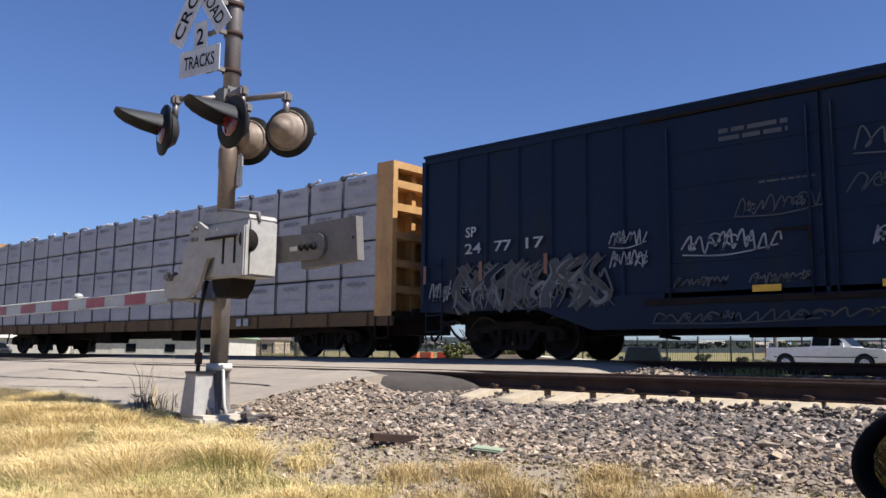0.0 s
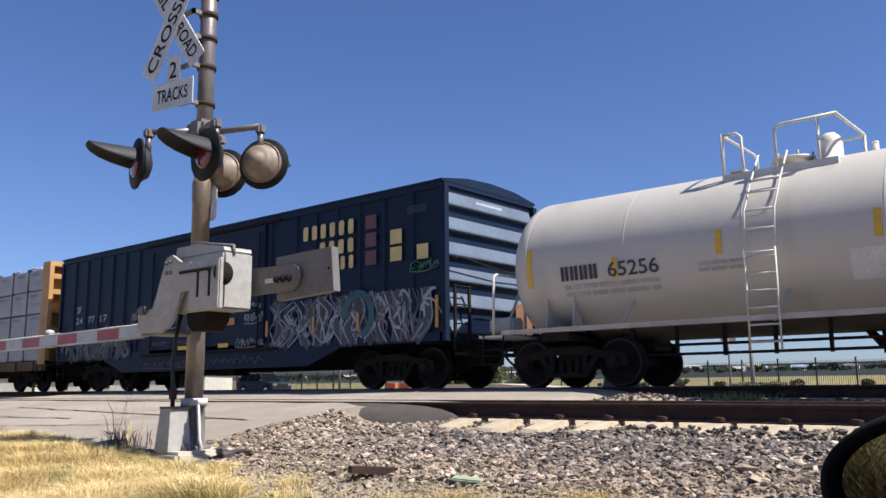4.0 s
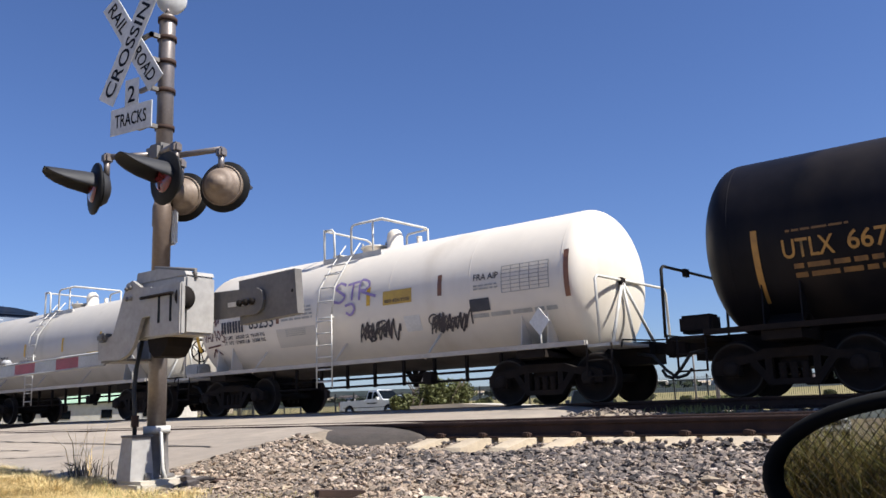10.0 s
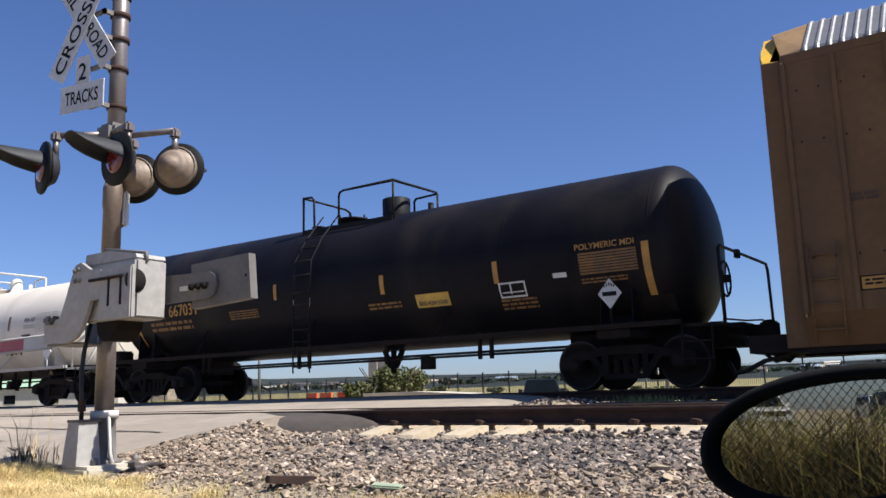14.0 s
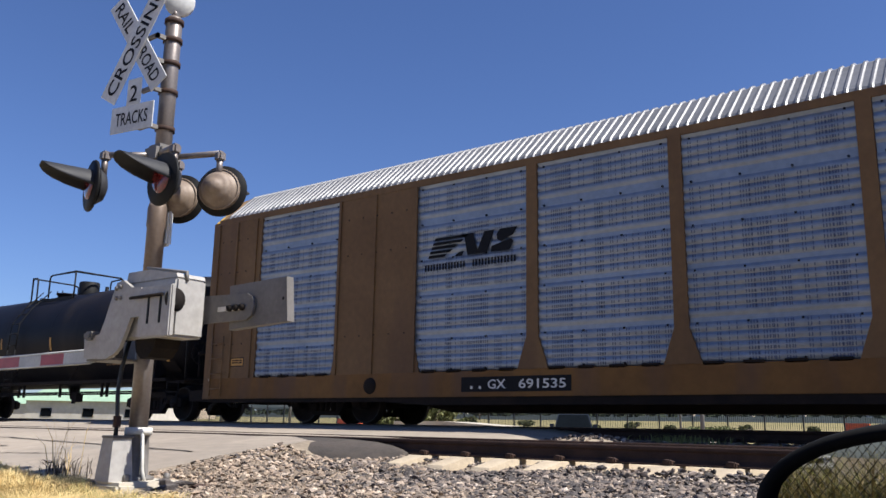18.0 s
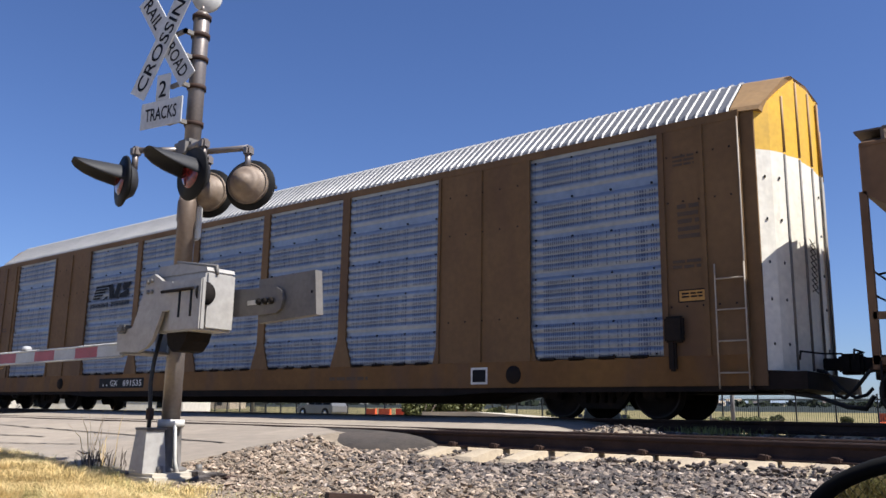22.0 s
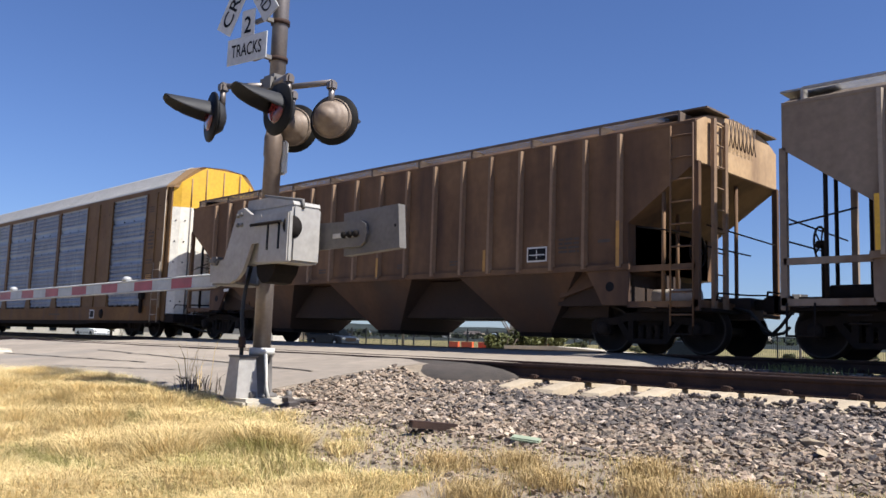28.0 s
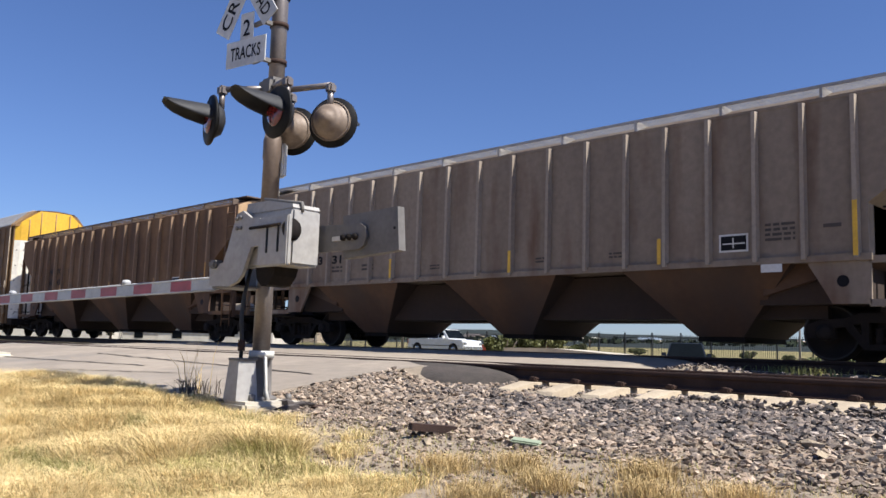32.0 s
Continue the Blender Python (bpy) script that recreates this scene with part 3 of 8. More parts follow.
def track(name, yc, top, x0, x1, ties):
    t = thing(name, "railway track of rusty rails clipped to pale concrete ties in ballast", "railway track", (0, yc, top), kind="structure")
    for s in (-1, 1):
        r = part("rail", rail_mesh(x0, x1), "rail", t, "rusty steel rail")
        r.matrix_basis = pose(0, s * 0.7525, -0.184)
        h = part("rail_head", boxes((x0, x1, -0.026, 0.026, 0.0, 0.003)), "rail_head", r, "worn running surface")
        h.matrix_basis = pose(0, 0, 0.183)
    bm = bmesh.new()
    sec = [(-0.14, -0.40), (-0.115, -0.19), (-0.09, -0.185), (0.09, -0.185), (0.115, -0.19), (0.14, -0.40)]
    a = [[bm.verts.new((px, y, pz - (0.03 if abs(y) < 0.4 else 0.12 if abs(y) > 1.43 else 0.075 if abs(y) > 1.3 else 0))) for px, pz in sec] for y in (-1.45, -1.41, -1.0, -0.6, -0.35, 0.35, 0.6, 1.0, 1.41, 1.45)]
    for p, q in zip(a, a[1:]):
        for i in range(len(sec)):
            bm.faces.new((p[i], p[(i + 1) % len(sec)], q[(i + 1) % len(sec)], q[i]))
    bm.faces.new(a[0])
    bm.faces.new(a[-1][::-1])
    bmesh.ops.recalc_face_normals(bm, faces=bm.faces)
    tie = bpy.data.meshes.new("concrete_tie")
    bm.to_mesh(tie)
    bm.free()
    bm = bmesh.new()
    for s in (-1, 1):
        for d in (-1, 1):
            y = s * 0.7525 + d * 0.095
            bevelled(bm, -0.05, 0.05, y - 0.035, y + 0.035, -0.186, -0.125, 0.015)
            tube(bm, [(-0.055, y - d * 0.03, -0.15), (-0.02, y + d * 0.02, -0.135), (0.02, y + d * 0.02, -0.135), (0.055, y - d * 0.03, -0.15)], 0.012, 5)
    bmesh.ops.recalc_face_normals(bm, faces=bm.faces)
    clip = bpy.data.meshes.new("rail_clips")
    bm.to_mesh(clip)
    bm.free()
    for x in ties:
        o = part("concrete_tie", tie, "tie", t)
        rnd = random.Random(int(x * 50))
        o.matrix_basis = pose(x, 0, 0, 0, 0, rnd.uniform(-0.7, 0.7))
        part("rail_clips", clip, "rail", o)


track("near_track", 8.8925, 0.83, -140, 90, [-6.36 + 0.61 * i for i in range(16)])
track("far_track", 13.8025, 1.0, -140, 90, [-5.5 + 0.61 * i for i in range(14)])


# -- the road over both tracks --
ROAD = [(-40, 0.05), (-4, 0.10), (2, 0.30), (4.5, 0.47), (6.5, 0.68), (8.05, 0.815)]
ROAD_FAR = [(14.70, 0.985), (16.5, 0.92), (20, 0.72), (30, 0.56), (55, 0.62)]


def road_edge(y):
    return float(np.interp(y, [-40, -2, 3, 4.4, 5.2, 6.2, 7.4, 8.1, 9.6, 12.0, 13, 16, 20, 30, 55], [-9.2, -8.6, -8.0, -7.35, -7.42, -7.75, -8.05, -7.9, -7.6, -7.55, -7.4, -8.4, -11.0, -13.0, -13.0]))


def slab(name, rows, label, x_left=-24.0, cols=20):
    bm = bmesh.new()
    g = []
    for y, z in rows:
        xr = road_edge(y)
        g.append([bm.verts.new((x_left + (xr - x_left) * i / cols, y, z + 0.012 * noise.noise((i * 0.7, y * 0.4, 3)) - (0.02 if i == cols else 0))) for i in range(cols + 1)])
    for a, b in zip(g, g[1:]):
        for i in range(cols):
            bm.faces.new((a[i], a[i + 1], b[i + 1], b[i]))
    edge = [v for r in (g[0], [r[-1] for r in g], g[-1], [r[0] for r in g]) for v in r]
    ext = bmesh.ops.extrude_face_region(bm, geom=bm.faces[:])
    for v in ext["geom"]:
        if isinstance(v, bmesh.types.BMVert):
            v.co.z -= 0.25
    o = part(name, bm, "asphalt")
    return tagged(o, label, "road", kind="structure")


def dense(rows, n):
    ys = np.linspace(rows[0][0], rows[-1][0], n)
    return [(float(y), float(np.interp(y, [a for a, _ in rows], [b for _, b in rows]))) for y in ys]


slab("road", dense(ROAD, 60), "sun-bleached grey asphalt road rising to the crossing")
slab("road_between_rails", dense([(8.23, 0.822), (9.56, 0.822)], 5), "grey crossing panel between the rails")
slab("road_between_tracks", dense([(9.73, 0.82), (11.2, 0.88), (12.96, 0.985)], 9), "grey asphalt between the two tracks")
slab("road_between_rails_far", dense([(13.14, 0.992), (14.47, 0.992)], 5), "grey crossing panel between the rails")
slab("road_beyond", dense(ROAD_FAR, 24), "grey road dropping away beyond the tracks")


def road_z(y):
    if y < 8.05:
        return float(np.interp(y, [a for a, _ in ROAD], [b for _, b in ROAD]))
    return 0.82


# asphalt fillet that runs out along the near rail
bm = bmesh.new()
rows = []
for x, w, h in ((-8.6, 0.75, 0.0), (-8.0, 0.72, 0.0), (-7.5, 0.66, -0.012), (-7.1, 0.52, -0.035), (-6.85, 0.36, -0.07), (-6.68, 0.18, -0.115), (-6.60, 0.04, -0.15)):
    rows.append([bm.verts.new((x, 8.06 - w * f, 0.815 + h - 0.20 * f ** 2.2 - 0.02 * (f > 0))) for f in (0, 0.25, 0.5, 0.75, 1.0)] + [bm.verts.new((x, 8.06 - w, 0.40)), bm.verts.new((x, 8.06, 0.40))])
for a, b in zip(rows, rows[1:]):
    for i in range(7):
        f = bm.faces.new((a[i], b[i], b[(i + 1) % 7], a[(i + 1) % 7]))
        f.smooth = i < 4
bm.faces.new(rows[0])
bm.faces.new(rows[-1][::-1])
tagged(part("asphalt_fillet", bm, "black_asphalt"), "dark rounded asphalt fillet beside the rail", "pavement", kind="structure")
bm = bmesh.new()
rows = []
for x, w, h in ((-8.3, 0.6, 0.0), (-7.4, 0.6, -0.01), (-7.0, 0.5, -0.04), (-6.7, 0.3, -0.10), (-6.55, 0.1, -0.16)):
    rows.append([bm.verts.new((x, 9.74 + 3.2 * f, 0.815 + 0.16 * f + h)) for f in (0, 0.3, 0.6, 1.0)] + [bm.verts.new((x, 12.94, 0.4)), bm.verts.new((x, 9.74, 0.4))])
for a, b in zip(rows, rows[1:]):
    for i in range(6):
        bm.faces.new((a[i], b[i], b[(i + 1) % 6], a[(i + 1) % 6]))
bm.faces.new(rows[0])
bm.faces.new(rows[-1][::-1])
tagged(part("asphalt_shoulder", bm, "asphalt"), "worn asphalt shoulder between the tracks", "pavement", kind="structure")

# tar lines and cracks on the road
rnd = random.Random(11)
for x0, y0, x1, y1, w in ((-18, 3.1, -10.6, 3.75, 0.05), (-16, 6.9, -8.3, 6.2, 0.03), (-19, 5.6, -12, 5.9, 0.03), (-13, 5.0, -10, 5.6, 0.025)):
    bm = bmesh.new()
    pts = []
    for i in range(30):
        s = i / 29
        y = y0 + (y1 - y0) * s + 0.05 * noise.noise((i * 0.5, x0, 0))
        pts.append((x0 + (x1 - x0) * s, y))
    for (a, b), (c, d) in zip(pts, pts[1:]):
        v = [bm.verts.new((p, q + k * w, road_z(q) + 0.010)) for p, q, k in ((a, b, -1), (c, d, -1), (c, d, 1), (a, b, 1))]
        bm.faces.new(v)
    tagged(part("crack_sealant", bm, "tar"), "dark tar line along a crack in the road", "road marking", kind="structure")

# pale concrete kerb end at the road's far side, low wing beyond the tracks
bm = bmesh.new()
bevelled(bm, -21.0, -17.3, 5.45, 5.85, 0.35, 0.68, 0.06, 3)
tagged(part("curb", bm, "concrete"), "pale concrete curb at the edge of the road", "curb", kind="structure")
bm = bmesh.new()
lo = [(-16.3, 19.2, 1.10), (-14.8, 19.6, 1.12), (-13.4, 19.9, 1.03), (-12.2, 20.1, 0.95), (-10.6, 20.3, 0.86)]
rows = [[bm.verts.new(v) for v in ((x, y, z), (x + 0.1, y + 1.6, z - 0.02), (x + 0.1, y + 1.6, 0.2), (x, y, 0.2))] for x, y, z in lo]
for a, b in zip(rows, rows[1:]):
    for i in range(4):
        bm.faces.new((a[i], b[i], b[(i + 1) % 4], a[(i + 1) % 4]))
bm.faces.new(rows[0])
bm.faces.new(rows[-1][::-1])
tagged(part("concrete_apron", bm, "concrete"), "pale concrete apron wall beyond the far track", "curb", kind="structure")


# -- ballast: loose stones, each with its own faces --
def rock_templates(n=10):
    rng = np.random.default_rng(4)
    made = []
    for _ in range(n):
        bm = bmesh.new()
        for p in rng.normal(0, 1, (9, 3)):
            bm.verts.new(p / np.linalg.norm(p) * rng.uniform((0.8, 0.6, 0.45), (1.35, 1.0, 0.8)))
        hull = bmesh.ops.convex_hull(bm, input=bm.verts[:])
        bmesh.ops.delete(bm, geom=[v for v in hull["geom_interior"] if isinstance(v, bmesh.types.BMVert)], context="VERTS")
        bmesh.ops.recalc_face_normals(bm, faces=bm.faces)
        bm.verts.index_update()
        made.append((np.array([w.co for w in bm.verts]), np.array([[w.index for w in g.verts] for g in bm.faces])))
        bm.free()
    return made


ROCKS = rock_templates(14)


def scatter(name, places, sizes, mat, label, seed):
    rng = np.random.default_rng(seed)
    vs, fs, base = [], [], 0
    for p, s in zip(places, sizes):
        v, f = ROCKS[rng.integers(len(ROCKS))]
        a, b = rng.uniform(0, 6.28), rng.uniform(-0.5, 0.5)
        ca, sa, cb, sb = math.cos(a), math.sin(a), math.cos(b), math.sin(b)
        r = np.array([[ca, -sa, 0], [sa, ca, 0], [0, 0, 1]]) @ np.array([[1, 0, 0], [0, cb, -sb], [0, sb, cb]])
        vs.append(v @ r.T * s + p)
        fs.append(f + base)
        base += len(v)
    me = bpy.data.meshes.new(name)
    me.from_pydata(np.concatenate(vs).tolist(), [], np.concatenate(fs).tolist())
    me.materials.append(M[mat])
    return tagged(new(name, me), label, "ballast", kind="stuff")


def ballast():
    rng = np.random.default_rng(21)
    pts, size = [], []

    def zone(n, x0, x1, y0, y1, lo, hi, lift=0.35, keep=lambda x, y: True):
        for _ in range(n):
            x, y = rng.uniform(x0, x1), rng.uniform(y0, y1)
            if keep(x, y):
                s = lo + (hi - lo) * rng.random() ** 2
                pts.append((x, y, ground_z(x, y) + s * lift * rng.uniform(0.2, 1.6)))
                size.append(s)

    def off_road(x, y):
        if y < 8.06 and x > -8.8:
            fil = float(np.interp(x, [-8.6, -7.5, -7.1, -6.85, -6.6], [0.75, 0.66, 0.52, 0.36, 0.0]))
            if x < -6.6 and y > 8.02 - fil:
                return False
        return x > road_edge(y) + 0.05

    zone(20000, -8.0, 2.4, 5.6, 7.49, 0.017, 0.050, keep=off_road)
    zone(2600, -7.0, 2.4, 7.35, 8.1, 0.018, 0.042, keep=lambda x, y: off_road(x, y) and abs((x + 6.36 + 0.305) % 0.61 - 0.305) > 0.14)
    zone(1500, -4.1, 2.4, 7.40, 7.66, 0.020, 0.046, lift=1.3, keep=off_road)
    zone(15000, -8.0, 2.0, 4.3, 5.8, 0.009, 0.040, keep=off_road)
    zone(9000, -6.4, 1.2, 3.3, 4.6, 0.006, 0.026, keep=off_road)
    zone(1800, -6.6, 3.0, 7.9, 10.0, 0.02, 0.042, keep=lambda x, y: abs(y - 8.14) > 0.1 and x > -6.5 and abs((x + 6.36 + 0.305) % 0.61 - 0.305) > 0.13)
    zone(3600, -7.2, 3.0, 10.2, 12.2, 0.02, 0.05, keep=lambda x, y: x > -6.9)
    zone(700, -7.0, 3.0, 12.2, 13.0, 0.025, 0.06, keep=lambda x, y: x > -6.6)
    grey, tan = [], []
    for p, s in zip(pts, size):
        k = 0.5 + 0.5 * math.tanh((5.45 - p[1]) * 1.6) + 0.75 * math.exp(-((p[0] + 7.2) / 1.5) ** 2) * (p[1] < 8) + 0.3 * noise.noise((p[0] * 0.9, p[1] * 0.9, 7))
        (tan if rng.random() < k else grey).append((p, s))
    scatter("track_ballast", *zip(*grey), "stone", "loose grey crushed stone ballast beside the track", 5)
    scatter("roadside_gravel", *zip(*tan), "tan_gravel", "loose tan and grey gravel between road and track", 6)


ballast()
rnd = random.Random(17)
for x, y, s, m in ((-4.2, 4.12, 0.085, "tan_stone"), (-6.55, 4.62, 0.14, "stone"), (-6.3, 4.5, 0.10, "stone"), (-5.75, 4.2, 0.08, "tan_stone"), (-2.15, 5.6, 0.10, "tan_stone"), (-2.6, 3.7, 0.06, "tan_stone"), (-6.15, 4.7, 0.08, "rail"), (-2.35, 4.75, 0.085, "tan_stone"), (-7.0, 4.55, 0.13, "stone"), (-6.55, 4.75, 0.16, "stone"), (-6.45, 4.35, 0.09, "tan_stone"), (-3.0, 4.4, 0.07, "stone"), (-1.9, 5.1, 0.075, "tan_stone"), (-4.3, 5.2, 0.06, "stone"), (-5.2, 4.6, 0.07, "tan_stone"), (-8.2, 5.2, 0.09, "stone"), (-9.2, 4.95, 0.06, "stone")):
    me = bpy.data.meshes.new("rock")
    v, f = ROCKS[rnd.randrange(10)]
    v = v * s * np.array([1.4, 0.9, 0.7])
    me.from_pydata(v.tolist(), [], f.tolist())
    me.materials.append(M[m])
    o = tagged(new("rock", me), "loose %s rock lying among the ballast" % ("tan" if m == "tan_stone" else "dark grey"), "rock", group="larger rocks by the track")
    o.matrix_basis = pose(x, y, max(ground_z(x, y), road_z(y) if x < -7.4 else -1) + s * 0.22, 0, 0, rnd.uniform(0, 360))
bm = bmesh.new()
box(bm, -0.17, 0.17, -0.05, 0.05, 0, 0.05)
o = tagged(part("steel_bar", bm, "rail"), "rusty length of steel lying in the gravel", "scrap")
o.matrix_basis = pose(-4.36, 4.36, ground_z(-4.36, 4.36) + 0.03, 0, 4, 62)


# -- dry grass --
def blades(name, n, spot, height, mat, label, seed, width=0.006, lean=0.6):
    rng = np.random.default_rng(seed)
    vs, fs, base = [], [], 0
    for _ in range(n):
        hit = spot(rng)
        if hit is None:
            continue
        x, y, k = hit
        z, h = ground_z(x, y), height * k * rng.uniform(0.55, 1.25)
        a, w = rng.uniform(0, 6.28), width * rng.uniform(0.6, 1.4)
        d, b = np.array([math.cos(a), math.sin(a)]), rng.uniform(0, 6.28)
        bend = np.array([math.cos(b), math.sin(b)]) * h * lean * rng.random()
        m, t = np.array([x, y]) + bend * 0.35, np.array([x, y]) + bend
        vs += [(x - d[0] * w, y - d[1] * w, z - 0.02), (x + d[0] * w, y + d[1] * w, z - 0.02), (m[0] + d[0] * w * 0.8, m[1] + d[1] * w * 0.8, z + h * 0.6), (m[0] - d[0] * w * 0.8, m[1] - d[1] * w * 0.8, z + h * 0.6), (t[0], t[1], z + h * (1 - 0.2 * min(lean, 1.5)))]
        fs += [(base, base + 1, base + 2, base + 3), (base + 3, base + 2, base + 4)]
        base += 5
    me = bpy.data.meshes.new(name)
    me.from_pydata(vs, [], fs)
    me.materials.append(M[mat])
    return tagged(new(name, me), label, "grass", kind="stuff")


def grass_edge(x):
    return float(np.interp(x, [-12.5, -11, -9.5, -8.2, -7.2, -6.6, -5.4, -4.3, -3.4, -2.9], [3.7, 3.9, 4.2, 4.15, 4.0, 4.0, 3.85, 3.6, 3.15, 2.6]))


def lawn(green):
    def spot(rng):
        x = rng.uniform(-12.0, -2.6)
        y = rng.uniform(1.0, 4.5)
        e = grass_edge(x) + 0.25 * noise.noise((x * 2.2, 0, 5))
        if x > -5.6 and y > e - 0.75 and noise.noise((x * 3.1, y * 3.1, 21)) < -0.28 + 0.5 * (y - e + 0.75) * (x > -5.2):
            return None
        if y > e + 0.3 * rng.random() ** 3 or x > -0.75 * y + 0.9 or x < -4.2 * y + 0.5:
            return None
        tuft = 0.65 + 0.6 * noise.noise((x * 2.6, y * 2.6, 1))
        g = noise.noise((x * 0.75, y * 1.1, 9)) + 1.15 * math.exp(-((x + 4.25) / 0.62) ** 2 - ((y - 3.08) / 0.30) ** 2) + 0.35 * (y < 2.3)
        if green != (g > 0.50):
            return None if rng.random() < 0.85 else (x, y, 0.7)
        return x, y, max(0.45, min(1.25, tuft + 0.25)) * (0.45 if y > e - 0.3 else 0.7 if x > -4.6 else 1.0)
    return spot


blades("dry_grass", 520000, lawn(False), 0.21, "straw", "dense dry straw-yellow grass on the roadside mound", 31, 0.0018, 2.3)
blades("green_grass", 260000, lawn(True), 0.18, "green_grass", "greener patches of grass among the straw", 32, 0.0018, 2.0)


def weeds(rng):
    c = rng.choice(9)
    x, y = ((-3.15, 3.85), (-2.75, 3.6), (-2.45, 4.1), (-2.2, 3.7), (-1.85, 3.9), (-1.55, 3.5), (-3.45, 3.55), (-2.9, 3.2), (-1.2, 3.8))[c]
    x, y = x + rng.normal(0, 0.10), y + rng.normal(0, 0.07)
    return x, y, 0.8


blades("reddish_weeds", 9000, weeds, 0.16, "rust_weed", "reddish tan weeds between grass and ballast", 33, 0.0014, 1.7)
blades("sparse_weeds", 2200, lambda r: (r.uniform(-5.5, -1.0), r.uniform(3.2, 4.5), 0.6), 0.09, "green_grass", "sparse dry weeds in the gravel", 34, 0.0018, 1.2)
blades("track_weeds", 220, lambda r: (-4.9 + r.normal(0, 0.35), 12.45 + r.normal(0, 0.12), 1.0), 0.16, "verge", "dry weeds beside the far rail", 35, 0.006, 0.8)
blades("post_weeds", 90, lambda r: (-7.75 + r.normal(0, 0.16), 4.35 + r.normal(0, 0.1), 1.0), 0.24, "bark", "thin dark weeds beside the signal base", 36, 0.005, 0.8)
blades("tall_stalks", 14, lambda r: (-7.9 + r.normal(0, 0.12), 4.45 + r.normal(0, 0.05), 1.0), 0.62, "rust_weed", "tall dry stalks beside the signal base", 37, 0.004, 0.5)
bm = bmesh.new()
bevelled(bm, -0.10, 0.10, -0.05, 0.05, 0, 0.025, 0.01)
o = tagged(part("plastic_scrap", bm, "green_paint"), "pale green plastic scrap lying in the gravel", "litter")
o.matrix_basis = pose(-3.54, 4.41, ground_z(-3.54, 4.41) + 0.03, 8, 5, 30)
# ---- crossing signal with gate ----
PX, PY_, BASE_Z = -6.875, 4.53, 0.44
sig = thing("crossing_signal", "weathered metal railroad crossing signal with flashing lamps, crossbuck and lowered gate", "crossing signal", (PX, PY_, 0))


def sp(name, bm, mat, label="", parent=None):
    return part(name, bm, mat, parent or sig, label)


bm = bmesh.new()
bevelled(bm, -0.08, 0.34, -0.37, 0.28, 0.25, 0.475, 0.03)
sp("foundation", bm, "concrete", "concrete foundation")
bm = bmesh.new()
lathe(bm, [(3.00, 0.0), (3.00, 0.079), (4.93, 0.079), (4.96, 0.06), (4.97, 0)], axis="z", seg=32)
mast = sp("mast", bm, "pole", "weathered aluminium mast")
bm = bmesh.new()
lathe(bm, [(0.86, 0.0), (0.86, 0.083), (2.26, 0.083), (2.26, 0.0)], axis="z", seg=32)
sp("mast_foot", bm, "pole", "grey aluminium foot of the mast", mast)
bm = bmesh.new()
lathe(bm, [(2.25, 0.0), (2.25, 0.0835), (2.78, 0.0835), (2.80, 0.092), (2.98, 0.092), (3.02, 0.081), (3.02, 0.0)], axis="z", seg=32)
sp("lower_mast", bm, "brown_pole", "brown-weathered lower mast", mast)
bm = bmesh.new()
lathe(bm, [(0.47, 0.0), (0.47, 0.17), (0.50, 0.17), (0.52, 0.118), (0.84, 0.104), (0.86, 0.115), (0.90, 0.115), (0.91, 0.09)], axis="z", seg=24)
for a in range(4):
    w = a * math.pi / 2 + 0.5
    prism(bm, [(0.09, 0.49), (0.16, 0.49), (0.16, 0.52), (0.11, 0.70), (0.09, 0.70)], -0.012, 0.012)
sp("base_casting", bm, "galv", "cast base with ribs")
bm = bmesh.new()
v0 = [(-0.04, -0.36), (0.18, -0.36), (0.18, -0.13), (-0.04, -0.13)]
a, b = [bm.verts.new((x, y, 0.475)) for x, y in v0], [bm.verts.new((0.08 + (x - 0.08) * 0.74, -0.24 + (y + 0.24) * 0.78, 0.84)) for x, y in v0]
for i in range(4):
    bm.faces.new((a[i], a[(i + 1) % 4], b[(i + 1) % 4], b[i]))
bm.faces.new(a[::-1])
bm.faces.new(b)
sp("junction_box", bm, "silver", "silver junction box on the base")
bm = bmesh.new()
bevelled(bm, -0.025, 0.175, -0.345, -0.135, 0.84, 0.862, 0.008)
sp("junction_lid", bm, "galv")
bm = rods(0.018, [(0.19, -0.02, 0.47), (0.16, -0.03, 0.56), (0.125, -0.04, 0.92)])
tube(bm, [(0.04, -0.16, 0.90), (0.16, 0.04, 0.90)], 0.034, 12)
sp("base_clamp", bm, "handrail", "pale clamp")
for x, y in ((0.2, -0.2), (0.2, 0.2), (-0.02, -0.27), (-0.2, 0.2)):
    bm = bmesh.new()
    lathe(bm, [(0.47, 0), (0.47, 0.03), (0.53, 0.03), (0.54, 0)], (x, y, 0), "z", 6)
    sp("anchor_nut", bm, "galv")
sp("cable", rods(0.019, [(0.05, -0.25, 0.86), (0.05, -0.25, 1.0), (0.02, -0.25, 1.25), (0.0, -0.22, 1.45), (0.05, -0.2, 1.7)], seg=10), "conduit", "black flexible cable")
bm = bmesh.new()
lathe(bm, [(0.93, 0.034), (1.03, 0.034)], (0.05, -0.25, 0), "z", 12)
sp("cable_gland", bm, "rail")

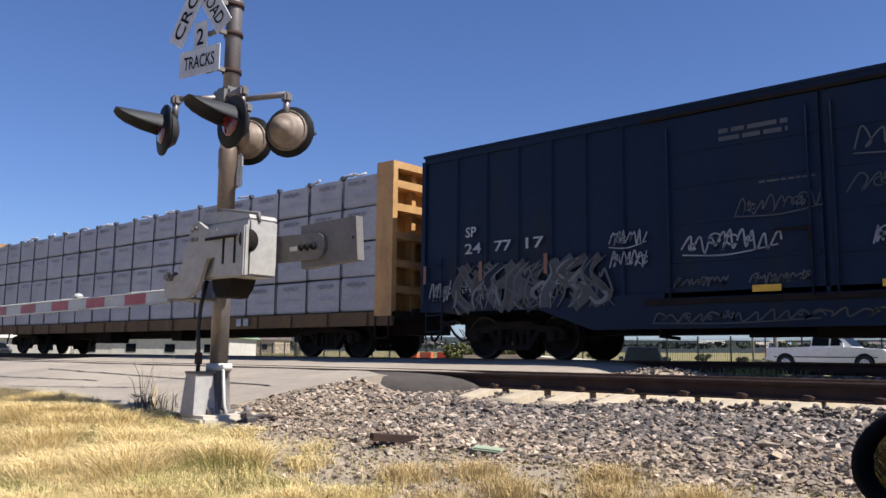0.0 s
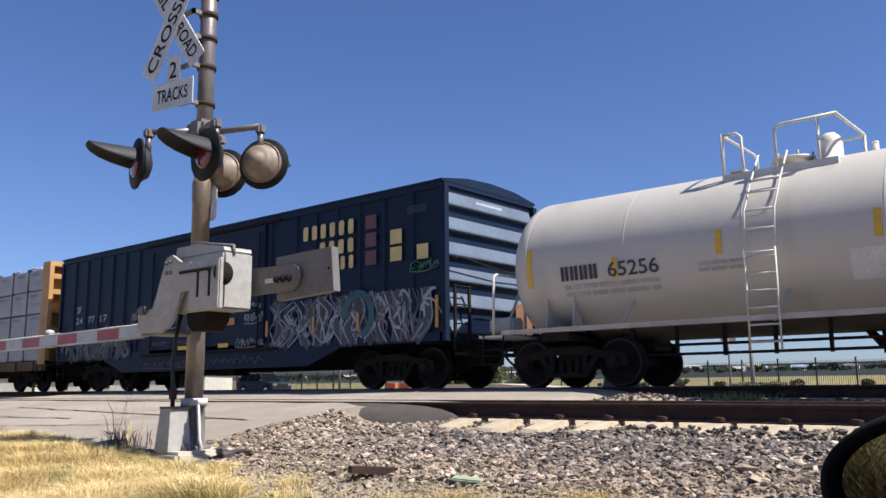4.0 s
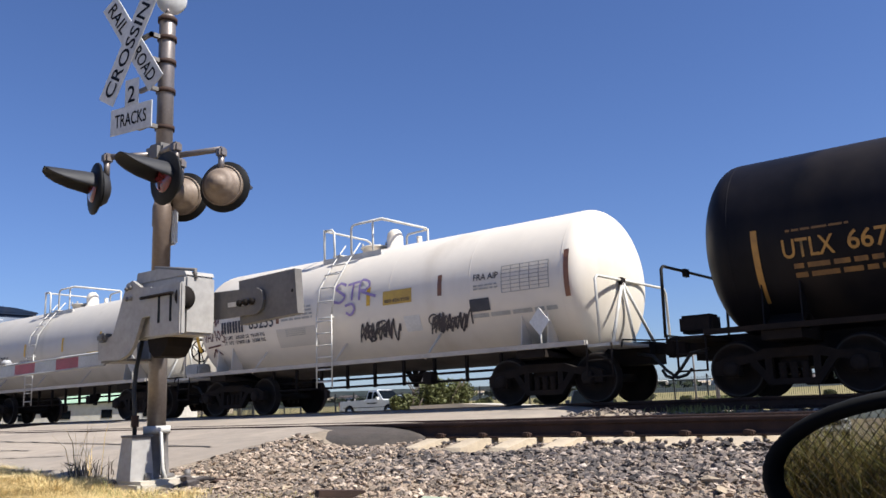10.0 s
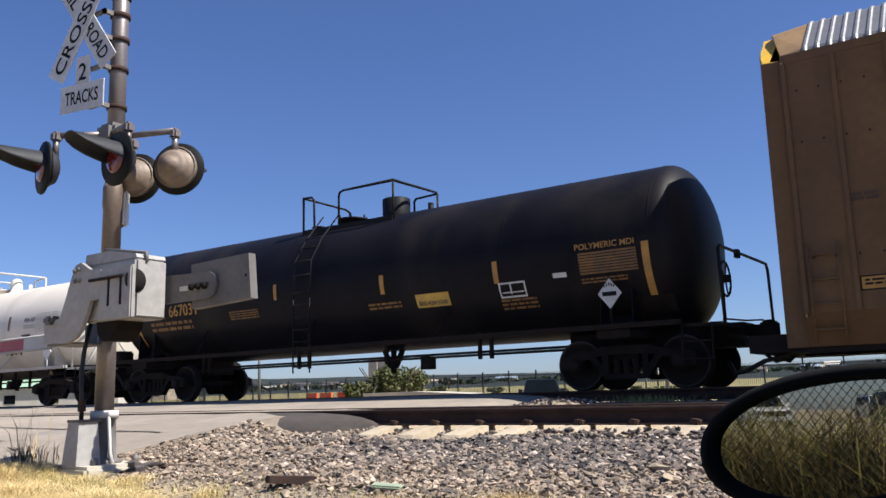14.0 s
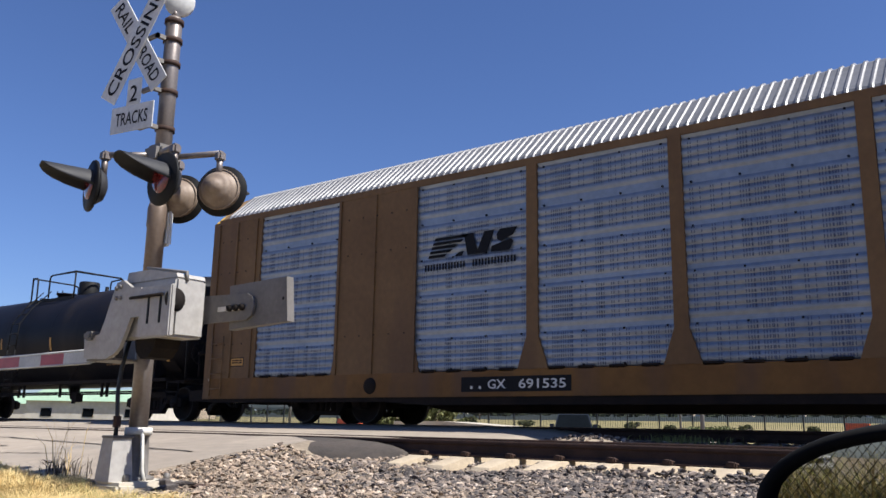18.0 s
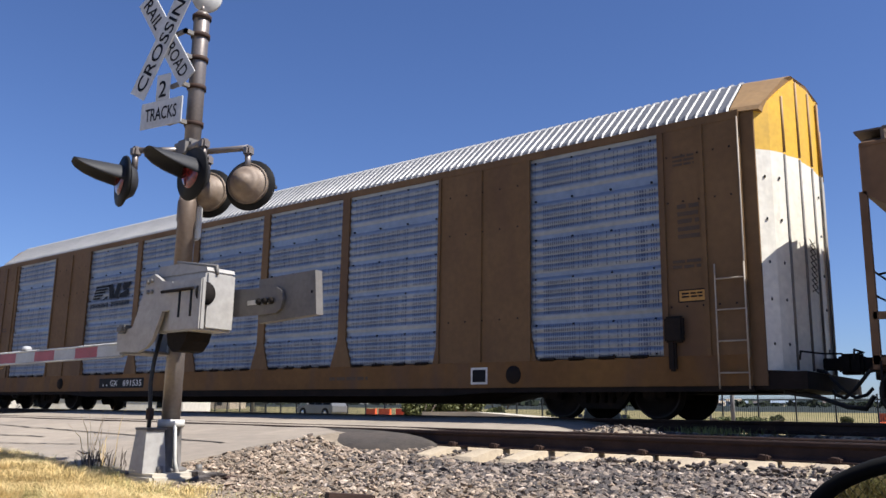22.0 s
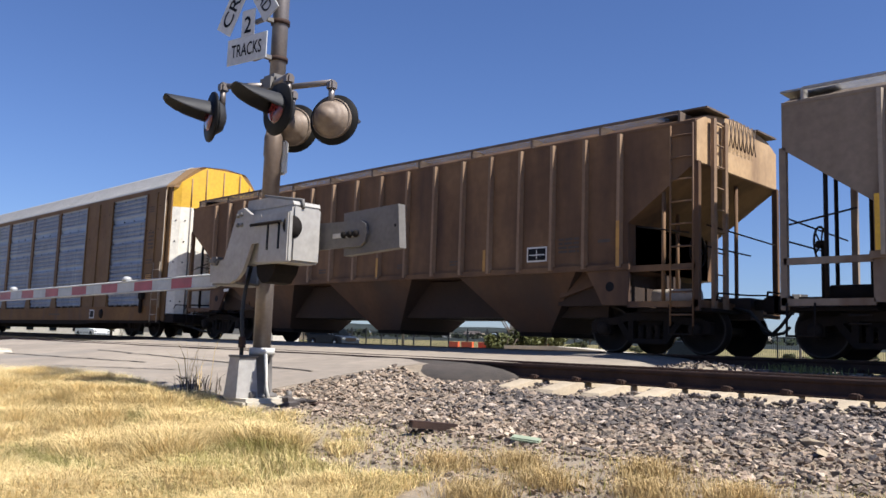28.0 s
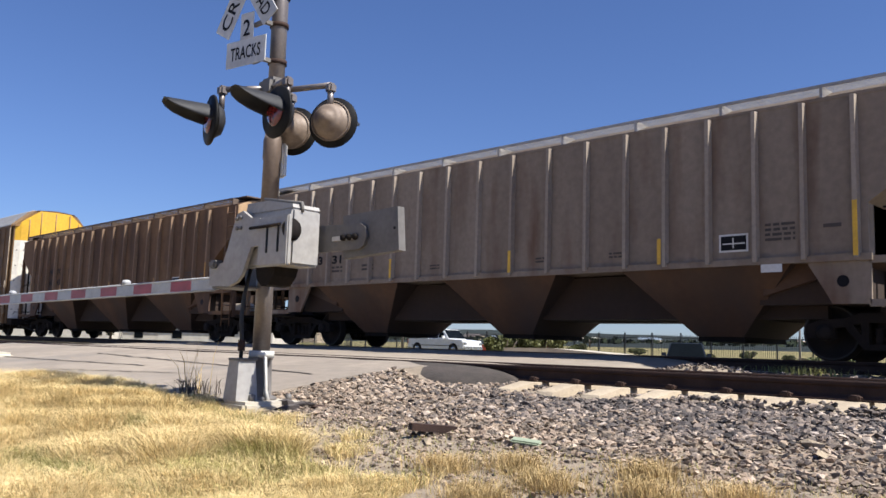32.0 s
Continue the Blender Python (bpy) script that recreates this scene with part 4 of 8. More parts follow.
# gate mechanism
bm = bmesh.new()
bevelled(bm, 0.10, 0.825, -0.30, 0.01, 1.69, 2.20, 0.02)
mech = sp("mechanism_box", bm, "silver", "silver gate mechanism box")
bm = bmesh.new()
prism(bm, [(0.06, 2.201), (0.08, 2.30), (0.42, 2.30), (0.80, 2.235), (0.815, 2.201)], -0.29, 0.0)
sp("mechanism_lid", bm, "silver", parent=mech)
sp("lid_latch", rods(0.014, [(0.30, -0.25, 2.33), (0.82, -0.20, 2.25), (0.83, -0.20, 2.17)]), "galv", parent=mech)
bm = bmesh.new()
prism(bm, [(0.24, 1.70), (0.27, 1.58), (0.35, 1.52), (0.45, 1.53), (0.53, 1.61), (0.56, 1.69)], -0.27, -0.02)
sp("mechanism_sump", bm, "under", parent=mech)
bm = bmesh.new()
lathe(bm, [(0.826, 0.0), (0.826, 0.10), (0.835, 0.10), (0.84, 0.0)], (0, -0.305, 2.0), "x", 20)
sp("shaft_cover", bm, "under", parent=mech)
bm = bmesh.new()
bevelled(bm, 0.43, 0.885, -0.385, -0.335, 1.68, 2.125, 0.012)
shield = sp("slotted_plate", bm, "silver", "silver slotted plate", mech)
split("plate_slot", boxes((0.565, 0.588, -0.392, -0.384, 1.80, 2.03), (0.735, 0.758, -0.392, -0.384, 1.80, 2.03)), "ink", shield)
sp("plate_pin", rods(0.014, [(0.33, -0.41, 2.035), (0.80, -0.41, 2.035)]), "under", parent=shield)
bm = bmesh.new()
prism(bm, [(0.04, 2.20), (0.13, 2.22), (0.27, 2.145), (0.425, 2.13), (0.45, 1.875), (0.30, 1.87), (0.23, 1.73), (0.17, 1.62), (0.09, 1.56), (-0.045, 1.522), (-0.39, 1.54), (-0.41, 1.72), (-0.165, 1.75), (-0.105, 1.87), (-0.033, 2.045)], -0.37, -0.335)
arm_plate = sp("gate_bracket", bm, "silver", "curved silver gate arm bracket")
bm = bmesh.new()
prism(bm, [(0.04, 2.20), (0.13, 2.22), (0.27, 2.145), (0.42, 2.13), (0.42, 1.90), (0.10, 1.80), (-0.05, 1.53), (-0.39, 1.54), (-0.41, 1.72), (-0.165, 1.75), (-0.105, 1.87), (-0.033, 2.045)], 0.03, 0.06)
sp("rear_bracket", bm, "galv", parent=arm_plate)
bm = bmesh.new()
for x, z in ((0.05, 2.15), (0.11, 2.16), (0.06, 2.06), (0.12, 2.06)):
    lathe(bm, [(-0.388, 0), (-0.388, 0.019), (-0.37, 0.021)], (x, 0, z), "y", 8)
split("bracket_bolt", bm, "galv", arm_plate)
bm = bmesh.new()
bevelled(bm, -0.36, -0.24, -0.42, -0.30, 1.70, 1.78, 0.02)
sp("bracket_stop", bm, "galv", parent=arm_plate)
sp("bracket_underside", boxes((-0.40, 0.02, -0.335, 0.03, 1.515, 1.535)), "galv", parent=arm_plate)
# counterweight arm and plate
bm = bmesh.new()
prism(bm, [(0.60, 2.085), (1.32, 2.06), (1.385, 2.03), (1.412, 1.95), (1.385, 1.87), (1.32, 1.835), (0.60, 1.835)], 0.055, 0.08)
cw = sp("counterweight_arm", bm, "galv", "slotted steel counterweight arm")
bm = bmesh.new()
prism(bm, [(0.95, 1.925), (0.95, 1.965), (1.27, 1.965), (1.27, 1.925)], 0.047, 0.0545)
sp("arm_slot", bm, "handrail", parent=cw)
bm = bmesh.new()
for x in (1.12, 1.20, 1.28):
    lathe(bm, [(0.02, 0), (0.02, 0.028), (0.05, 0.03)], (x, 0, 1.945), "y", 6)
split("slot_bolt", bm, "under", cw)
bm = bmesh.new()
prism(bm, [(1.05, 2.15), (1.765, 2.17), (1.80, 1.80), (1.075, 1.765)], 0.085, 0.16)
plate = sp("counterweight_plate", bm, "galv", "thick steel counterweight plate", cw)
bm = bmesh.new()
lathe(bm, [(0.081, 0), (0.081, 0.014)], (1.74, 0, 1.99), "y", 10)
sp("plate_hole", bm, "ink", parent=plate)

# gate arm with red and white stripes
gate = sp("gate_arm", rods(0.012, [(-0.33, -0.30, 1.55), (-0.36, -0.30, 1.55)]), "galv")
D = Vector((-1.0, -0.0175, -0.010)).normalized()
O = Vector((-0.36, -0.30, 1.56))
x = 0.0
for i in range(27):
    w = 0.447 if i == 0 else 0.4065
    a, b = O + D * x, O + D * (x + w)
    bm = bmesh.new()
    h = 0.052
    v = [bm.verts.new(p + Vector((0, dy, dz))) for p in (a, b) for dy, dz in ((-0.025, -h), (0.025, -h), (0.025, h), (-0.025, h))]
    for f in ((0, 1, 2, 3), (7, 6, 5, 4), (0, 4, 5, 1), (1, 5, 6, 2), (2, 6, 7, 3), (3, 7, 4, 0)):
        bm.faces.new([v[k] for k in f])
    sp("arm_stripe", bm, "red_stripe" if i % 2 else "white_stripe", parent=gate)
    x += w
sp("arm_edge", rods(0.012, [O + Vector((0, -0.02, 0.060)), O + D * x + Vector((0, -0.02, 0.060))], [O + Vector((0, -0.02, -0.060)), O + D * x + Vector((0, -0.02, -0.060))]), "white_stripe", parent=gate)
for d in (1.9, 5.3, 9.2):
    p = O + D * d
    bm = bmesh.new()
    lathe(bm, [(0.07, 0.0), (0.07, 0.05), (0.10, 0.05), (0.12, 0.035), (0.125, 0.0)], (p.x, p.y, p.z), "z", 14)
    sp("arm_lamp", bm, "white_stripe", "small gate arm lamp", gate)

# lamps: two face the near approach, two the far one
def lamp(x, y, z, facing, near):
    n = Vector(facing).normalized()
    side = Vector((n.y, -n.x, 0))
    R = Matrix((side, n, Vector((0, 0, 1)))).transposed()
    c = Vector((x, y, z))
    bm = bmesh.new()
    lathe(bm, [(0.020, 0.0), (0.020, 0.243), (0.006, 0.249), (-0.006, 0.243), (-0.006, 0.0)], c, "y", 40, R)
    disc = sp("lamp_background", bm, "black", "round black background disc")
    bm = bmesh.new()
    lathe(bm, [(0.03, 0.135), (0.045, 0.12), (0.055, 0.06), (0.058, 0.0)], c, "y", 28, R)
    sp("lens", bm, "lens", "unlit red lens", disc)
    bm = bmesh.new()
    lathe(bm, [(-0.006, 0.185), (-0.07, 0.185), (-0.075, 0.162), (-0.14, 0.145), (-0.185, 0.105), (-0.19, 0.068), (-0.235, 0.064), (-0.24, 0.0)] if not near else [(-0.006, 0.165), (-0.05, 0.165), (-0.10, 0.13), (-0.125, 0.06), (-0.13, 0.0)], c, "y", 32, R)
    lathe(bm, [(-0.05, 0.187), (-0.05, 0.196), (-0.075, 0.196), (-0.075, 0.187)] if not near else [(-0.03, 0.166), (-0.03, 0.172), (-0.045, 0.172), (-0.045, 0.166)], c, "y", 32, R)
    sp("lamp_housing", bm, "hood" if near else "lamp_back", "black lamp housing" if near else "pale domed lamp housing", disc)
    bm = bmesh.new()
    rows = []
    for k, (d, r, span) in enumerate(((0.02, 0.150, 1.75), (0.10, 0.150, 1.65), (0.22, 0.149, 1.5), (0.34, 0.147, 1.25), (0.42, 0.146, 0.95), (0.46, 0.145, 0.6))):
        rows.append([c + R @ Vector((r * math.sin(t), d, r * math.cos(t) + 0.02 * d)) for t in np.linspace(-span, span, 17)])
    outer = [[bm.verts.new(p) for p in r] for r in rows]
    inner = [[bm.verts.new(c + R @ (Vector(((R.transposed() @ (p - c)).x * 0.965, (R.transposed() @ (p - c)).y, (R.transposed() @ (p - c)).z * 0.965)))) for p in r] for r in rows]
    for g, flip in ((outer, 0), (inner, 1)):
        for a, b in zip(g, g[1:]):
            for i in range(16):
                q = (a[i], a[i + 1], b[i + 1], b[i])
                f = bm.faces.new(q[::-1] if flip else q)
                f.smooth = True
    for i in range(16):
        bm.faces.new((outer[-1][i], outer[-1][i + 1], inner[-1][i + 1], inner[-1][i]))
    for a, b in zip(range(5), range(1, 6)):
        for e in (0, -1):
            bm.faces.new((outer[a][e], outer[b][e], inner[b][e], inner[a][e]))
    sp("lamp_hood", bm, "hood", "long faded black visor", disc)
    bm = rods(0.03, [c + n * -0.09 + Vector((0, 0, 0.12)), c + n * -0.09 + Vector((0, 0, 0.30))], seg=10)
    bevelled(bm, c.x - n.x * 0.09 - 0.045, c.x - n.x * 0.09 + 0.045, c.y - n.y * 0.09 - 0.045, c.y - n.y * 0.09 + 0.045, c.z + 0.26, c.z + 0.36, 0.02)
    sp("lamp_elbow", bm, "pole", "", disc)
    return c + n * -0.09 + Vector((0, 0, 0.31))


near, far = (-0.27, -0.963, 0), (-0.50, 0.866, 0)
e1 = lamp(-7.235 - PX, 4.05 - PY_, 3.145, near, True)
e2 = lamp(-6.43 - PX, 4.27 - PY_, 3.13, (-0.06, -0.999, 0), True)
e3 = lamp(-6.88 - PX, 4.775 - PY_, 3.13, far, False)
e4 = lamp(-6.295 - PX, 4.81 - PY_, 3.127, far, False)
top = 3.50
for e in (e1, e2, e3, e4):
    base = Vector((0.02 if e.x > 0 else -0.02, 0.06 if e.y > 0 else -0.06, top))
    sp("cross_arm", rods(0.030, [base, Vector((e.x, e.y, 3.47))], seg=10), "pole", "pipe cross arm")
bm = bmesh.new()
bevelled(bm, -0.14, 0.12, -0.13, 0.13, 3.40, 3.60, 0.04)
sp("arm_junction_box", bm, "galv")
bm = bmesh.new()
bevelled(bm, -0.02, 0.10, 0.06, 0.12, 2.62, 2.96, 0.02)
sp("mast_tag", bm, "white_patch", "small pale plate on the mast")

# signs
u = Vector((0.985, 0.17, 0))
nrm = Vector((0.17, -0.985, 0))
S = Matrix((u, -nrm, Vector((0, 0, 1)))).transposed().to_4x4()


def board(name, cx, cz, w, h, tilt, label):
    bm = bmesh.new()
    bevelled(bm, -w / 2, w / 2, -0.006, 0.006, -h / 2, h / 2, 0.004, 1)
    o = sp(name, bm, "sign", label)
    o.matrix_basis = Matrix.Translation(Vector((0.03, -0.2, 0)) + u * cx + Vector((0, 0, cz))) @ S @ pose(0, 0, 0, 0, tilt, 0)
    return o


def words(parent, s, w, h, x=0, z=0):
    part("lettering", lettering(s, x - w / 2, x + w / 2, z - h / 2, z + h / 2, flat(-0.009)), "ink", parent, "black letters")


b = board("crossbuck_board", -0.255, 4.66, 1.22, 0.228, 55.5, "white crossbuck board reading RAILROAD")
for s, w, x in (("RAIL", 0.37, -0.36), ("ROAD", 0.42, 0.33)):
    words(b, s, w, 0.135, x)
b2 = board("crossbuck_board", -0.255, 4.66, 1.32, 0.228, -60.0, "white crossbuck board reading CROSSING")
b2.matrix_basis = Matrix.Translation(nrm * 0.014) @ b2.matrix_basis
words(b2, "CROSSING", 1.20, 0.135)
b = board("tracks_sign", -0.235, 3.865, 0.565, 0.27, 0, "white sign reading TRACKS")
words(b, "TRACKS", 0.43, 0.135)
b = board("number_sign", -0.235, 4.135, 0.185, 0.272, 0, "white sign with the number 2")
words(b, "2", 0.10, 0.17, 0, -0.02)
for z in (4.90, 4.70, 4.45, 4.15, 3.77):
    bm = bmesh.new()
    lathe(bm, [(z - 0.022, 0.083), (z - 0.022, 0.094), (z + 0.022, 0.094), (z + 0.022, 0.083)], axis="z", seg=24)
    c = sp("band_clamp", bm, "rail", "dark band clamp")
    if z in (4.70, 4.15, 3.77, 4.45):
        sp("sign_bracket", boxes((-0.17, 0.02, -0.19, -0.16, z - 0.02, z + 0.02), (-0.02, 0.02, -0.19, -0.06, z - 0.02, z + 0.02)), "galv", parent=c)
# bell on top
bm = bmesh.new()
lathe(bm, [(-0.09, 0.0), (-0.09, 0.12), (-0.05, 0.145), (0.02, 0.15), (0.03, 0.14), (0.04, 0.0)], (0.03, 0.02, 5.13), "x", 36, Matrix(((0.80, 0.55, 0.2), (-0.55, 0.83, 0), (-0.2, -0.1, 1.0))).to_3x3())
sp("bell", bm, "sign", "round white electronic bell")
sp("bell_bracket", rods(0.03, [(0, 0, 4.95), (0, 0, 5.05)], seg=10), "pole")
# ---- the train: x from each car's middle, y from the track's middle (the near side is -1.6), z from the rail's top ----
TRACK_Y, RAIL_Z = 13.80, 1.0
TRAIN = []
R_WHEEL = 0.42


def wheel_mesh():
    bm = bmesh.new()
    tube(bm, [(0, -1.02, 0), (0, 1.02, 0)], 0.075, 12)
    for s in (-1, 1):
        lathe(bm, [(s * 0.66, 0.0), (s * 0.66, 0.10), (s * 0.70, 0.12), (s * 0.72, 0.32), (s * 0.675, 0.355), (s * 0.675, 0.445), (s * 0.70, 0.442), (s * 0.715, R_WHEEL), (s * 0.80, R_WHEEL - 0.006), (s * 0.81, 0.36), (s * 0.75, 0.32), (s * 0.735, 0.13), (s * 0.80, 0.10), (s * 0.80, 0.0)], axis="y", seg=36)
        lathe(bm, [(s * 0.98, 0.0), (s * 0.98, 0.11), (s * 1.12, 0.11), (s * 1.13, 0.05), (s * 1.13, 0.0)], axis="y", seg=16)
    bmesh.ops.recalc_face_normals(bm, faces=bm.faces)
    me = bpy.data.meshes.new("wheelset")
    bm.to_mesh(me)
    bm.free()
    return me


def rim_mesh():
    bm = bmesh.new()
    for s in (-1,):
        lathe(bm, [(s * 0.812, 0.405), (s * 0.815, 0.392), (s * 0.812, 0.380)], axis="y", seg=36)
    me = bpy.data.meshes.new("worn_rim")
    bm.to_mesh(me)
    bm.free()
    return me


def side_frame_mesh():
    bm = bmesh.new()
    for y in (-1.06,):
        prism(bm, [(-1.15, 0.34), (-1.15, 0.53), (-0.95, 0.60), (-0.62, 0.62), (-0.40, 0.70), (0.40, 0.70), (0.62, 0.62), (0.95, 0.60), (1.15, 0.53), (1.15, 0.34), (0.98, 0.34), (0.90, 0.46), (0.62, 0.50), (0.36, 0.56), (-0.36, 0.56), (-0.62, 0.50), (-0.90, 0.46), (-0.98, 0.34)], y, y + 0.14)
        prism(bm, [(-0.62, 0.505), (-0.36, 0.165), (0.36, 0.165), (0.62, 0.505), (0.50, 0.53), (0.30, 0.25), (-0.30, 0.25), (-0.50, 0.53)], y + 0.005, y + 0.135)
        for s in (-1, 1):
            box(bm, s * 0.34 - 0.05, s * 0.34 + 0.05, y + 0.004, y + 0.136, 0.24, 0.58)
            bevelled(bm, s * 0.89 - 0.13, s * 0.89 + 0.13, y - 0.03, y + 0.16, 0.30, 0.52, 0.03)
        for i in range(3):
            lathe(bm, [(0.25, 0.0), (0.25, 0.065), (0.29, 0.05), (0.33, 0.065), (0.37, 0.05), (0.41, 0.065), (0.45, 0.05), (0.48, 0.065), (0.48, 0)], (-0.16 + 0.16 * i, y + 0.07, 0), "z", 10)
    bmesh.ops.recalc_face_normals(bm, faces=bm.faces)
    me = bpy.data.meshes.new("side_frame")
    bm.to_mesh(me)
    bm.free()
    return me


WHEEL, RIM, FRAME = wheel_mesh(), rim_mesh(), side_frame_mesh()


def rail_car(name, label, category, middle):
    car = thing(name, label, category, (middle, TRACK_Y, RAIL_Z))
    TRAIN.append((car, middle, []))
    return car


def trucks(car, *centres):
    wheels = TRAIN[-1][2]
    for c in centres:
        for side in (0, 180):
            f = part("side_frame", FRAME, "under", car)
            f.matrix_basis = pose(c, 0, 0, 0, 0, side)
        bm = boxes((c - 0.20, c + 0.20, -0.95, 0.95, 0.42, 0.66), (c - 0.35, c + 0.35, -0.35, 0.35, 0.66, 0.80))
        part("bolster", bm, "under", car)
        split("brake_beam", rods(0.04, [(c - 0.42, -0.75, 0.36), (c - 0.42, 0.75, 0.36)], [(c + 0.42, -0.75, 0.36), (c + 0.42, 0.75, 0.36)]), "under", car)
        for d in (-0.89, 0.89):
            w = part("wheelset", WHEEL, "wheel", car)
            part("worn_rim", RIM, "tread", w)
            wheels.append((w, c + d))


def couplers(car, *ends):
    for x in ends:
        s = 1 if x > 0 else -1
        bm = bmesh.new()
        bevelled(bm, x - s * 0.75, x - s * 0.05, -0.09, 0.09, 0.78, 0.96, 0.02)
        bevelled(bm, x - s * 0.12, x + s * 0.10, -0.17, 0.15, 0.71, 1.02, 0.04)
        bevelled(bm, x + s * 0.02, x + s * 0.16, -0.16, -0.02, 0.74, 0.99, 0.03)
        part("coupler", bm, "under", car)
        bm = rods(0.028, [(x - s * 0.55, -0.35, 0.80), (x - s * 0.25, -0.38, 0.74), (x - s * 0.05, -0.36, 0.50), (x + s * 0.12, -0.32, 0.36), (x + s * 0.26, -0.26, 0.40), (x + s * 0.34, -0.2, 0.5)])
        part("air_hose", bm, "conduit", car)
        part("cut_lever", rods(0.014, [(x - s * 0.30, -1.45, 0.86), (x - s * 0.30, -1.40, 0.98), (x - s * 0.22, -0.5, 1.0), (x - s * 0.06, -0.15, 1.02)]), "under", car)


def ladder(car, x0, x1, y, z0, z1, n, mat, r=0.016, rails=True, name="ladder"):
    paths = [[(x0, y, z0 + (z1 - z0) * (i + 0.5) / n), (x1, y, z0 + (z1 - z0) * (i + 0.5) / n)] for i in range(n)]
    if rails:
        paths += [[(x0, y, z0), (x0, y, z1)], [(x1, y, z0), (x1, y, z1)]]
    return part(name, rods(r, *paths), mat, car)


def brake_wheel(car, x, y, z, mat="under"):
    bm = bmesh.new()
    for j in range(16):
        a, b = 2 * math.pi * j / 16, 2 * math.pi * (j + 1) / 16
        tube(bm, [(x, y + 0.27 * math.cos(a), z + 0.27 * math.sin(a)), (x, y + 0.27 * math.cos(b), z + 0.27 * math.sin(b))], 0.018, 6)
    for j in range(5):
        a = 2 * math.pi * j / 5
        tube(bm, [(x, y, z), (x, y + 0.27 * math.cos(a), z + 0.27 * math.sin(a))], 0.013, 5)
    lathe(bm, [(-0.06, 0), (-0.06, 0.06), (0.06, 0.06), (0.06, 0)], (x, y, z), "x", 10)
    return part("brake_wheel", bm, mat, car)


def wild_letters(car, x0, x1, z0, z1, y, n, rnd, whites):
    """A row of interlocking sprayed letters: dark shapes under thin, tapering, kinked white lines."""
    w, h = (x1 - x0) / n, z1 - z0

    def brush(pts, wide, depth, mat, lab, taper):
        pts, bm, rows = smoothed(pts, 4), bmesh.new(), []
        for q, p in enumerate(pts):
            d = pts[min(q + 1, len(pts) - 1)] - pts[max(q - 1, 0)]
            side = Vector((-d.y, d.x)).normalized() if d.length > 1e-6 else Vector((0, 1))
            f = q / (len(pts) - 1)
            half = wide / 2 * (0.35 + 0.65 * math.sin(math.pi * min(1, f * 0.85 + 0.1)) if taper else 1.0)
            rows.append([bm.verts.new((v.x, y - depth, v.y)) for v in (p - side * half, p + side * half)])
        for a, b in zip(rows, rows[1:]):
            bm.faces.new((a[0], b[0], b[1], a[1]))
        part("graffiti", bm, mat, car, lab)

    for i in range(n):
        cx, lay = x0 + (i + 0.5) * w, 0.0022 * (i % 8)
        for k in range(2):
            spine = [(cx + w * rnd.uniform(-0.7, 0.7), z0 + h * v) for v in (0.10, 0.38, 0.66, 0.90)]
            brush(spine, h * rnd.uniform(0.14, 0.22), lay + 0.0002 * k, ("graffiti_slate", "graffiti_dark", "blue")[(i + k) % 3], "dark sprayed letter body", False)
            # contour lines along both sides of the body
            for m in (-1, 1):
                shift = m * h * rnd.uniform(0.07, 0.11)
                brush([(px + shift, pz + rnd.uniform(-0.02, 0.02)) for px, pz in spine], rnd.uniform(0.030, 0.055), lay + 0.0008 + 0.0002 * k, whites[(i + k) % len(whites)], "sprayed contour", True)
        for k in range(4):
            a, r = rnd.uniform(0, 6.28), h * rnd.uniform(0.12, 0.24)
            px, pz = cx + w * rnd.uniform(-0.5, 0.5), z0 + h * rnd.uniform(0.25, 0.78)
            pts = [(px + r * math.cos(a), pz + r * math.sin(a)), (px + 0.3 * r * math.cos(a + 0.9), pz + 0.9 * r * math.sin(a + 1.2)), (px + r * math.cos(a + 2.3), pz + r * math.sin(a + 2.3)), (px + 1.15 * r * math.cos(a + 2.6), pz + 0.5 * r * math.sin(a + 2.9)), (px - 0.6 * r * math.cos(a), pz - 1.1 * r * math.sin(a))]
            brush(pts, rnd.uniform(0.035, 0.085), lay + 0.0014 + 0.0001 * k, whites[(i + k + 1) % len(whites)], "tapered sprayed line", True)


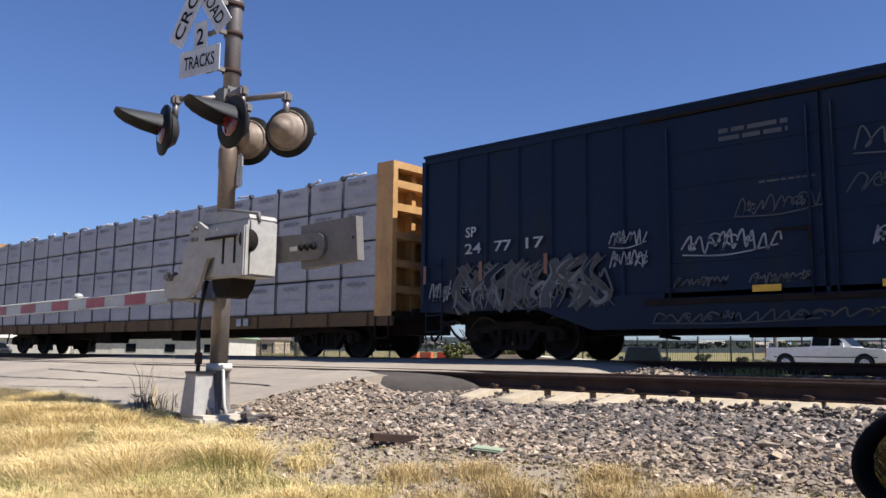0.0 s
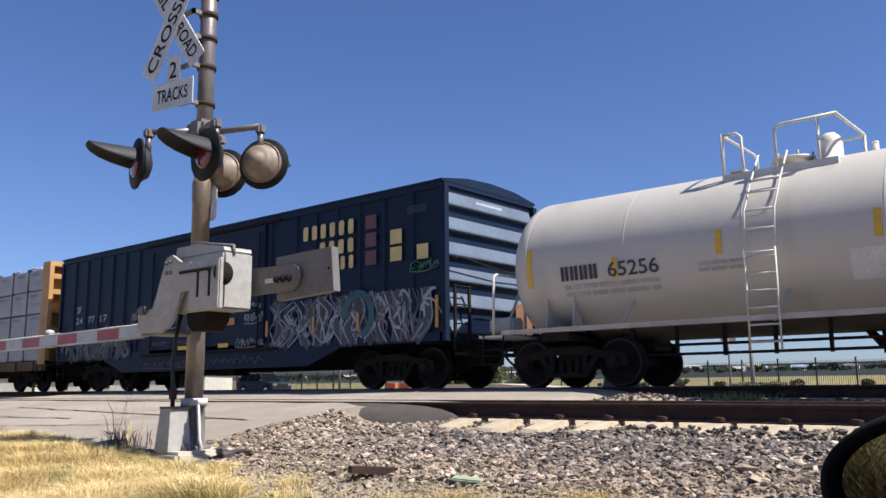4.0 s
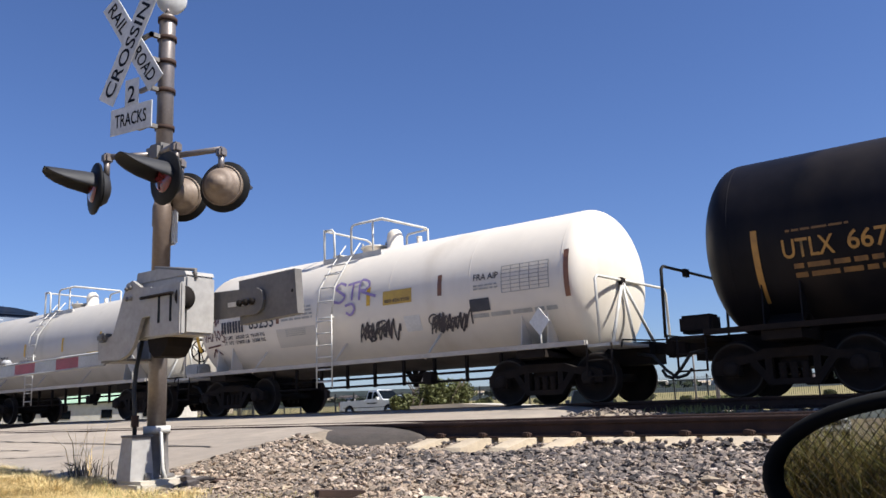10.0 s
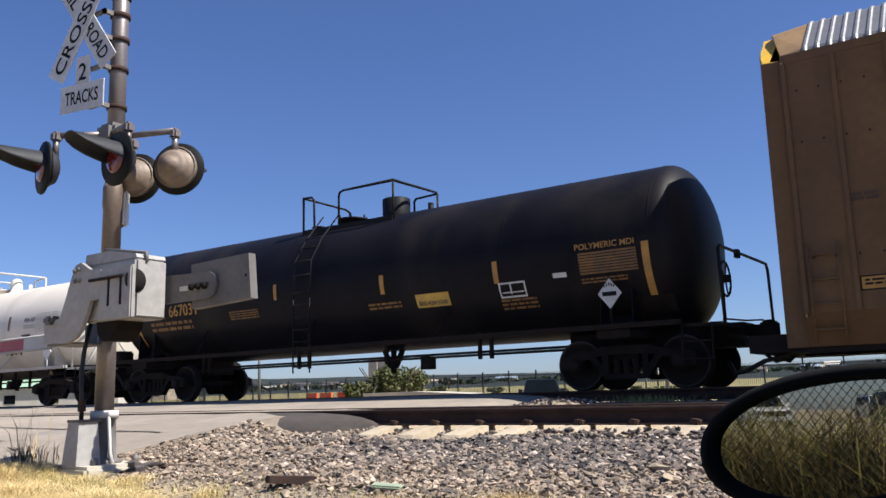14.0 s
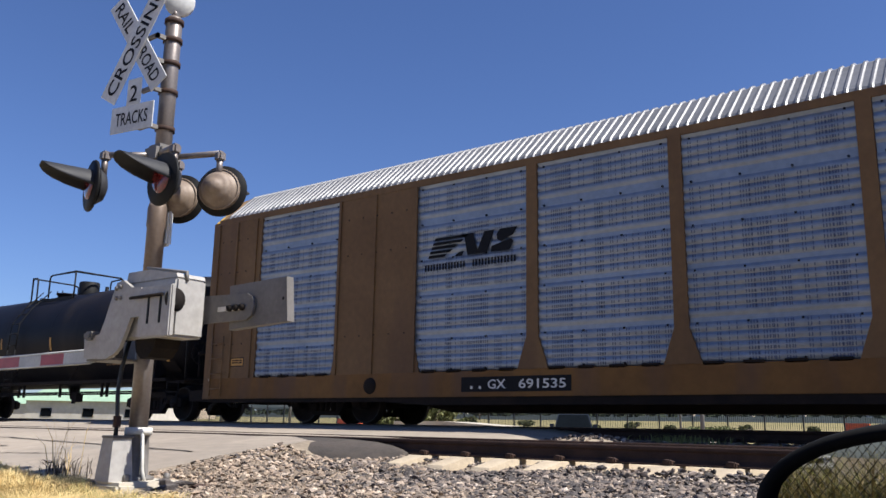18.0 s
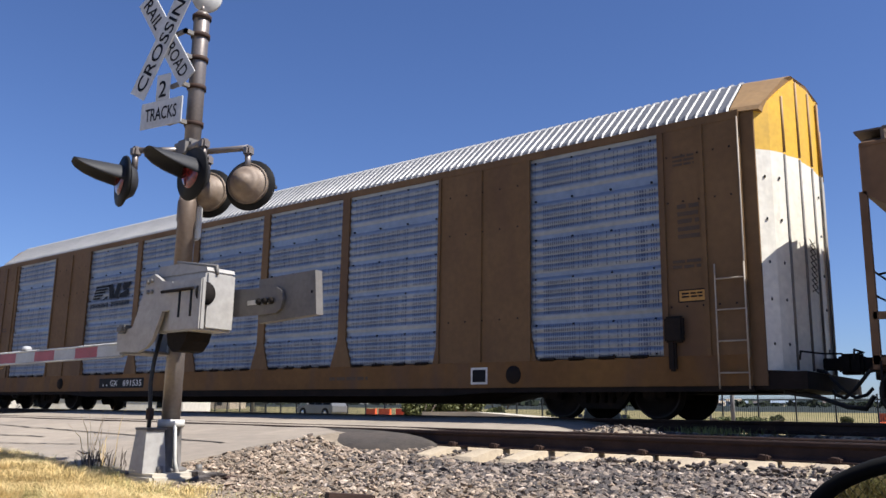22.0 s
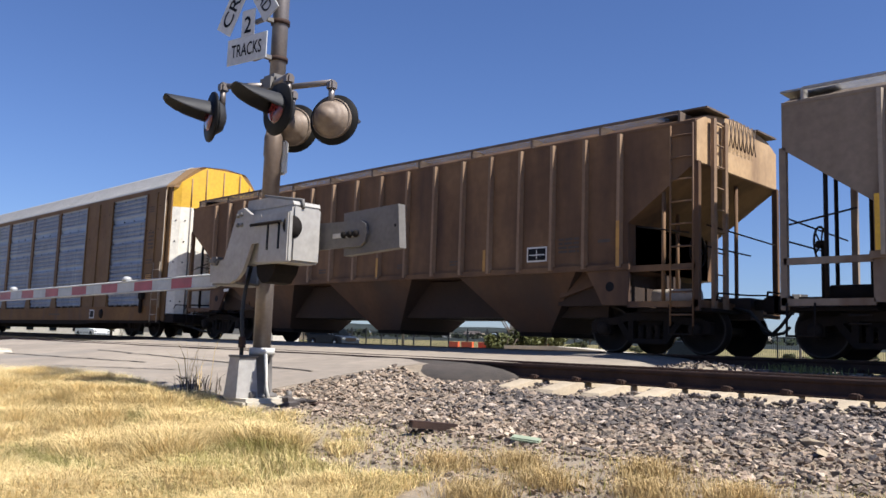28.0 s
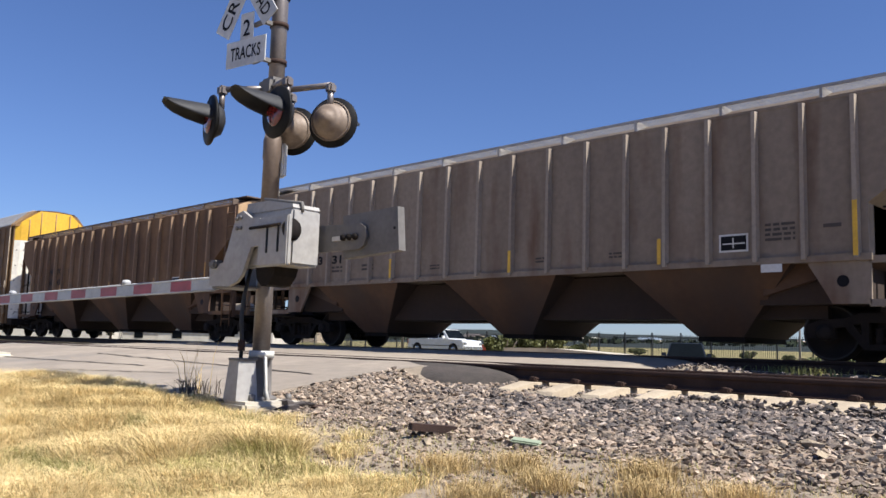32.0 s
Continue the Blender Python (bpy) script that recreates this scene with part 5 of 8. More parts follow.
# -- centre-beam flat car with wrapped lumber --
def lumber_car():
    mid = -89.5
    car = rail_car("centerbeam_flat_car", "yellow steel centre-beam flat car with end bulkheads, on rails", "railroad car", mid)
    trucks(car, -8.35, 8.35)
    couplers(car, -11.75, 11.75)
    part("deck", boxes((-11.0, 11.0, -1.5, 1.5, 0.80, 0.97), (-11.0, 11.0, -0.3, 0.3, 0.5, 0.80)), "under", car)
    part("side_sill", boxes((-11.0, 11.0, -1.56, -1.50, 0.66, 0.955)), "flat_sill", car, "grimy yellow-brown side sill")
    for i in range(17):
        x = -10.4 + i * 1.29
        part("stake_pocket", boxes((x - 0.07, x + 0.07, -1.62, -1.56, 0.66, 0.93)), "flat_sill", car)
    split("underframe_tank", boxes((-3.2, -2.2, -0.9, -0.3, 0.35, 0.75), (1.5, 2.0, -0.95, -0.5, 0.4, 0.7)), "under", car)
    for s in (-1, 1):
        x = s * 10.75
        bm = boxes((x - 0.25, x + 0.25, -1.58, -1.44, 0.86, 4.15), (x - 0.25, x + 0.25, 1.44, 1.58, 0.86, 4.15), (x - 0.25, x + 0.25, -1.44, 1.44, 4.0, 4.15), (x - s * 0.22, x - s * 0.16, -1.44, 1.44, 0.9, 4.0))
        part("bulkhead", bm, "flat_yellow", car, "yellow end bulkhead with open shelves")
        for z in (1.35, 1.9, 2.5, 3.1, 3.6):
            part("bulkhead_shelf", boxes((x - s * 0.16, x + s * 0.20, -1.44, 1.44, z, z + 0.16)), "flat_yellow", car)
        for y in (-0.75, 0.0, 0.75):
            part("bulkhead_rib", boxes((x - s * 0.15, x + s * 0.06, y - 0.06, y + 0.06, 0.97, 4.0)), "flat_yellow", car)
        part("sill_step", rods(0.016, [(x - 0.2, -1.6, 0.86), (x - 0.2, -1.6, 0.40), (x + 0.2, -1.6, 0.40), (x + 0.2, -1.6, 0.86)]), "under", car)
    bm = bmesh.new()
    for k, (x0, x1) in enumerate([(-5.3, -5.1), (-4.9, -4.7)]):
        sheet(bm, 5.6 + k * 0.3, 5.8 + k * 0.3, 0.72, 0.9, flat(-1.63))
    tagged(part("stencil_bars", bm, "pale_letter", car), kind="stuff")
    load = thing("lumber_load", "stack of white-wrapped lumber bundles printed PREMIUM, on a flat car", "lumber", (mid, TRACK_Y, RAIL_Z))
    TRAIN.append((load, mid, []))
    rnd = random.Random(3)
    word = lettering("PREMIUM", -0.28, 0.28, -0.05, 0.05, flat(0), 0.0)
    fine = bmesh.new()
    bars(fine, -0.36, 0.3, -0.17, -0.09, flat(0), 2, rnd)
    fine_me = bpy.data.meshes.new("print")
    fine.to_mesh(fine_me)
    fine.free()
    tiers = [0.97, 1.73, 2.51, 3.27, 3.98]
    cols = np.linspace(-10.48, 10.48, 19)
    for t, (z0, z1) in enumerate(zip(tiers, tiers[1:])):
        for x0, x1 in zip(cols, cols[1:]):
            bm = bmesh.new()
            bevelled(bm, x0 + 0.012, x1 - 0.012, -1.5 + rnd.uniform(-0.02, 0.02), 1.45, z0 + 0.018, z1 - 0.018 + rnd.uniform(-0.012, 0.012), 0.03)
            b = part("lumber_bundle", bm, "wrap", load)
            w = part("print", word, "print_grey", b)
            w.matrix_basis = pose((x0 + x1) / 2 + rnd.uniform(-0.12, 0.12), -1.525, z1 - 0.17)
            w = part("small_print", fine_me, "pale_letter", b)
            w.matrix_basis = pose((x0 + x1) / 2 + rnd.uniform(-0.1, 0.1), -1.525, z1 - 0.32)
    for x in cols[1:-1]:
        part("strap", rods(0.012, [(x, -1.515, 0.95), (x, -1.515, 3.98), (x, -1.40, 4.03)]), "dark_text", load)
        bm = bmesh.new()
        bevelled(bm, x - 0.05, x + 0.05, -1.55, -1.42, 3.93, 4.03, 0.02)
        part("corner_protector", bm, "dark_text", load)
    for i in range(16):
        bm, x = bmesh.new(), rnd.uniform(-10, 10)
        pts = [(x + 0.16 * j, -1.42 + 0.05 * math.sin(j * 2 + i), 3.98 + rnd.uniform(0.0, 0.10)) for j in range(4)]
        tube(bm, pts, 0.03, 5)
        part("loose_wrap", bm, "wrap", load)


# -- blue box car --
def box_car():
    car = rail_car("box_car", "dark navy steel box car with graffiti and plug doors", "railroad car", -69.785)
    trucks(car, -5.95, 5.95)
    couplers(car, -8.5, 8.5)
    H, Y = 7.785, -1.555
    part("body", boxes((-H + 0.02, H - 0.02, Y, 1.555, 0.9, 4.02)), "blue", car)
    bm = bmesh.new()
    prism(bm, [(-1.62, 4.02), (-1.62, 4.07), (-0.8, 4.20), (0, 4.235), (0.8, 4.20), (1.62, 4.07), (1.62, 4.02)], -H - 0.03, H + 0.03, "x")
    for i in range(16):
        x = -7.3 + i * 0.97
        prism(bm, [(-1.60, 4.06), (-0.8, 4.195), (0, 4.23), (0.8, 4.195), (1.60, 4.06), (0.8, 4.235), (0, 4.265), (-0.8, 4.235)], x - 0.05, x + 0.05, "x")
    part("roof", bm, "blue", car)
    part("top_chord", boxes((-H, H, Y - 0.045, Y - 0.001, 3.90, 4.03)), "blue", car)
    bm = bmesh.new()
    prism(bm, [(-H, 0.9), (-H, 1.06), (H, 1.06), (H, 0.9), (5.0, 0.88), (3.9, 0.50), (-3.9, 0.50), (-5.0, 0.88)], Y - 0.05, Y - 0.001)
    part("side_sill", bm, "blue", car)
    part("center_sill", boxes((-H, H, -0.3, 0.3, 0.45, 0.9)), "under", car)
    for x in (-6.95, -6.21, -5.47, -4.73, -4.02, -3.30, 2.53, 3.43, 4.10, 4.79, 5.49, 6.21, 7.01):
        bm = bmesh.new()
        prism(bm, [(x - 0.05, Y - 0.002), (x - 0.025, Y - 0.045), (x + 0.025, Y - 0.045), (x + 0.05, Y - 0.002)], 1.06, 3.90, "z")
        part("side_post", bm, "blue", car)
    for s in (-1, 1):
        part("corner_post", boxes((s * H - 0.07, s * H + 0.03, Y - 0.05, Y - 0.001, 0.9, 3.95)), "blue", car)
    for x0, x1 in ((-2.56, -0.12), (-0.06, 2.33)):
        d = part("plug_door", boxes((x0, x1, Y - 0.05, Y - 0.002, 0.98, 3.86)), "blue", car)
        for z in (1.55, 2.15, 2.75, 3.3):
            part("door_seam", boxes((x0 + 0.04, x1 - 0.04, Y - 0.066, Y - 0.051, z - 0.03, z + 0.03)), "blue", d)
        xm = x1 - 0.16
        part("door_lock_bar", rods(0.022, [(xm, Y - 0.10, 0.95), (xm, Y - 0.10, 3.70)]), "blue", d)
        part("door_lock_bar", rods(0.022, [(x0 + 0.12, Y - 0.10, 0.95), (x0 + 0.12, Y - 0.10, 3.70)]), "blue", d)
        part("door_handle", rods(0.02, [(xm - 0.5, Y - 0.13, 1.9), (xm, Y - 0.13, 1.9), (xm, Y - 0.13, 1.7)]), "under", d)
    split("door_rail", boxes((-2.9, 2.9, Y - 0.10, Y - 0.003, 0.88, 0.96), (-2.9, 2.9, Y - 0.09, Y - 0.003, 3.88, 3.93)), "under", car)
    # ends: broad horizontal pressings
    for s in (-1, 1):
        for i in range(6):
            z = 1.05 + i * 0.50
            bm = bmesh.new()
            prism(bm, [(s * H - s * 0.02, z), (s * (H + 0.07), z + 0.01), (s * (H + 0.08), z + 0.03), (s * (H + 0.07), z + 0.07), (s * H - s * 0.02, z + 0.29)], -1.47, 1.36 + 0.06 * (i % 2))
            # Pressings facing the sun get a paler blue, with the sunlight painted in.
            part("end_pressing", bm, "blue_sunlit" if s > 0 else "blue", car)
        split("end_corner", boxes((s * H - 0.03, s * H + 0.03, -1.56, -1.475, 0.9, 3.95), (s * H - 0.03, s * H + 0.03, 1.475, 1.56, 0.9, 3.95)) if s < 0 else boxes((H + 0.031, H + 0.085, -1.60, -1.475, 0.9, 3.95), (H - 0.01, H + 0.085, 1.475, 1.60, 0.9, 3.95)), "blue", car)
        part("end_cap", boxes((s * H - 0.03, s * H + 0.03, -1.55, 1.55, 3.95, 4.03)), "blue", car)
    ladder(car, -7.66, -7.25, Y - 0.09, 0.35, 1.95, 5, "blue")
    for y in (-1.42, -0.98):
        part("end_ladder_stile", boxes((H + 0.15, H + 0.19, y - 0.03, y + 0.03, 0.72, 1.98)), "under", car)
    for z in (0.85, 1.22, 1.59, 1.95):
        part("end_ladder_rung", rods(0.016, [(H + 0.19, -1.46, z), (H + 0.19, -0.94, z)]), "under", car)
    part("brake_board", boxes((H + 0.16, H + 0.20, 0.55, 1.15, 1.05, 1.72)), "brown_strip", car, "rusty brown board on the end")
    part("corner_grab", rods(0.016, [(H + 0.05, 1.5, 0.9), (H + 0.22, 1.5, 0.9), (H + 0.22, 1.5, 1.95), (H + 0.05, 1.5, 1.95)]), "under", car)
    part("end_platform", boxes((H + 0.04, H + 0.40, -1.3, 1.3, 0.62, 0.68)), "under", car)
    part("cross_rail", rods(0.018, [(H + 0.12, -1.45, 2.45), (H + 0.22, -1.3, 2.52), (H + 0.22, 0.1, 2.36), (H + 0.22, 1.3, 2.40), (H + 0.1, 1.45, 2.45)]), "under", car)
    W, rnd = flat(Y - 0.06), random.Random(8)
    # the owner's name stands as plain blocks, letter by letter
    for x0, x1, z0, z1, n in ((3.66, 5.41, 3.28, 3.60, 6), (4.22, 5.41, 2.88, 3.19, 4), (3.60, 5.41, 2.53, 2.82, 7)):
        p = (x1 - x0) / n
        for i in range(n):
            bm = bmesh.new()
            a, b = x0 + i * p + 0.035, x0 + (i + 1) * p - 0.045
            a, b = a + 0.015, b - 0.03
            c = 0.035
            bm.faces.new([bm.verts.new((x, W(x, z), z)) for x, z in ((a, z0 + c), (a + c, z0), (b - c, z0), (b, z0 + c), (b, z1 - c), (b - c, z1), (a + c, z1), (a, z1 - c))])
            part("letter_block", bm, "cream_letter", car)
    for m, x0, x1, z0, z1 in (("maroon", 5.70, 6.02, 3.30, 3.60), ("maroon", 5.70, 6.02, 2.92, 3.22), ("maroon", 5.70, 6.02, 2.54, 2.84), ("cream_letter", 6.42, 6.74, 2.90, 3.20), ("cream_letter", 6.42, 6.74, 2.55, 2.84), ("cream_letter", 7.15, 7.45, 2.52, 2.82)):
        bm = bmesh.new()
        sheet(bm, x0, x1, z0, z1, W)
        part("painted_square", bm, m, car)
    part("reporting_letters", lettering("SP", -6.68, -6.42, 2.30, 2.50, W), "pale_letter", car)
    for i, s in enumerate(("24", "77", "17")):
        x = -6.72 + i * 0.72
        part("car_number", lettering(s, x + 0.02, x + 0.42, 1.98, 2.18, W), "pale_letter", car)
    part("weight_stencil", lettering("LD LMT\nLT WT", -6.75, -6.35, 1.24, 1.42, W), "pale_letter", car)
    bm = bmesh.new()
    bars(bm, -6.0, -5.55, 1.24, 1.42, W, 2, rnd)
    bars(bm, -1.6, -0.55, 3.30, 3.55, W, 2, rnd)
    bars(bm, -1.0, -0.2, 2.6, 2.66, W, 1, rnd)
    bars(bm, 6.9, 7.4, 3.45, 3.62, W, 4, rnd, 0.6)
    tagged(part("stencil_bars", bm, "graffiti_fill", car), kind="stuff")
    for x, z0 in ((-7.70, 1.45), (-6.28, 1.45), (-4.8, 1.5), (4.13, 1.2), (5.53, 1.2), (7.69, 1.15), (2.52, 1.2)):
        bm = bmesh.new()
        sheet(bm, x - 0.04, x + 0.04, z0, z0 + (0.36 if x < 7 else 0.62), flat(Y - 0.100))
        part("reflector_strip", bm, "brown_strip" if x < 0 else "orange_text", car)
    for x in (-1.15, 0.6):
        bm = bmesh.new()
        sheet(bm, x, x + 0.42, 1.02, 1.12, flat(Y - 0.07))
        part("reflector_strip", bm, "yellow_strip", car)
    bm = bmesh.new()
    sheet(bm, 0.95, 1.25, 1.55, 1.72, flat(Y - 0.075))
    part("placard", bm, "orange_text", car)
    wild_letters(car, 2.70, 7.55, 0.80, 2.08, Y - 0.062, 12, rnd, ("graffiti", "graffiti_pale", "graffiti", "graffiti_fill"))
    wild_letters(car, -6.9, -3.6, 0.80, 1.85, Y - 0.062, 8, rnd, ("graffiti_fill", "graffiti_khaki", "graffiti_pale", "graffiti_khaki"))
    for mat, n, x0, x1, z0, z1, w, layer in (("graffiti", 6, -2.25, -0.75, 1.62, 1.98, 0.034, 0.072), ("graffiti", 4, -3.55, -2.85, 1.85, 2.15, 0.028, 0.072), ("graffiti", 4, -3.55, -2.85, 1.48, 1.80, 0.028, 0.072), ("graffiti_fill", 6, -1.4, -0.1, 2.15, 2.45, 0.024, 0.072), ("graffiti_fill", 5, 0.3, 1.9, 2.85, 3.25, 0.028, 0.072), ("graffiti_slate", 6, 0.2, 2.2, 2.3, 2.65, 0.03, 0.072),
                                             ("graffiti", 4, 1.55, 2.3, 1.85, 2.05, 0.028, 0.074), ("graffiti", 4, 1.6, 2.3, 1.55, 1.8, 0.028, 0.074), ("graffiti", 3, 0.5, 0.9, 1.55, 1.85, 0.03, 0.074), ("graffiti_fill", 8, -2.4, -1.5, 1.12, 1.30, 0.026, 0.074), ("graffiti_fill", 8, -1.2, -0.3, 1.12, 1.30, 0.026, 0.074), ("graffiti_green", 6, 6.95, 7.7, 2.28, 2.5, 0.04, 0.07), ("graffiti_slate", 9, -2.8, -0.2, 0.58, 0.76, 0.035, 0.074), ("graffiti_khaki", 7, -0.4, 2.3, 0.60, 0.78, 0.035, 0.074), ("graffiti", 3, -7.6, -7.05, 1.05, 1.5, 0.03, 0.074), ("graffiti", 6, 1.3, 2.4, 1.0, 1.2, 0.026, 0.074)):
        bm = bmesh.new()
        tag(bm, x0, x1, z0, z1, flat(Y - layer), rnd, n + 3, w * 0.85, 0.1)
        part("graffiti", bm, mat, car, "sprayed graffiti")
    bm = bmesh.new()
    stroke(bm, [(5.52 + 0.40 * math.cos(a), 1.52 + 0.44 * math.sin(a)) for a in np.linspace(3.3, -1.3, 24)], 0.17, flat(Y - 0.090))
    part("graffiti", bm, "graffiti_teal", car, "broad teal sprayed arc")
    bm = bmesh.new()
    sheet(bm, 0.72, 0.95, 1.55, 1.72, flat(Y - 0.075))
    part("placard", bm, "white_patch", car, "white placard")
    part("end_number", boxes((H + 0.031, H + 0.034, -0.55, 0.35, 3.66, 3.76)), "pale_letter", car)
    part("brake_rigging", rods(0.03, [(-4, -0.6, 0.45), (4, -0.6, 0.45)], [(-1.5, -0.9, 0.4), (-0.5, -0.9, 0.4)], [(-2.9, -1.2, 0.86), (-2.9, -1.1, 0.40), (-2.6, -1.0, 0.36)]), "under", car)
    part("brake_cylinder", boxes((-0.5, 0.4, -0.9, -0.5, 0.36, 0.62)), "under", car)


# -- tank cars --
def tank_car(middle, label, r, zc, half, colour, rail_mat, plat, dome_mat, variant):
    car = rail_car("tank_car", label, "railroad car", middle)
    inset = half - 1.3
    trucks(car, -inset, inset)
    couplers(car, -half - 0.72, half + 0.72)
    head = 0.62
    prof = [(-half, 0.0)] + [(-half + head * (1 - math.cos(a)), r * math.sin(a)) for a in np.linspace(0.12, math.pi / 2, 12)]
    prof += [(-a, b) for a, b in prof[::-1]]
    bm = bmesh.new()
    lathe(bm, prof, (0, 0, zc), "x", 72)
    part("tank", bm, colour, car)
    seams = [-half + head + 0.03, half - head - 0.03] + [(-half + head) + (2 * half - 2 * head) * i / 5 for i in (1, 2, 3, 4)]
    for x in seams:
        bm = bmesh.new()
        lathe(bm, [(x - 0.016, r - 0.002), (x - 0.008, r + 0.003), (x + 0.008, r + 0.003), (x + 0.016, r - 0.002)], (0, 0, zc), "x", 72)
        part("weld_seam", bm, colour, car)

    def skin(off):
        return lambda x, z: -math.sqrt(max(0.0, (r + off) ** 2 - (z - zc) ** 2))

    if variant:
        # A dark sheet is added here for grime and shade along the belly.
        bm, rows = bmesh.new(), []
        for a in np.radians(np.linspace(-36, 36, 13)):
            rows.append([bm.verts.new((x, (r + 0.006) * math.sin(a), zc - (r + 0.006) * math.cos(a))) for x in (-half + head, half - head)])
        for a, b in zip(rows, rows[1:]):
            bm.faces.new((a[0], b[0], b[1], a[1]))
        part("belly_sheet", bm, "tank_belly", car, "added dark sheet along the tank's belly")
    W, rnd = skin(0.010), random.Random(int(-middle * 10))
    # stub sills, running boards, bolsters and cradle
    split("stub_sill", boxes((-half - 0.4, -half + 2.6, -0.32, 0.32, 0.62, 1.0), (half - 2.6, half + 0.4, -0.32, 0.32, 0.62, 1.0)), "under", car)
    for s in (-1, 1):
        c = s * inset
        bm = bmesh.new()
        prism(bm, [(-1.45, 0.80), (-1.45, 0.93), (-0.9, zc - r * 0.80), (0, zc - r - 0.02), (0.9, zc - r * 0.80), (1.45, 0.93), (1.45, 0.80)], c - 0.28, c + 0.28, "x")
        part("cradle", bm, "under", car)
        bm = bmesh.new()
        for x in (c - 0.28, c + 0.26):
            prism(bm, [(-1.30, 0.93), (-1.22, zc - r * 0.35), (-1.05, zc - r * 0.5), (-0.9, 0.93)], x, x + 0.02, "x")
        split("cradle_web", bm, colour, car)
        part("end_deck", boxes((s * (half - 0.2), s * (half + 0.38), -1.42, 1.42, 0.90, 0.95) if s > 0 else (-half - 0.38, -half + 0.2, -1.42, 1.42, 0.90, 0.95)), rail_mat if variant else "under", car)
        e = s * (half + 0.30)
        r0 = s * (half + (0.02 if variant else 0.42))
        part("end_handrail", rods(0.024, [(r0 + s * 0.02, -1.42, 0.95), (r0, -1.42, 2.02), (r0, -1.34, 2.08), (r0, 1.32, 2.10), (r0, 1.42, 2.00), (r0 + s * 0.02, 1.42, 0.95)], seg=8), rail_mat, car)
        if variant:
            split("tank_brace", rods(0.03, [(r0, -0.42, 2.07), (r0 + s * 0.06, -1.05, 0.95)], [(r0, -0.42, 2.07), (r0 + s * 0.10, -0.28, 0.95)], [(r0, -0.42, 2.07), (r0 + s * 0.2, 0.35, 0.95)]), rail_mat, car)
        part("shackle", boxes((r0 - 0.03, r0 + 0.03, -0.50, -0.34, 2.0, 2.13)), "under", car)
        part("sill_step", rods(0.016, [(e - s * 0.5, -1.45, 0.95), (e - s * 0.5, -1.47, 0.42), (e - s * 0.05, -1.47, 0.42), (e - s * 0.05, -1.45, 0.95)], [(e - s * 0.5, -1.46, 0.68), (e - s * 0.05, -1.46, 0.68)]), "under", car)
    part("running_board", boxes((-half + 0.2, half - 0.2, -1.52, -1.40, 0.94, 1.02)), "pale_rail" if variant else "under", car, "narrow side running board")
    part("brake_pipe", rods(0.024, [(-half + 2, -0.7, 0.52 if variant else 0.70), (half - 2, -0.7, 0.52 if variant else 0.70)], [(-half + 2, -0.55, 0.68 if variant else 0.76), (half - 2, -0.55, 0.68 if variant else 0.76)]), "under", car)
    for i in range(9 if variant else 0):
        x = -half + 2.4 + i * (2 * half - 4.8) / 8
        part("pipe_hanger", boxes((x - 0.025, x + 0.025, -0.74, -0.68, 0.48, zc - r + 0.3)), "under", car)
    if not variant:
        for x in (-4.6, -4.4, -1.5, -1.2, 0.9, 3.1, 3.35):
            part("pipe_hanger", boxes((x - 0.03, x + 0.03, -0.74, -0.68, 0.62, zc - r + 0.3)), "under", car)
    for x in (-half * 0.55, -half * 0.1, half * 0.35):
        part("side_bracket", rods(0.02, [(x, -1.44, 0.93), (x + 0.16, W(x, zc - 0.75) + 0.02, zc - 0.75)]), colour if variant else "under", car)
    part("bottom_outlet", rods(0.06, [(0.6, -0.1, zc - r + 0.1), (0.6, -0.1, 0.46)], [(0.35, -0.1, zc - r + 0.05), (0.52, -0.1, 0.62), (0.68, -0.1, 0.62), (0.85, -0.1, zc - r + 0.05)]), "under", car)
    part("brake_valve", boxes((half * 0.25, half * 0.25 + 0.22, -0.85, -0.65, 0.48, 0.72)), "under", car)
    # ladder, platform and fittings on top
    lx0, lx1, px0, px1, top = plat
    ladder(car, lx0, lx1, -1.52, 0.50, 2.0, 6, rail_mat)
    part("upper_ladder", rods(0.016, [(lx0, -1.52, 2.0), (lx0, W(0, zc + 0.45) - 0.12, zc + 0.45), (lx0, W(0, zc + 0.95) - 0.08, zc + 0.95), (lx0, -0.62, zc + r + 0.12)], [(lx1, -1.52, 2.0), (lx1, W(0, zc + 0.45) - 0.12, zc + 0.45), (lx1, W(0, zc + 0.95) - 0.08, zc + 0.95), (lx1, -0.62, zc + r + 0.12)],
                              *[[(lx0, W(0, z) - 0.11, z), (lx1, W(0, z) - 0.11, z)] for z in (zc - 0.2, zc + 0.15, zc + 0.45, zc + 0.75, zc + 0.98)]), rail_mat, car)
    pz = zc + r - 0.02
    split("platform_grate", boxes((px0, px1, -0.78, -0.50, pz - 0.22, pz - 0.18), (px0, px0 + 0.25, -0.50, 0.75, pz - 0.03, pz), (px0, px1, 0.50, 0.78, pz - 0.22, pz - 0.18)), rail_mat, car)
    part("platform_skirt", boxes((px0, px1, -0.80, -0.775, pz - 0.24, pz - 0.13)), rail_mat, car)
    hz, low = pz + top, pz - 0.30
    gap = -0.58 if variant else -0.30
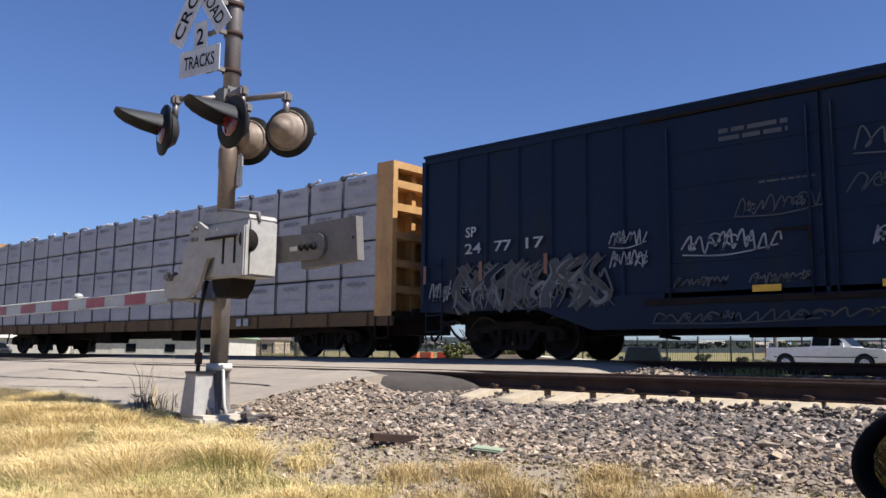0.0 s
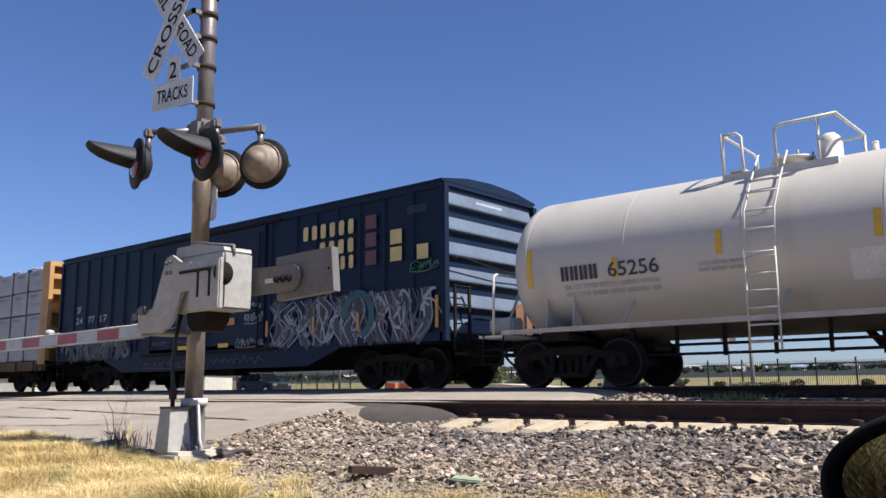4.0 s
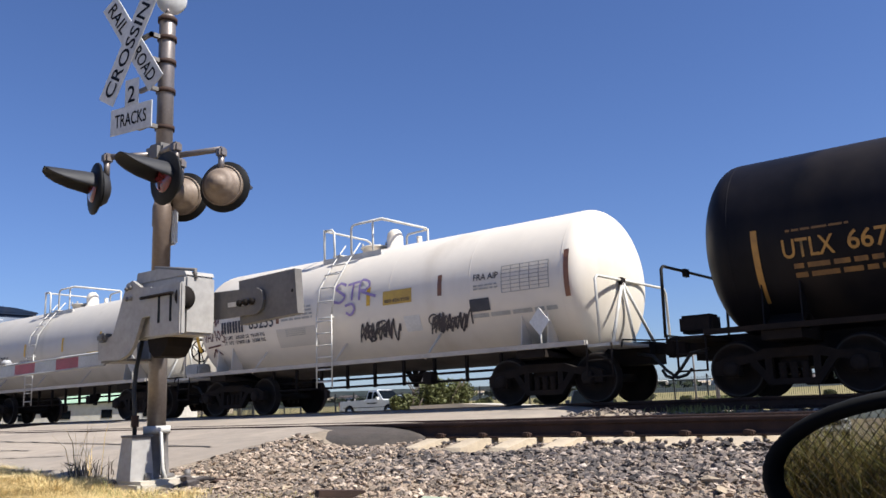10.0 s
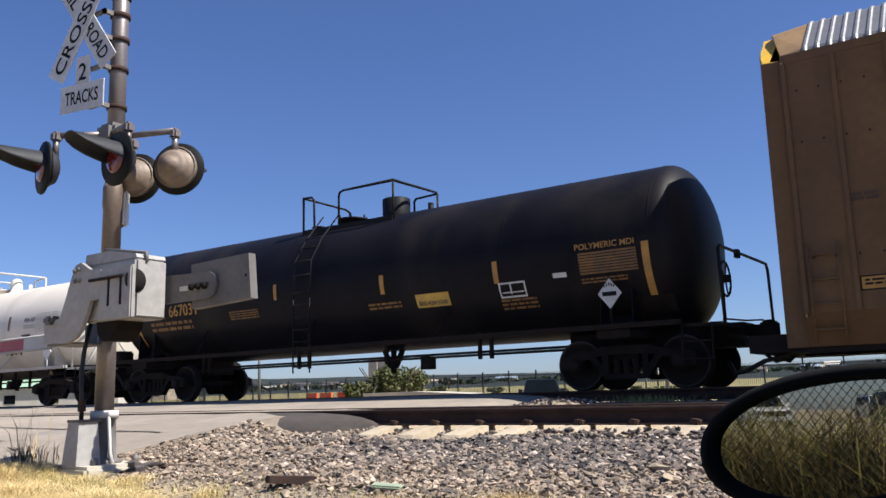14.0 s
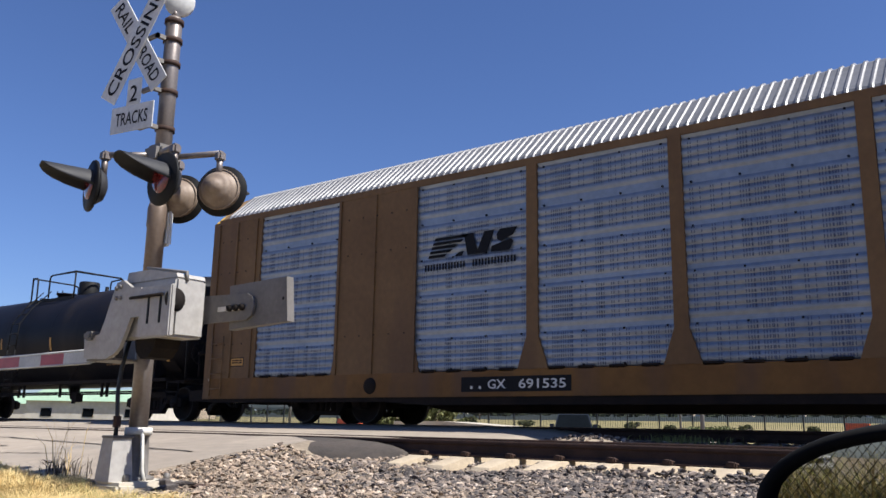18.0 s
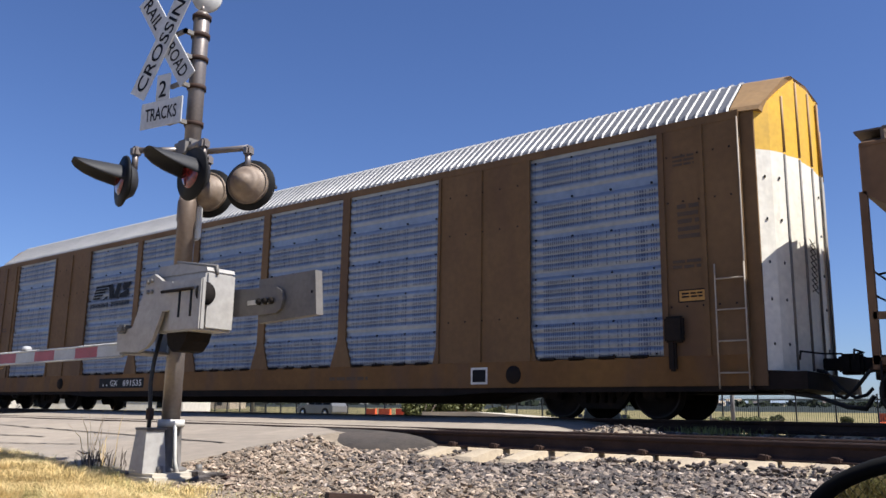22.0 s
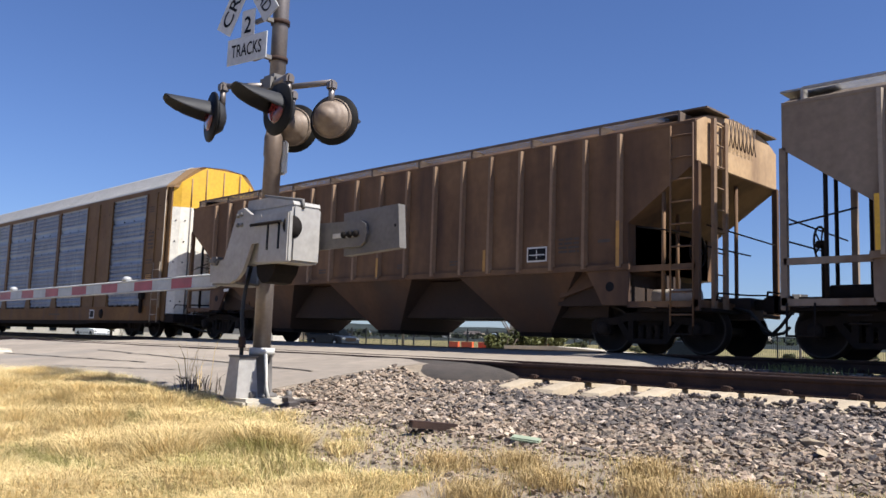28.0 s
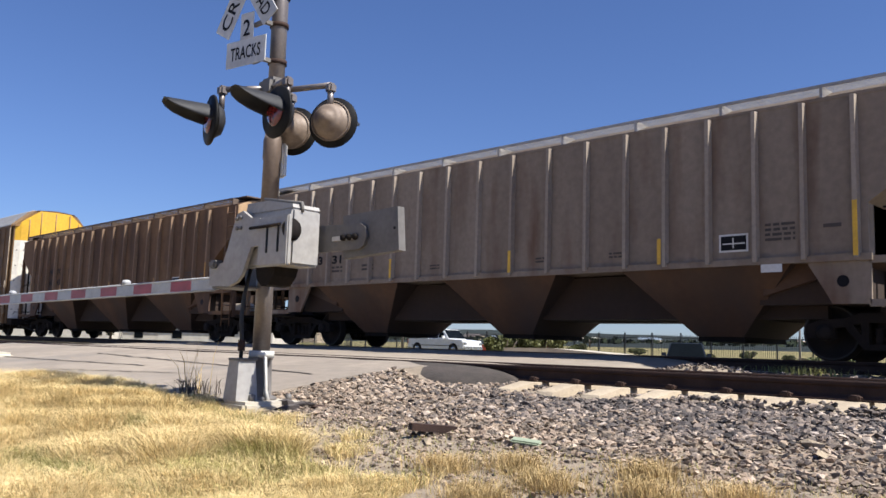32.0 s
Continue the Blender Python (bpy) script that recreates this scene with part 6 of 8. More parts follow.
    part("platform_handrail", rods(0.024, [(gap, -0.76, low), (gap, -0.76, hz - 0.10), (gap + 0.03, -0.76, hz - 0.03), (gap + 0.12, -0.76, hz), (px1, -0.76, hz), (px1 + 0.04, 0.70, hz), (px1 - 0.02, 0.76, hz - 0.02), (px1 - 0.55, 0.76, hz - 0.04), (px1 - 0.60, 0.76, hz - 0.10), (px1 - 0.60, 0.76, low)], [(px1 - (0.27 if variant else 0.0), -0.76, low), (px1 - (0.27 if variant else 0.0), -0.76, hz)], [(px1 + 0.03, 0.76, low), (px1 + 0.03, 0.76, hz)], seg=8), rail_mat, car)
    part("platform_handrail", rods(0.024, [(px0, -0.76, low), (px0, -0.76, hz), (px0 + 0.01, 0.62, hz - 0.02), (px0 + 0.03, 0.74, hz - 0.08), (px0 + 0.03, 0.76, low)], [(px0, -0.76, hz), (px0 + 0.24, -0.76, hz - 0.01), (px0 + 0.31, -0.76, hz - 0.08), (px0 + 0.33, -0.76, low)], [(px0 + 0.03, 0.76, hz - 0.3), (px0 + 0.40, 0.76, hz - 0.3), (px0 + 0.45, 0.76, low)], seg=8), rail_mat, car)
    bm = bmesh.new()
    lathe(bm, [(-0.1, 0.21), (0.02, 0.21), (0.02, 0.18), (0.26, 0.18), (0.36, 0.155), (0.43, 0.09), (0.45, 0.0)] if variant else [(-0.1, 0.30), (0.37, 0.30), (0.39, 0.28), (0.39, 0.0)], (0.03 if variant else 0.66, 0, zc + r), "z", 24)
    part("valve_bonnet", bm, dome_mat, car)
    bm = bmesh.new()
    lathe(bm, [(-0.1, 0.30), (0.08, 0.30), (0.08, 0.34), (0.12, 0.34), (0.14, 0.0)], (-0.55, 0, zc + r), "z", 24)
    hatch = part("manway", bm, colour, car)
    bm = bmesh.new()
    for k in range(6):
        a = k * math.pi / 3
        tube(bm, [(-0.55 + 0.31 * math.cos(a), 0.31 * math.sin(a), zc + r + 0.08), (-0.55 + 0.31 * math.cos(a), 0.31 * math.sin(a), zc + r + 0.19)], 0.02, 6)
    split("hatch_bolt", bm, "grey_patch" if variant else "black", hatch)
    part("relief_valve", rods(0.06, [(px1 + 0.32, 0.1, zc + r - 0.08), (px1 + 0.32, 0.1, zc + r + 0.16)], [(px1 + 0.32, 0.1, zc + r + 0.16), (px1 + 0.32, 0.1, zc + r + 0.20)]), dome_mat, car)
    if variant != 1:
        bx = -half - 0.06 if variant else half + 0.36
        brake_wheel(car, bx, -0.95, 1.62)
        part("brake_chain", rods(0.025, [(bx - 0.05, -0.95, 1.6), (bx - 0.05, -0.95, 0.95)]), "under", car)
    bm = bmesh.new()
    bevelled(bm, -half - 0.28, -half + 0.25, -1.25, -0.85, 1.0, 1.28, 0.04)
    part("brake_gear", bm, "grey_patch" if variant else "under", car)

    def strip(x, z0, z1, mat, w=0.09):
        bm = bmesh.new()
        sheet(bm, x - w / 2, x + w / 2, z0, z1, W, 1, 6)
        part("reflector_strip", bm, mat, car)

    def patch(name, x0, x1, z0, z1, mat, off=0.008):
        bm = bmesh.new()
        sheet(bm, x0, x1, z0, z1, skin(off), 1, 8)
        part(name, bm, mat, car)

    def letters(name, s, x0, x1, z0, z1, mat):
        part(name, lettering(s, x0, x1, z0, z1, skin(0.014)), mat, car)

    def blocks(n, x0, x1, z0, z1, mat):
        p = (x1 - x0) / n
        for i in range(n):
            bm = bmesh.new()
            a, b = x0 + i * p, x0 + (i + 0.8) * p
            sheet(bm, a, a + (b - a) * 0.42, z0, z1, skin(0.014), 1, 3)
            sheet(bm, a + (b - a) * 0.58, b, z0, z1, skin(0.014), 1, 3)
            part("letter_block", bm, mat, car)

    def small(x0, x1, z0, z1, rows, mat):
        bm = bmesh.new()
        bars(bm, x0, x1, z0, z1, skin(0.013), rows, rnd)
        tagged(part("stencil_bars", bm, mat, car), kind="stuff")

    def spray(n, x0, x1, z0, z1, w, mat, loops=3):
        bm = bmesh.new()
        tag(bm, x0, x1, z0, z1, skin(0.016), rnd, n, w)
        part("graffiti", bm, mat, car, "sprayed graffiti")

    def placard(x, z, mat):
        bm = bmesh.new()
        y = -1.50
        prism(bm, [(x - 0.2, z), (x, z + 0.24), (x + 0.2, z), (x, z - 0.24)], y, y + 0.02)
        part("diamond_placard", bm, mat, car)
        part("placard_holder", rods(0.018, [(x, -1.47, 0.93), (x, -1.47, z)]), "under" if not variant else mat, car)

    if variant == 1:
        for x, z0, z1 in ((-4.86, 1.75, 2.45), (-3.15, 1.80, 2.14), (-1.35, 2.0, 2.38), (0.9, 2.0, 2.40), (2.93, 2.0, 2.42), (4.42, 2.0, 2.45), (5.02, 1.62, 2.5)):
            strip(x, z0, z1, "yellow_strip", 0.10)
        blocks(4, -4.20, -3.45, 1.82, 2.07, "dark_text")
        letters("car_number", "65256", -3.28, -2.36, 1.82, 2.07, "dark_text")
        small(-4.15, -2.35, 1.50, 1.74, 2, "grey_patch")
        small(-1.7, -0.95, 1.72, 1.90, 2, "grey_patch")
        small(1.15, 2.3, 1.72, 1.88, 2, "grey_patch")
        patch("repaint_patch", 0.5, 0.95, 1.45, 1.88, "white_patch")
        patch("repaint_patch", 3.1, 3.4, 1.62, 2.02, "white_patch")
        patch("placard", 2.2, 3.15, 1.66, 1.90, "placard")
        small(2.25, 3.1, 1.70, 1.86, 2, "dark_text")
        patch("data_panel", 4.48, 4.95, 2.04, 2.46, "dark_text", 0.012)
        for i in range(6):
            small(4.5, 4.93, 2.06 + i * 0.065, 2.10 + i * 0.065, 1, "pale_letter")
        patch("stencil_panel", 4.1, 4.42, 1.60, 1.90, "dark_text", 0.012)
        spray(3, 3.0, 4.1, 1.98, 2.30, 0.028, "graffiti_dark")
        placard(4.75, 1.42, "grey_patch")
    elif variant == 2:
        strip(-5.25, 1.55, 2.35, "yellow_strip", 0.11)
        for x, z0, z1, m in ((-2.32, 1.98, 2.36, "brown_strip"), (0.45, 2.1, 2.48, "yellow_strip"), (2.3, 2.1, 2.50, "brown_strip"), (5.05, 1.8, 2.62, "brown_strip")):
            strip(x, z0, z1, m, 0.10)
        blocks(4, -4.30, -3.47, 1.90, 2.17, "dark_text")
        letters("car_number", "65255", -3.30, -2.46, 1.93, 2.20, "dark_text")
        for z, words_ in ((1.755, ("LD LMT", "205200 LB", "93100 KG")), (1.64, ("LT WT", "57800 LB", "26200 KG"))):
            for word, x0, x1 in zip(words_, (-4.27, -3.84, -3.27), (-3.92, -3.35, -2.80)):
                letters("load_stencil", word, x0, x1, z, z + 0.08, "dark_text")
        small(-2.2, -1.2, 1.98, 2.3, 4, "grey_patch")
        patch("repaint_patch", -2.4, -1.15, 1.45, 1.85, "tank_grey")
        small(-2.1, -1.45, 1.66, 1.82, 4, "grey_patch")
        patch("repaint_patch", 1.35, 1.75, 1.5, 1.8, "white_patch")
        patch("placard", 0.85, 1.60, 2.06, 2.34, "placard")
        letters("placard_number", "800-424-9300", 0.90, 1.55, 2.10, 2.17, "dark_text")
        letters("notice", "FRA AIP", 3.1, 3.65, 2.28, 2.40, "dark_text")
        small(3.1, 3.65, 2.08, 2.2, 2, "grey_patch")
        bm = bmesh.new()
        for x in np.linspace(3.72, 4.7, 6):
            sheet(bm, x - 0.008, x + 0.008, 2.0, 2.48, skin(0.012), 1, 4)
        for z in np.linspace(2.0, 2.48, 8):
            sheet(bm, 3.72, 4.7, z - 0.006, z + 0.006, skin(0.0125))
        split("data_table", bm, "grey_patch", car)
        patch("stencil_panel", 2.98, 3.42, 1.72, 1.95, "dark_text", 0.012)
        small(3.0, 4.8, 1.55, 1.68, 1, "grey_patch")
        # sprayed writing by hand: two illegible lines, a word and an arrow under a bar
        spray(5, -4.98, -4.44, 2.36, 2.60, 0.030, "graffiti_maroon")
        spray(5, -4.97, -4.44, 2.09, 2.31, 0.030, "graffiti_maroon")
        bm, z0, z1 = bmesh.new(), 1.76, 2.02
        for pts in ([(-5.0, z1), (-4.94, z0), (-4.87, z1)], [(-4.87, z0), (-4.80, z1), (-4.73, z0)], [(-4.84, 1.85), (-4.75, 1.85)], [(-4.69, z0), (-4.67, z1), (-4.61, 1.84), (-4.55, z1), (-4.53, z0)], [(-4.44, z1 - 0.02), (-4.49, 1.86), (-4.42, z0 + 0.02), (-4.36, 1.88), (-4.44, z1 - 0.02)], [(-4.22, z1 - 0.06), (-4.30, z1 - 0.04), (-4.32, 1.90), (-4.22, 1.84), (-4.24, 1.72), (-4.34, 1.74)]):
            stroke(bm, pts, 0.030, skin(0.017))
        part("graffiti", bm, "graffiti_maroon", car, "sprayed word VAMOS")
        bm = bmesh.new()
        for pts in ([(-4.92, 1.62), (-4.42, 1.66)], [(-4.66, 1.58), (-4.64, 1.24)], [(-4.84, 1.40), (-4.66, 1.58), (-4.46, 1.44)]):
            stroke(bm, pts, 0.036, skin(0.017))
        part("graffiti", bm, "graffiti_maroon", car, "sprayed arrow under a bar")
        bm = bmesh.new()
        for pts in ([(-0.22, 2.60), (-0.40, 2.66), (-0.52, 2.56), (-0.36, 2.46), (-0.22, 2.36), (-0.34, 2.24), (-0.54, 2.28)], [(-0.16, 2.60), (0.16, 2.64)], [(0.0, 2.62), (-0.01, 2.26)], [(0.20, 2.24), (0.20, 2.64), (0.40, 2.62), (0.46, 2.52), (0.36, 2.44), (0.22, 2.44), (0.40, 2.36), (0.66, 2.28)], [(-0.2, 2.16), (0.0, 2.18), (0.06, 2.06), (-0.06, 1.96), (-0.18, 2.02)]):
            stroke(bm, smoothed(pts), 0.055, skin(0.016))
        part("graffiti", bm, "graffiti_purple", car, "purple sprayed letters STR")
        for x0, x1, z0, z1 in ((0.04, 1.15, 1.34, 1.80), (1.92, 2.92, 1.36, 1.80)):
            spray(8, x0, x1, z0, z1, 0.034, "graffiti_dark")
            spray(6, x0 + 0.08, x1 - 0.15, z0 + 0.08, z1 - 0.06, 0.028, "graffiti_dark")
        placard(4.55, 1.40, "white_patch")
    else:
        for x, z0, z1, w in ((-6.3, 1.35, 2.4, 0.09), (-3.95, 2.05, 2.35, 0.09), (-1.52, 2.05, 2.38, 0.09), (1.36, 1.92, 2.28, 0.10), (3.9, 1.88, 2.26, 0.10), (6.65, 1.45, 2.28, 0.12)):
            strip(x, z0, z1, "orange_text", w)
        letters("reporting_mark", "UTLX", -5.92, -5.22, 1.93, 2.20, "orange_text")
        letters("car_number", "667031", -5.05, -4.08, 1.95, 2.22, "orange_text")
        small(-5.85, -5.0, 2.28, 2.34, 1, "faded_orange")
        small(-5.8, -4.3, 1.60, 1.85, 2, "faded_orange")
        small(-3.0, -2.1, 1.72, 1.92, 4, "faded_orange")
        small(0.95, 1.75, 1.62, 1.76, 2, "faded_orange")
        patch("placard", 2.1, 2.85, 1.60, 1.84, "placard")
        letters("placard_number", "800-424-9300", 2.15, 2.80, 1.63, 1.71, "dark_text")
        bm = bmesh.new()
        W3 = skin(0.013)
        for x0, x1, z0, z1 in ((3.92, 3.95, 1.62, 1.88), (4.42, 4.45, 1.62, 1.88), (3.92, 4.45, 1.85, 1.88), (3.92, 4.45, 1.62, 1.65), (4.14, 4.17, 1.68, 1.85), (3.98, 4.40, 1.70, 1.72)):
            sheet(bm, x0, x1, z0, z1, W3, 1, 2)
        part("stencil_frame", bm, "white_patch", car)
        small(3.9, 4.6, 1.40, 1.60, 3, "faded_orange")
        patch("stencil_panel", 5.0, 5.25, 1.86, 1.94, "white_patch", 0.012)
        letters("contents", "POLYMERIC MDI", 5.45, 6.48, 2.26, 2.36, "orange_text")
        bm = bmesh.new()
        for i in range(8):
            z = 1.86 + i * 0.045
            sheet(bm, 5.5, 6.5, z, z + 0.034, W3)
        split("data_table", bm, "faded_orange", car)
        for i in range(7):
            small(5.75, 6.48, 1.875 + i * 0.045, 1.895 + i * 0.045, 1, "dark_text")
        small(5.5, 6.3, 1.70, 1.80, 2, "faded_orange")
        patch("grime_panel", 6.3, 6.95, 1.2, 1.45, "under", 0.02)
        placard(6.05, 1.50, "white_patch")
        bm = bmesh.new()
        for k in range(5):
            stroke(bm, [(5.97 + 0.04 * k, 1.60 + 0.012 * (2 - abs(k - 2))), (5.97 + 0.04 * k, 1.68 - 0.02 * abs(k - 2))], 0.022, flat(-1.506))
        sheet(bm, 5.93, 6.17, 1.46, 1.53, flat(-1.506))
        part("placard_print", bm, "ink", car)
    return car


# -- covered autorack --
def autorack():
    car = rail_car("autorack_car", "brown covered autorack car with galvanised side panels and corrugated roof", "railroad car", -6.5)
    trucks(car, -9.5, 9.5)
    couplers(car, -13.15, 13.15)
    A, L, Y = -12.72, 12.22, -1.60
    part("inner_wall", boxes((A + 0.05, L, Y + 0.10, 1.5, 0.9, 4.60)), "rack_dark", car)
    part("deck_sill", boxes((A, L, Y, Y + 0.08, 0.50, 0.95), (A, L, Y + 0.08, 1.52, 0.62, 0.95)), "rack_sill", car, "yellow-brown deck sill")
    bm = bmesh.new()
    prism(bm, [(A - 0.3, 0.42), (A - 0.3, 0.615), (L + 0.3, 0.615), (L + 0.3, 0.42), (7.6, 0.42), (6.7, 0.25), (-6.7, 0.25), (-7.6, 0.42)], -0.4, 0.4)
    part("center_sill", bm, "under", car)
    bm = bmesh.new()
    prism(bm, [(A, 0.42), (A, 0.52), (L, 0.52), (L, 0.42), (7.5, 0.42), (6.5, 0.36), (-6.5, 0.36), (-7.5, 0.42)], Y + 0.03, Y + 0.16)
    part("lower_flange", bm, "under", car)
    part("top_chord", boxes((A, L, Y - 0.012, Y + 0.09, 4.53, 4.66)), "rack_brown", car)
    # roof with cross corrugations
    sec = [(-1.60, 4.64), (-1.56, 4.72), (-0.92, 5.32), (-0.75, 5.40), (0, 5.46), (0.75, 5.40), (0.92, 5.32), (1.56, 4.72), (1.60, 4.64)]
    bm, rows, pitch = bmesh.new(), [], 0.165
    for i in range(int((L - A - 0.30) / pitch)):
        x = A + 0.30 + i * pitch
        for d, up in ((0.0, 0.0), (0.02, 0.026), (0.05, 0.026), (0.07, 0.0)):
            rows.append([bm.verts.new((x + d, y * (1 + up * 0.2) if abs(y) > 1 else y, z + up)) for y, z in sec])
    for a, b in zip(rows, rows[1:]):
        for j in range(len(sec) - 1):
            bm.faces.new((a[j], b[j], b[j + 1], a[j + 1]))
    part("roof", bm, "rack_roof", car, "bright corrugated galvanised roof")
    # sloping cap from the last corrugation down to the end doors
    for x0, x1, m in ((A + 0.31, A - 0.28, "rack_cap"), (L - 0.13, L + 0.58, "rack_cap")):
        bm = bmesh.new()
        low = [(y * (0.97 if abs(y) > 1 else 1), z - (0.02 if abs(y) > 1 else 0.05)) for y, z in sec]
        a, b = [bm.verts.new((x0, y, z)) for y, z in sec], [bm.verts.new((x1 - math.copysign(0.30 * max(0, abs(y) - 0.7) / 0.9, x1), y, z)) for y, z in low]
        for k in range(len(sec)):
            n = (k + 1) % len(sec)
            bm.faces.new((a[k], b[k], b[n], a[n]))
        bm.faces.new(a[::-1])
        bm.faces.new(b)
        part("roof_end_cap", bm, m, car, "tan roof end cap")
    # side panels between posts
    panels = [(-11.2, -8.75), (-6.73, -4.26), (-4.04, -1.65), (-1.43, 1.07), (1.30, 3.70), (3.92, 6.40), (8.44, 10.89)]
    flats = (1.55, 2.35, 3.05, 3.75)
    rnd = random.Random(5)
    for x0, x1 in panels:
        zs, z = [], 0.97
        while z < 4.52:
            near = any(abs(z - f) < 0.07 for f in flats)
            zs += [(z, 0.0), (z + 0.05, 0.0)] if near else [(z, 0.0), (z + 0.022, -0.010), (z + 0.044, -0.022), (z + 0.075, -0.027), (z + 0.106, -0.022), (z + 0.128, -0.010)]
            z += 0.07 if near else 0.150
        zs.append((4.53, 0.0))
        bm = bmesh.new()
        cols = [[bm.verts.new((x, Y + 0.045 + d, zz)) for zz, d in zs] for x in (x0, x1)]
        for j in range(len(zs) - 1):
            bm.faces.new((cols[0][j], cols[1][j], cols[1][j + 1], cols[0][j + 1]))
        p = part("side_panel", bm, "rack_panel", car, "corrugated galvanised side panel")
        # Holes are flat sheets before the panel, dark blue for the shade inside.
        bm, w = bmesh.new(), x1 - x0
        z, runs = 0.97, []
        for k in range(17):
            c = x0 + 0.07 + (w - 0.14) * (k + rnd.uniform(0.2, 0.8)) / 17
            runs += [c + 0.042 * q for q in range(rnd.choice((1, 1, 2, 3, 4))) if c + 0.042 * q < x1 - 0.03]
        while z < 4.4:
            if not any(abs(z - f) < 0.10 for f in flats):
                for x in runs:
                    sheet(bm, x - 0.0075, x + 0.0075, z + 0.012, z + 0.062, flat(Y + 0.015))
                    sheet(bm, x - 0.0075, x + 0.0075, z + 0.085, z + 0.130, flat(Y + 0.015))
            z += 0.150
        tagged(part("panel_holes", bm, "rack_dark", p), kind="stuff")
        bm = bmesh.new()
        for z in (1.0, 1.55, 2.35, 3.05, 3.75, 4.45):
            for k in range(4):
                x = x0 + w * (0.05 + 0.30 * k)
                box(bm, x - 0.014, x + 0.014, Y + 0.012, Y + 0.045, z - 0.014, z + 0.014)
        tagged(part("panel_bolts", bm, "ink", p), kind="stuff")
        split("panel_foot", boxes(*[(x0 + w * (0.08 + 0.23 * k), x0 + w * (0.2 + 0.23 * k), Y + 0.0, Y + 0.05, 0.93, 0.985) for k in range(4)]), "under", p)
    for x in (-4.15, -1.54, 1.185, 3.81):
        bm = bmesh.new()
        prism(bm, [(x - 0.30, 0.95), (x - 0.115, 1.50), (x - 0.105, 4.53), (x + 0.105, 4.53), (x + 0.115, 1.50), (x + 0.30, 0.95)], Y - 0.012, Y + 0.04)
        part("side_post", bm, "rack_brown", car)
    for x0, x1, fl in ((A, -11.2, 0), (-8.75, -6.73, 1), (6.40, 8.44, 1), (10.89, L, 0)):
        bm = bmesh.new()
        if fl:
            prism(bm, [(x0 - 0.13, 0.95), (x0, 1.5), (x0, 4.53), (x1, 4.53), (x1, 1.5), (x1 + 0.13, 0.95)], Y - 0.004, Y + 0.04)
        else:
            box(bm, x0, x1, Y - 0.004, Y + 0.04, 0.95, 4.53)
        w = part("side_wall", bm, "rack_brown", car)
        for f in ((0.0, 0.48, 1.0) if fl else (0.02, 0.45, 0.89) if x0 < 0 else (0.06, 0.55)):
            x = x0 + (x1 - x0) * f
            part("wall_rib", boxes((x - 0.03, x + 0.03, Y - 0.035, Y - 0.004, 0.95, 4.53)), "rack_brown", w)
        bm = bmesh.new()
        for z in (1.7, 3.35, 4.1):
            for k in range(5):
                x = x0 + (x1 - x0) * (0.12 + 0.19 * k)
                box(bm, x - 0.012, x + 0.012, Y - 0.016, Y - 0.003, z - 0.012, z + 0.012)
        tagged(part("wall_bolts", bm, "ink", w), kind="stuff")
    W = flat(Y - 0.017)
    # the owner's mark: slanted bars and blocks
    X0, X1, Z0, Z1 = -6.45, -4.45, 3.0, 3.47
    P = flat(Y + 0.001)
    for i in range(5):
        z = Z0 + 0.07 + i * 0.080
        bm = bmesh.new()
        a, b = X0 + 0.02 + 0.035 * i, X0 + 0.40 + 0.125 * i
        v = [bm.verts.new((x, P(x, zz), zz)) for x, zz in ((a, z), (b, z), (b + 0.07, z + 0.055), (a + 0.025, z + 0.055))]
        bm.faces.new(v)
        part("emblem_bar", bm, "ink", car)
    for shape in ([(0.62, 0.05), (0.80, 0.05), (0.86, 0.13), (0.74, 0.13)], [(0.93, 0.05), (1.17, 0.05), (1.06, 0.45), (0.78, 0.45), (0.86, 0.38)], [(1.12, 0.05), (1.36, 0.05), (1.52, 0.45), (1.30, 0.45)], [(1.44, 0.05), (1.84, 0.05), (1.92, 0.20), (1.86, 0.25), (1.46, 0.16)], [(1.58, 0.27), (1.66, 0.22), (1.92, 0.32), (2.00, 0.45), (1.64, 0.45), (1.56, 0.36)]):
        bm = bmesh.new()
        bm.faces.new([bm.verts.new((X0 + x, P(X0 + x, Z0 + z), Z0 + z)) for x, z in shape])
        part("emblem_shape", bm, "ink", car)
    bm = bmesh.new()
    for i in range(15):
        x = X0 - 0.05 + i * 0.137
        if i != 7:
            box(bm, x, x + 0.035, Y - 0.001, Y + 0.001, Z0 - 0.17, Z0 - 0.05)
            box(bm, x + 0.065, x + 0.10, Y - 0.001, Y + 0.001, Z0 - 0.17, Z0 - 0.05)
    tagged(part("emblem_blocks", bm, "ink", car), kind="stuff")
    bm = bmesh.new()
    sheet(bm, -5.62, -3.42, 0.58, 0.84, flat(Y - 0.006))
    part("number_board", bm, "ink", car)
    part("reporting_mark", lettering("GX", -5.05, -4.68, 0.63, 0.79, flat(Y - 0.010)), "white_patch", car)
    for x in (-5.42, -5.24):
        bm = bmesh.new()
        sheet(bm, x, x + 0.05, 0.63, 0.68, flat(Y - 0.010))
        part("worn_letter", bm, "white_patch", car)
    part("car_number", lettering("691535", -4.42, -3.52, 0.63, 0.79, flat(Y - 0.010)), "white_patch", car)
    bm = bmesh.new()
    sheet(bm, 7.18, 7.55, 0.56, 0.86, flat(Y - 0.006))
    part("stencil_panel", bm, "white_patch", car)
    bm = bmesh.new()
    sheet(bm, 7.22, 7.51, 0.60, 0.82, flat(Y - 0.010))
    part("stencil_panel", bm, "ink", car)
    bm = bmesh.new()
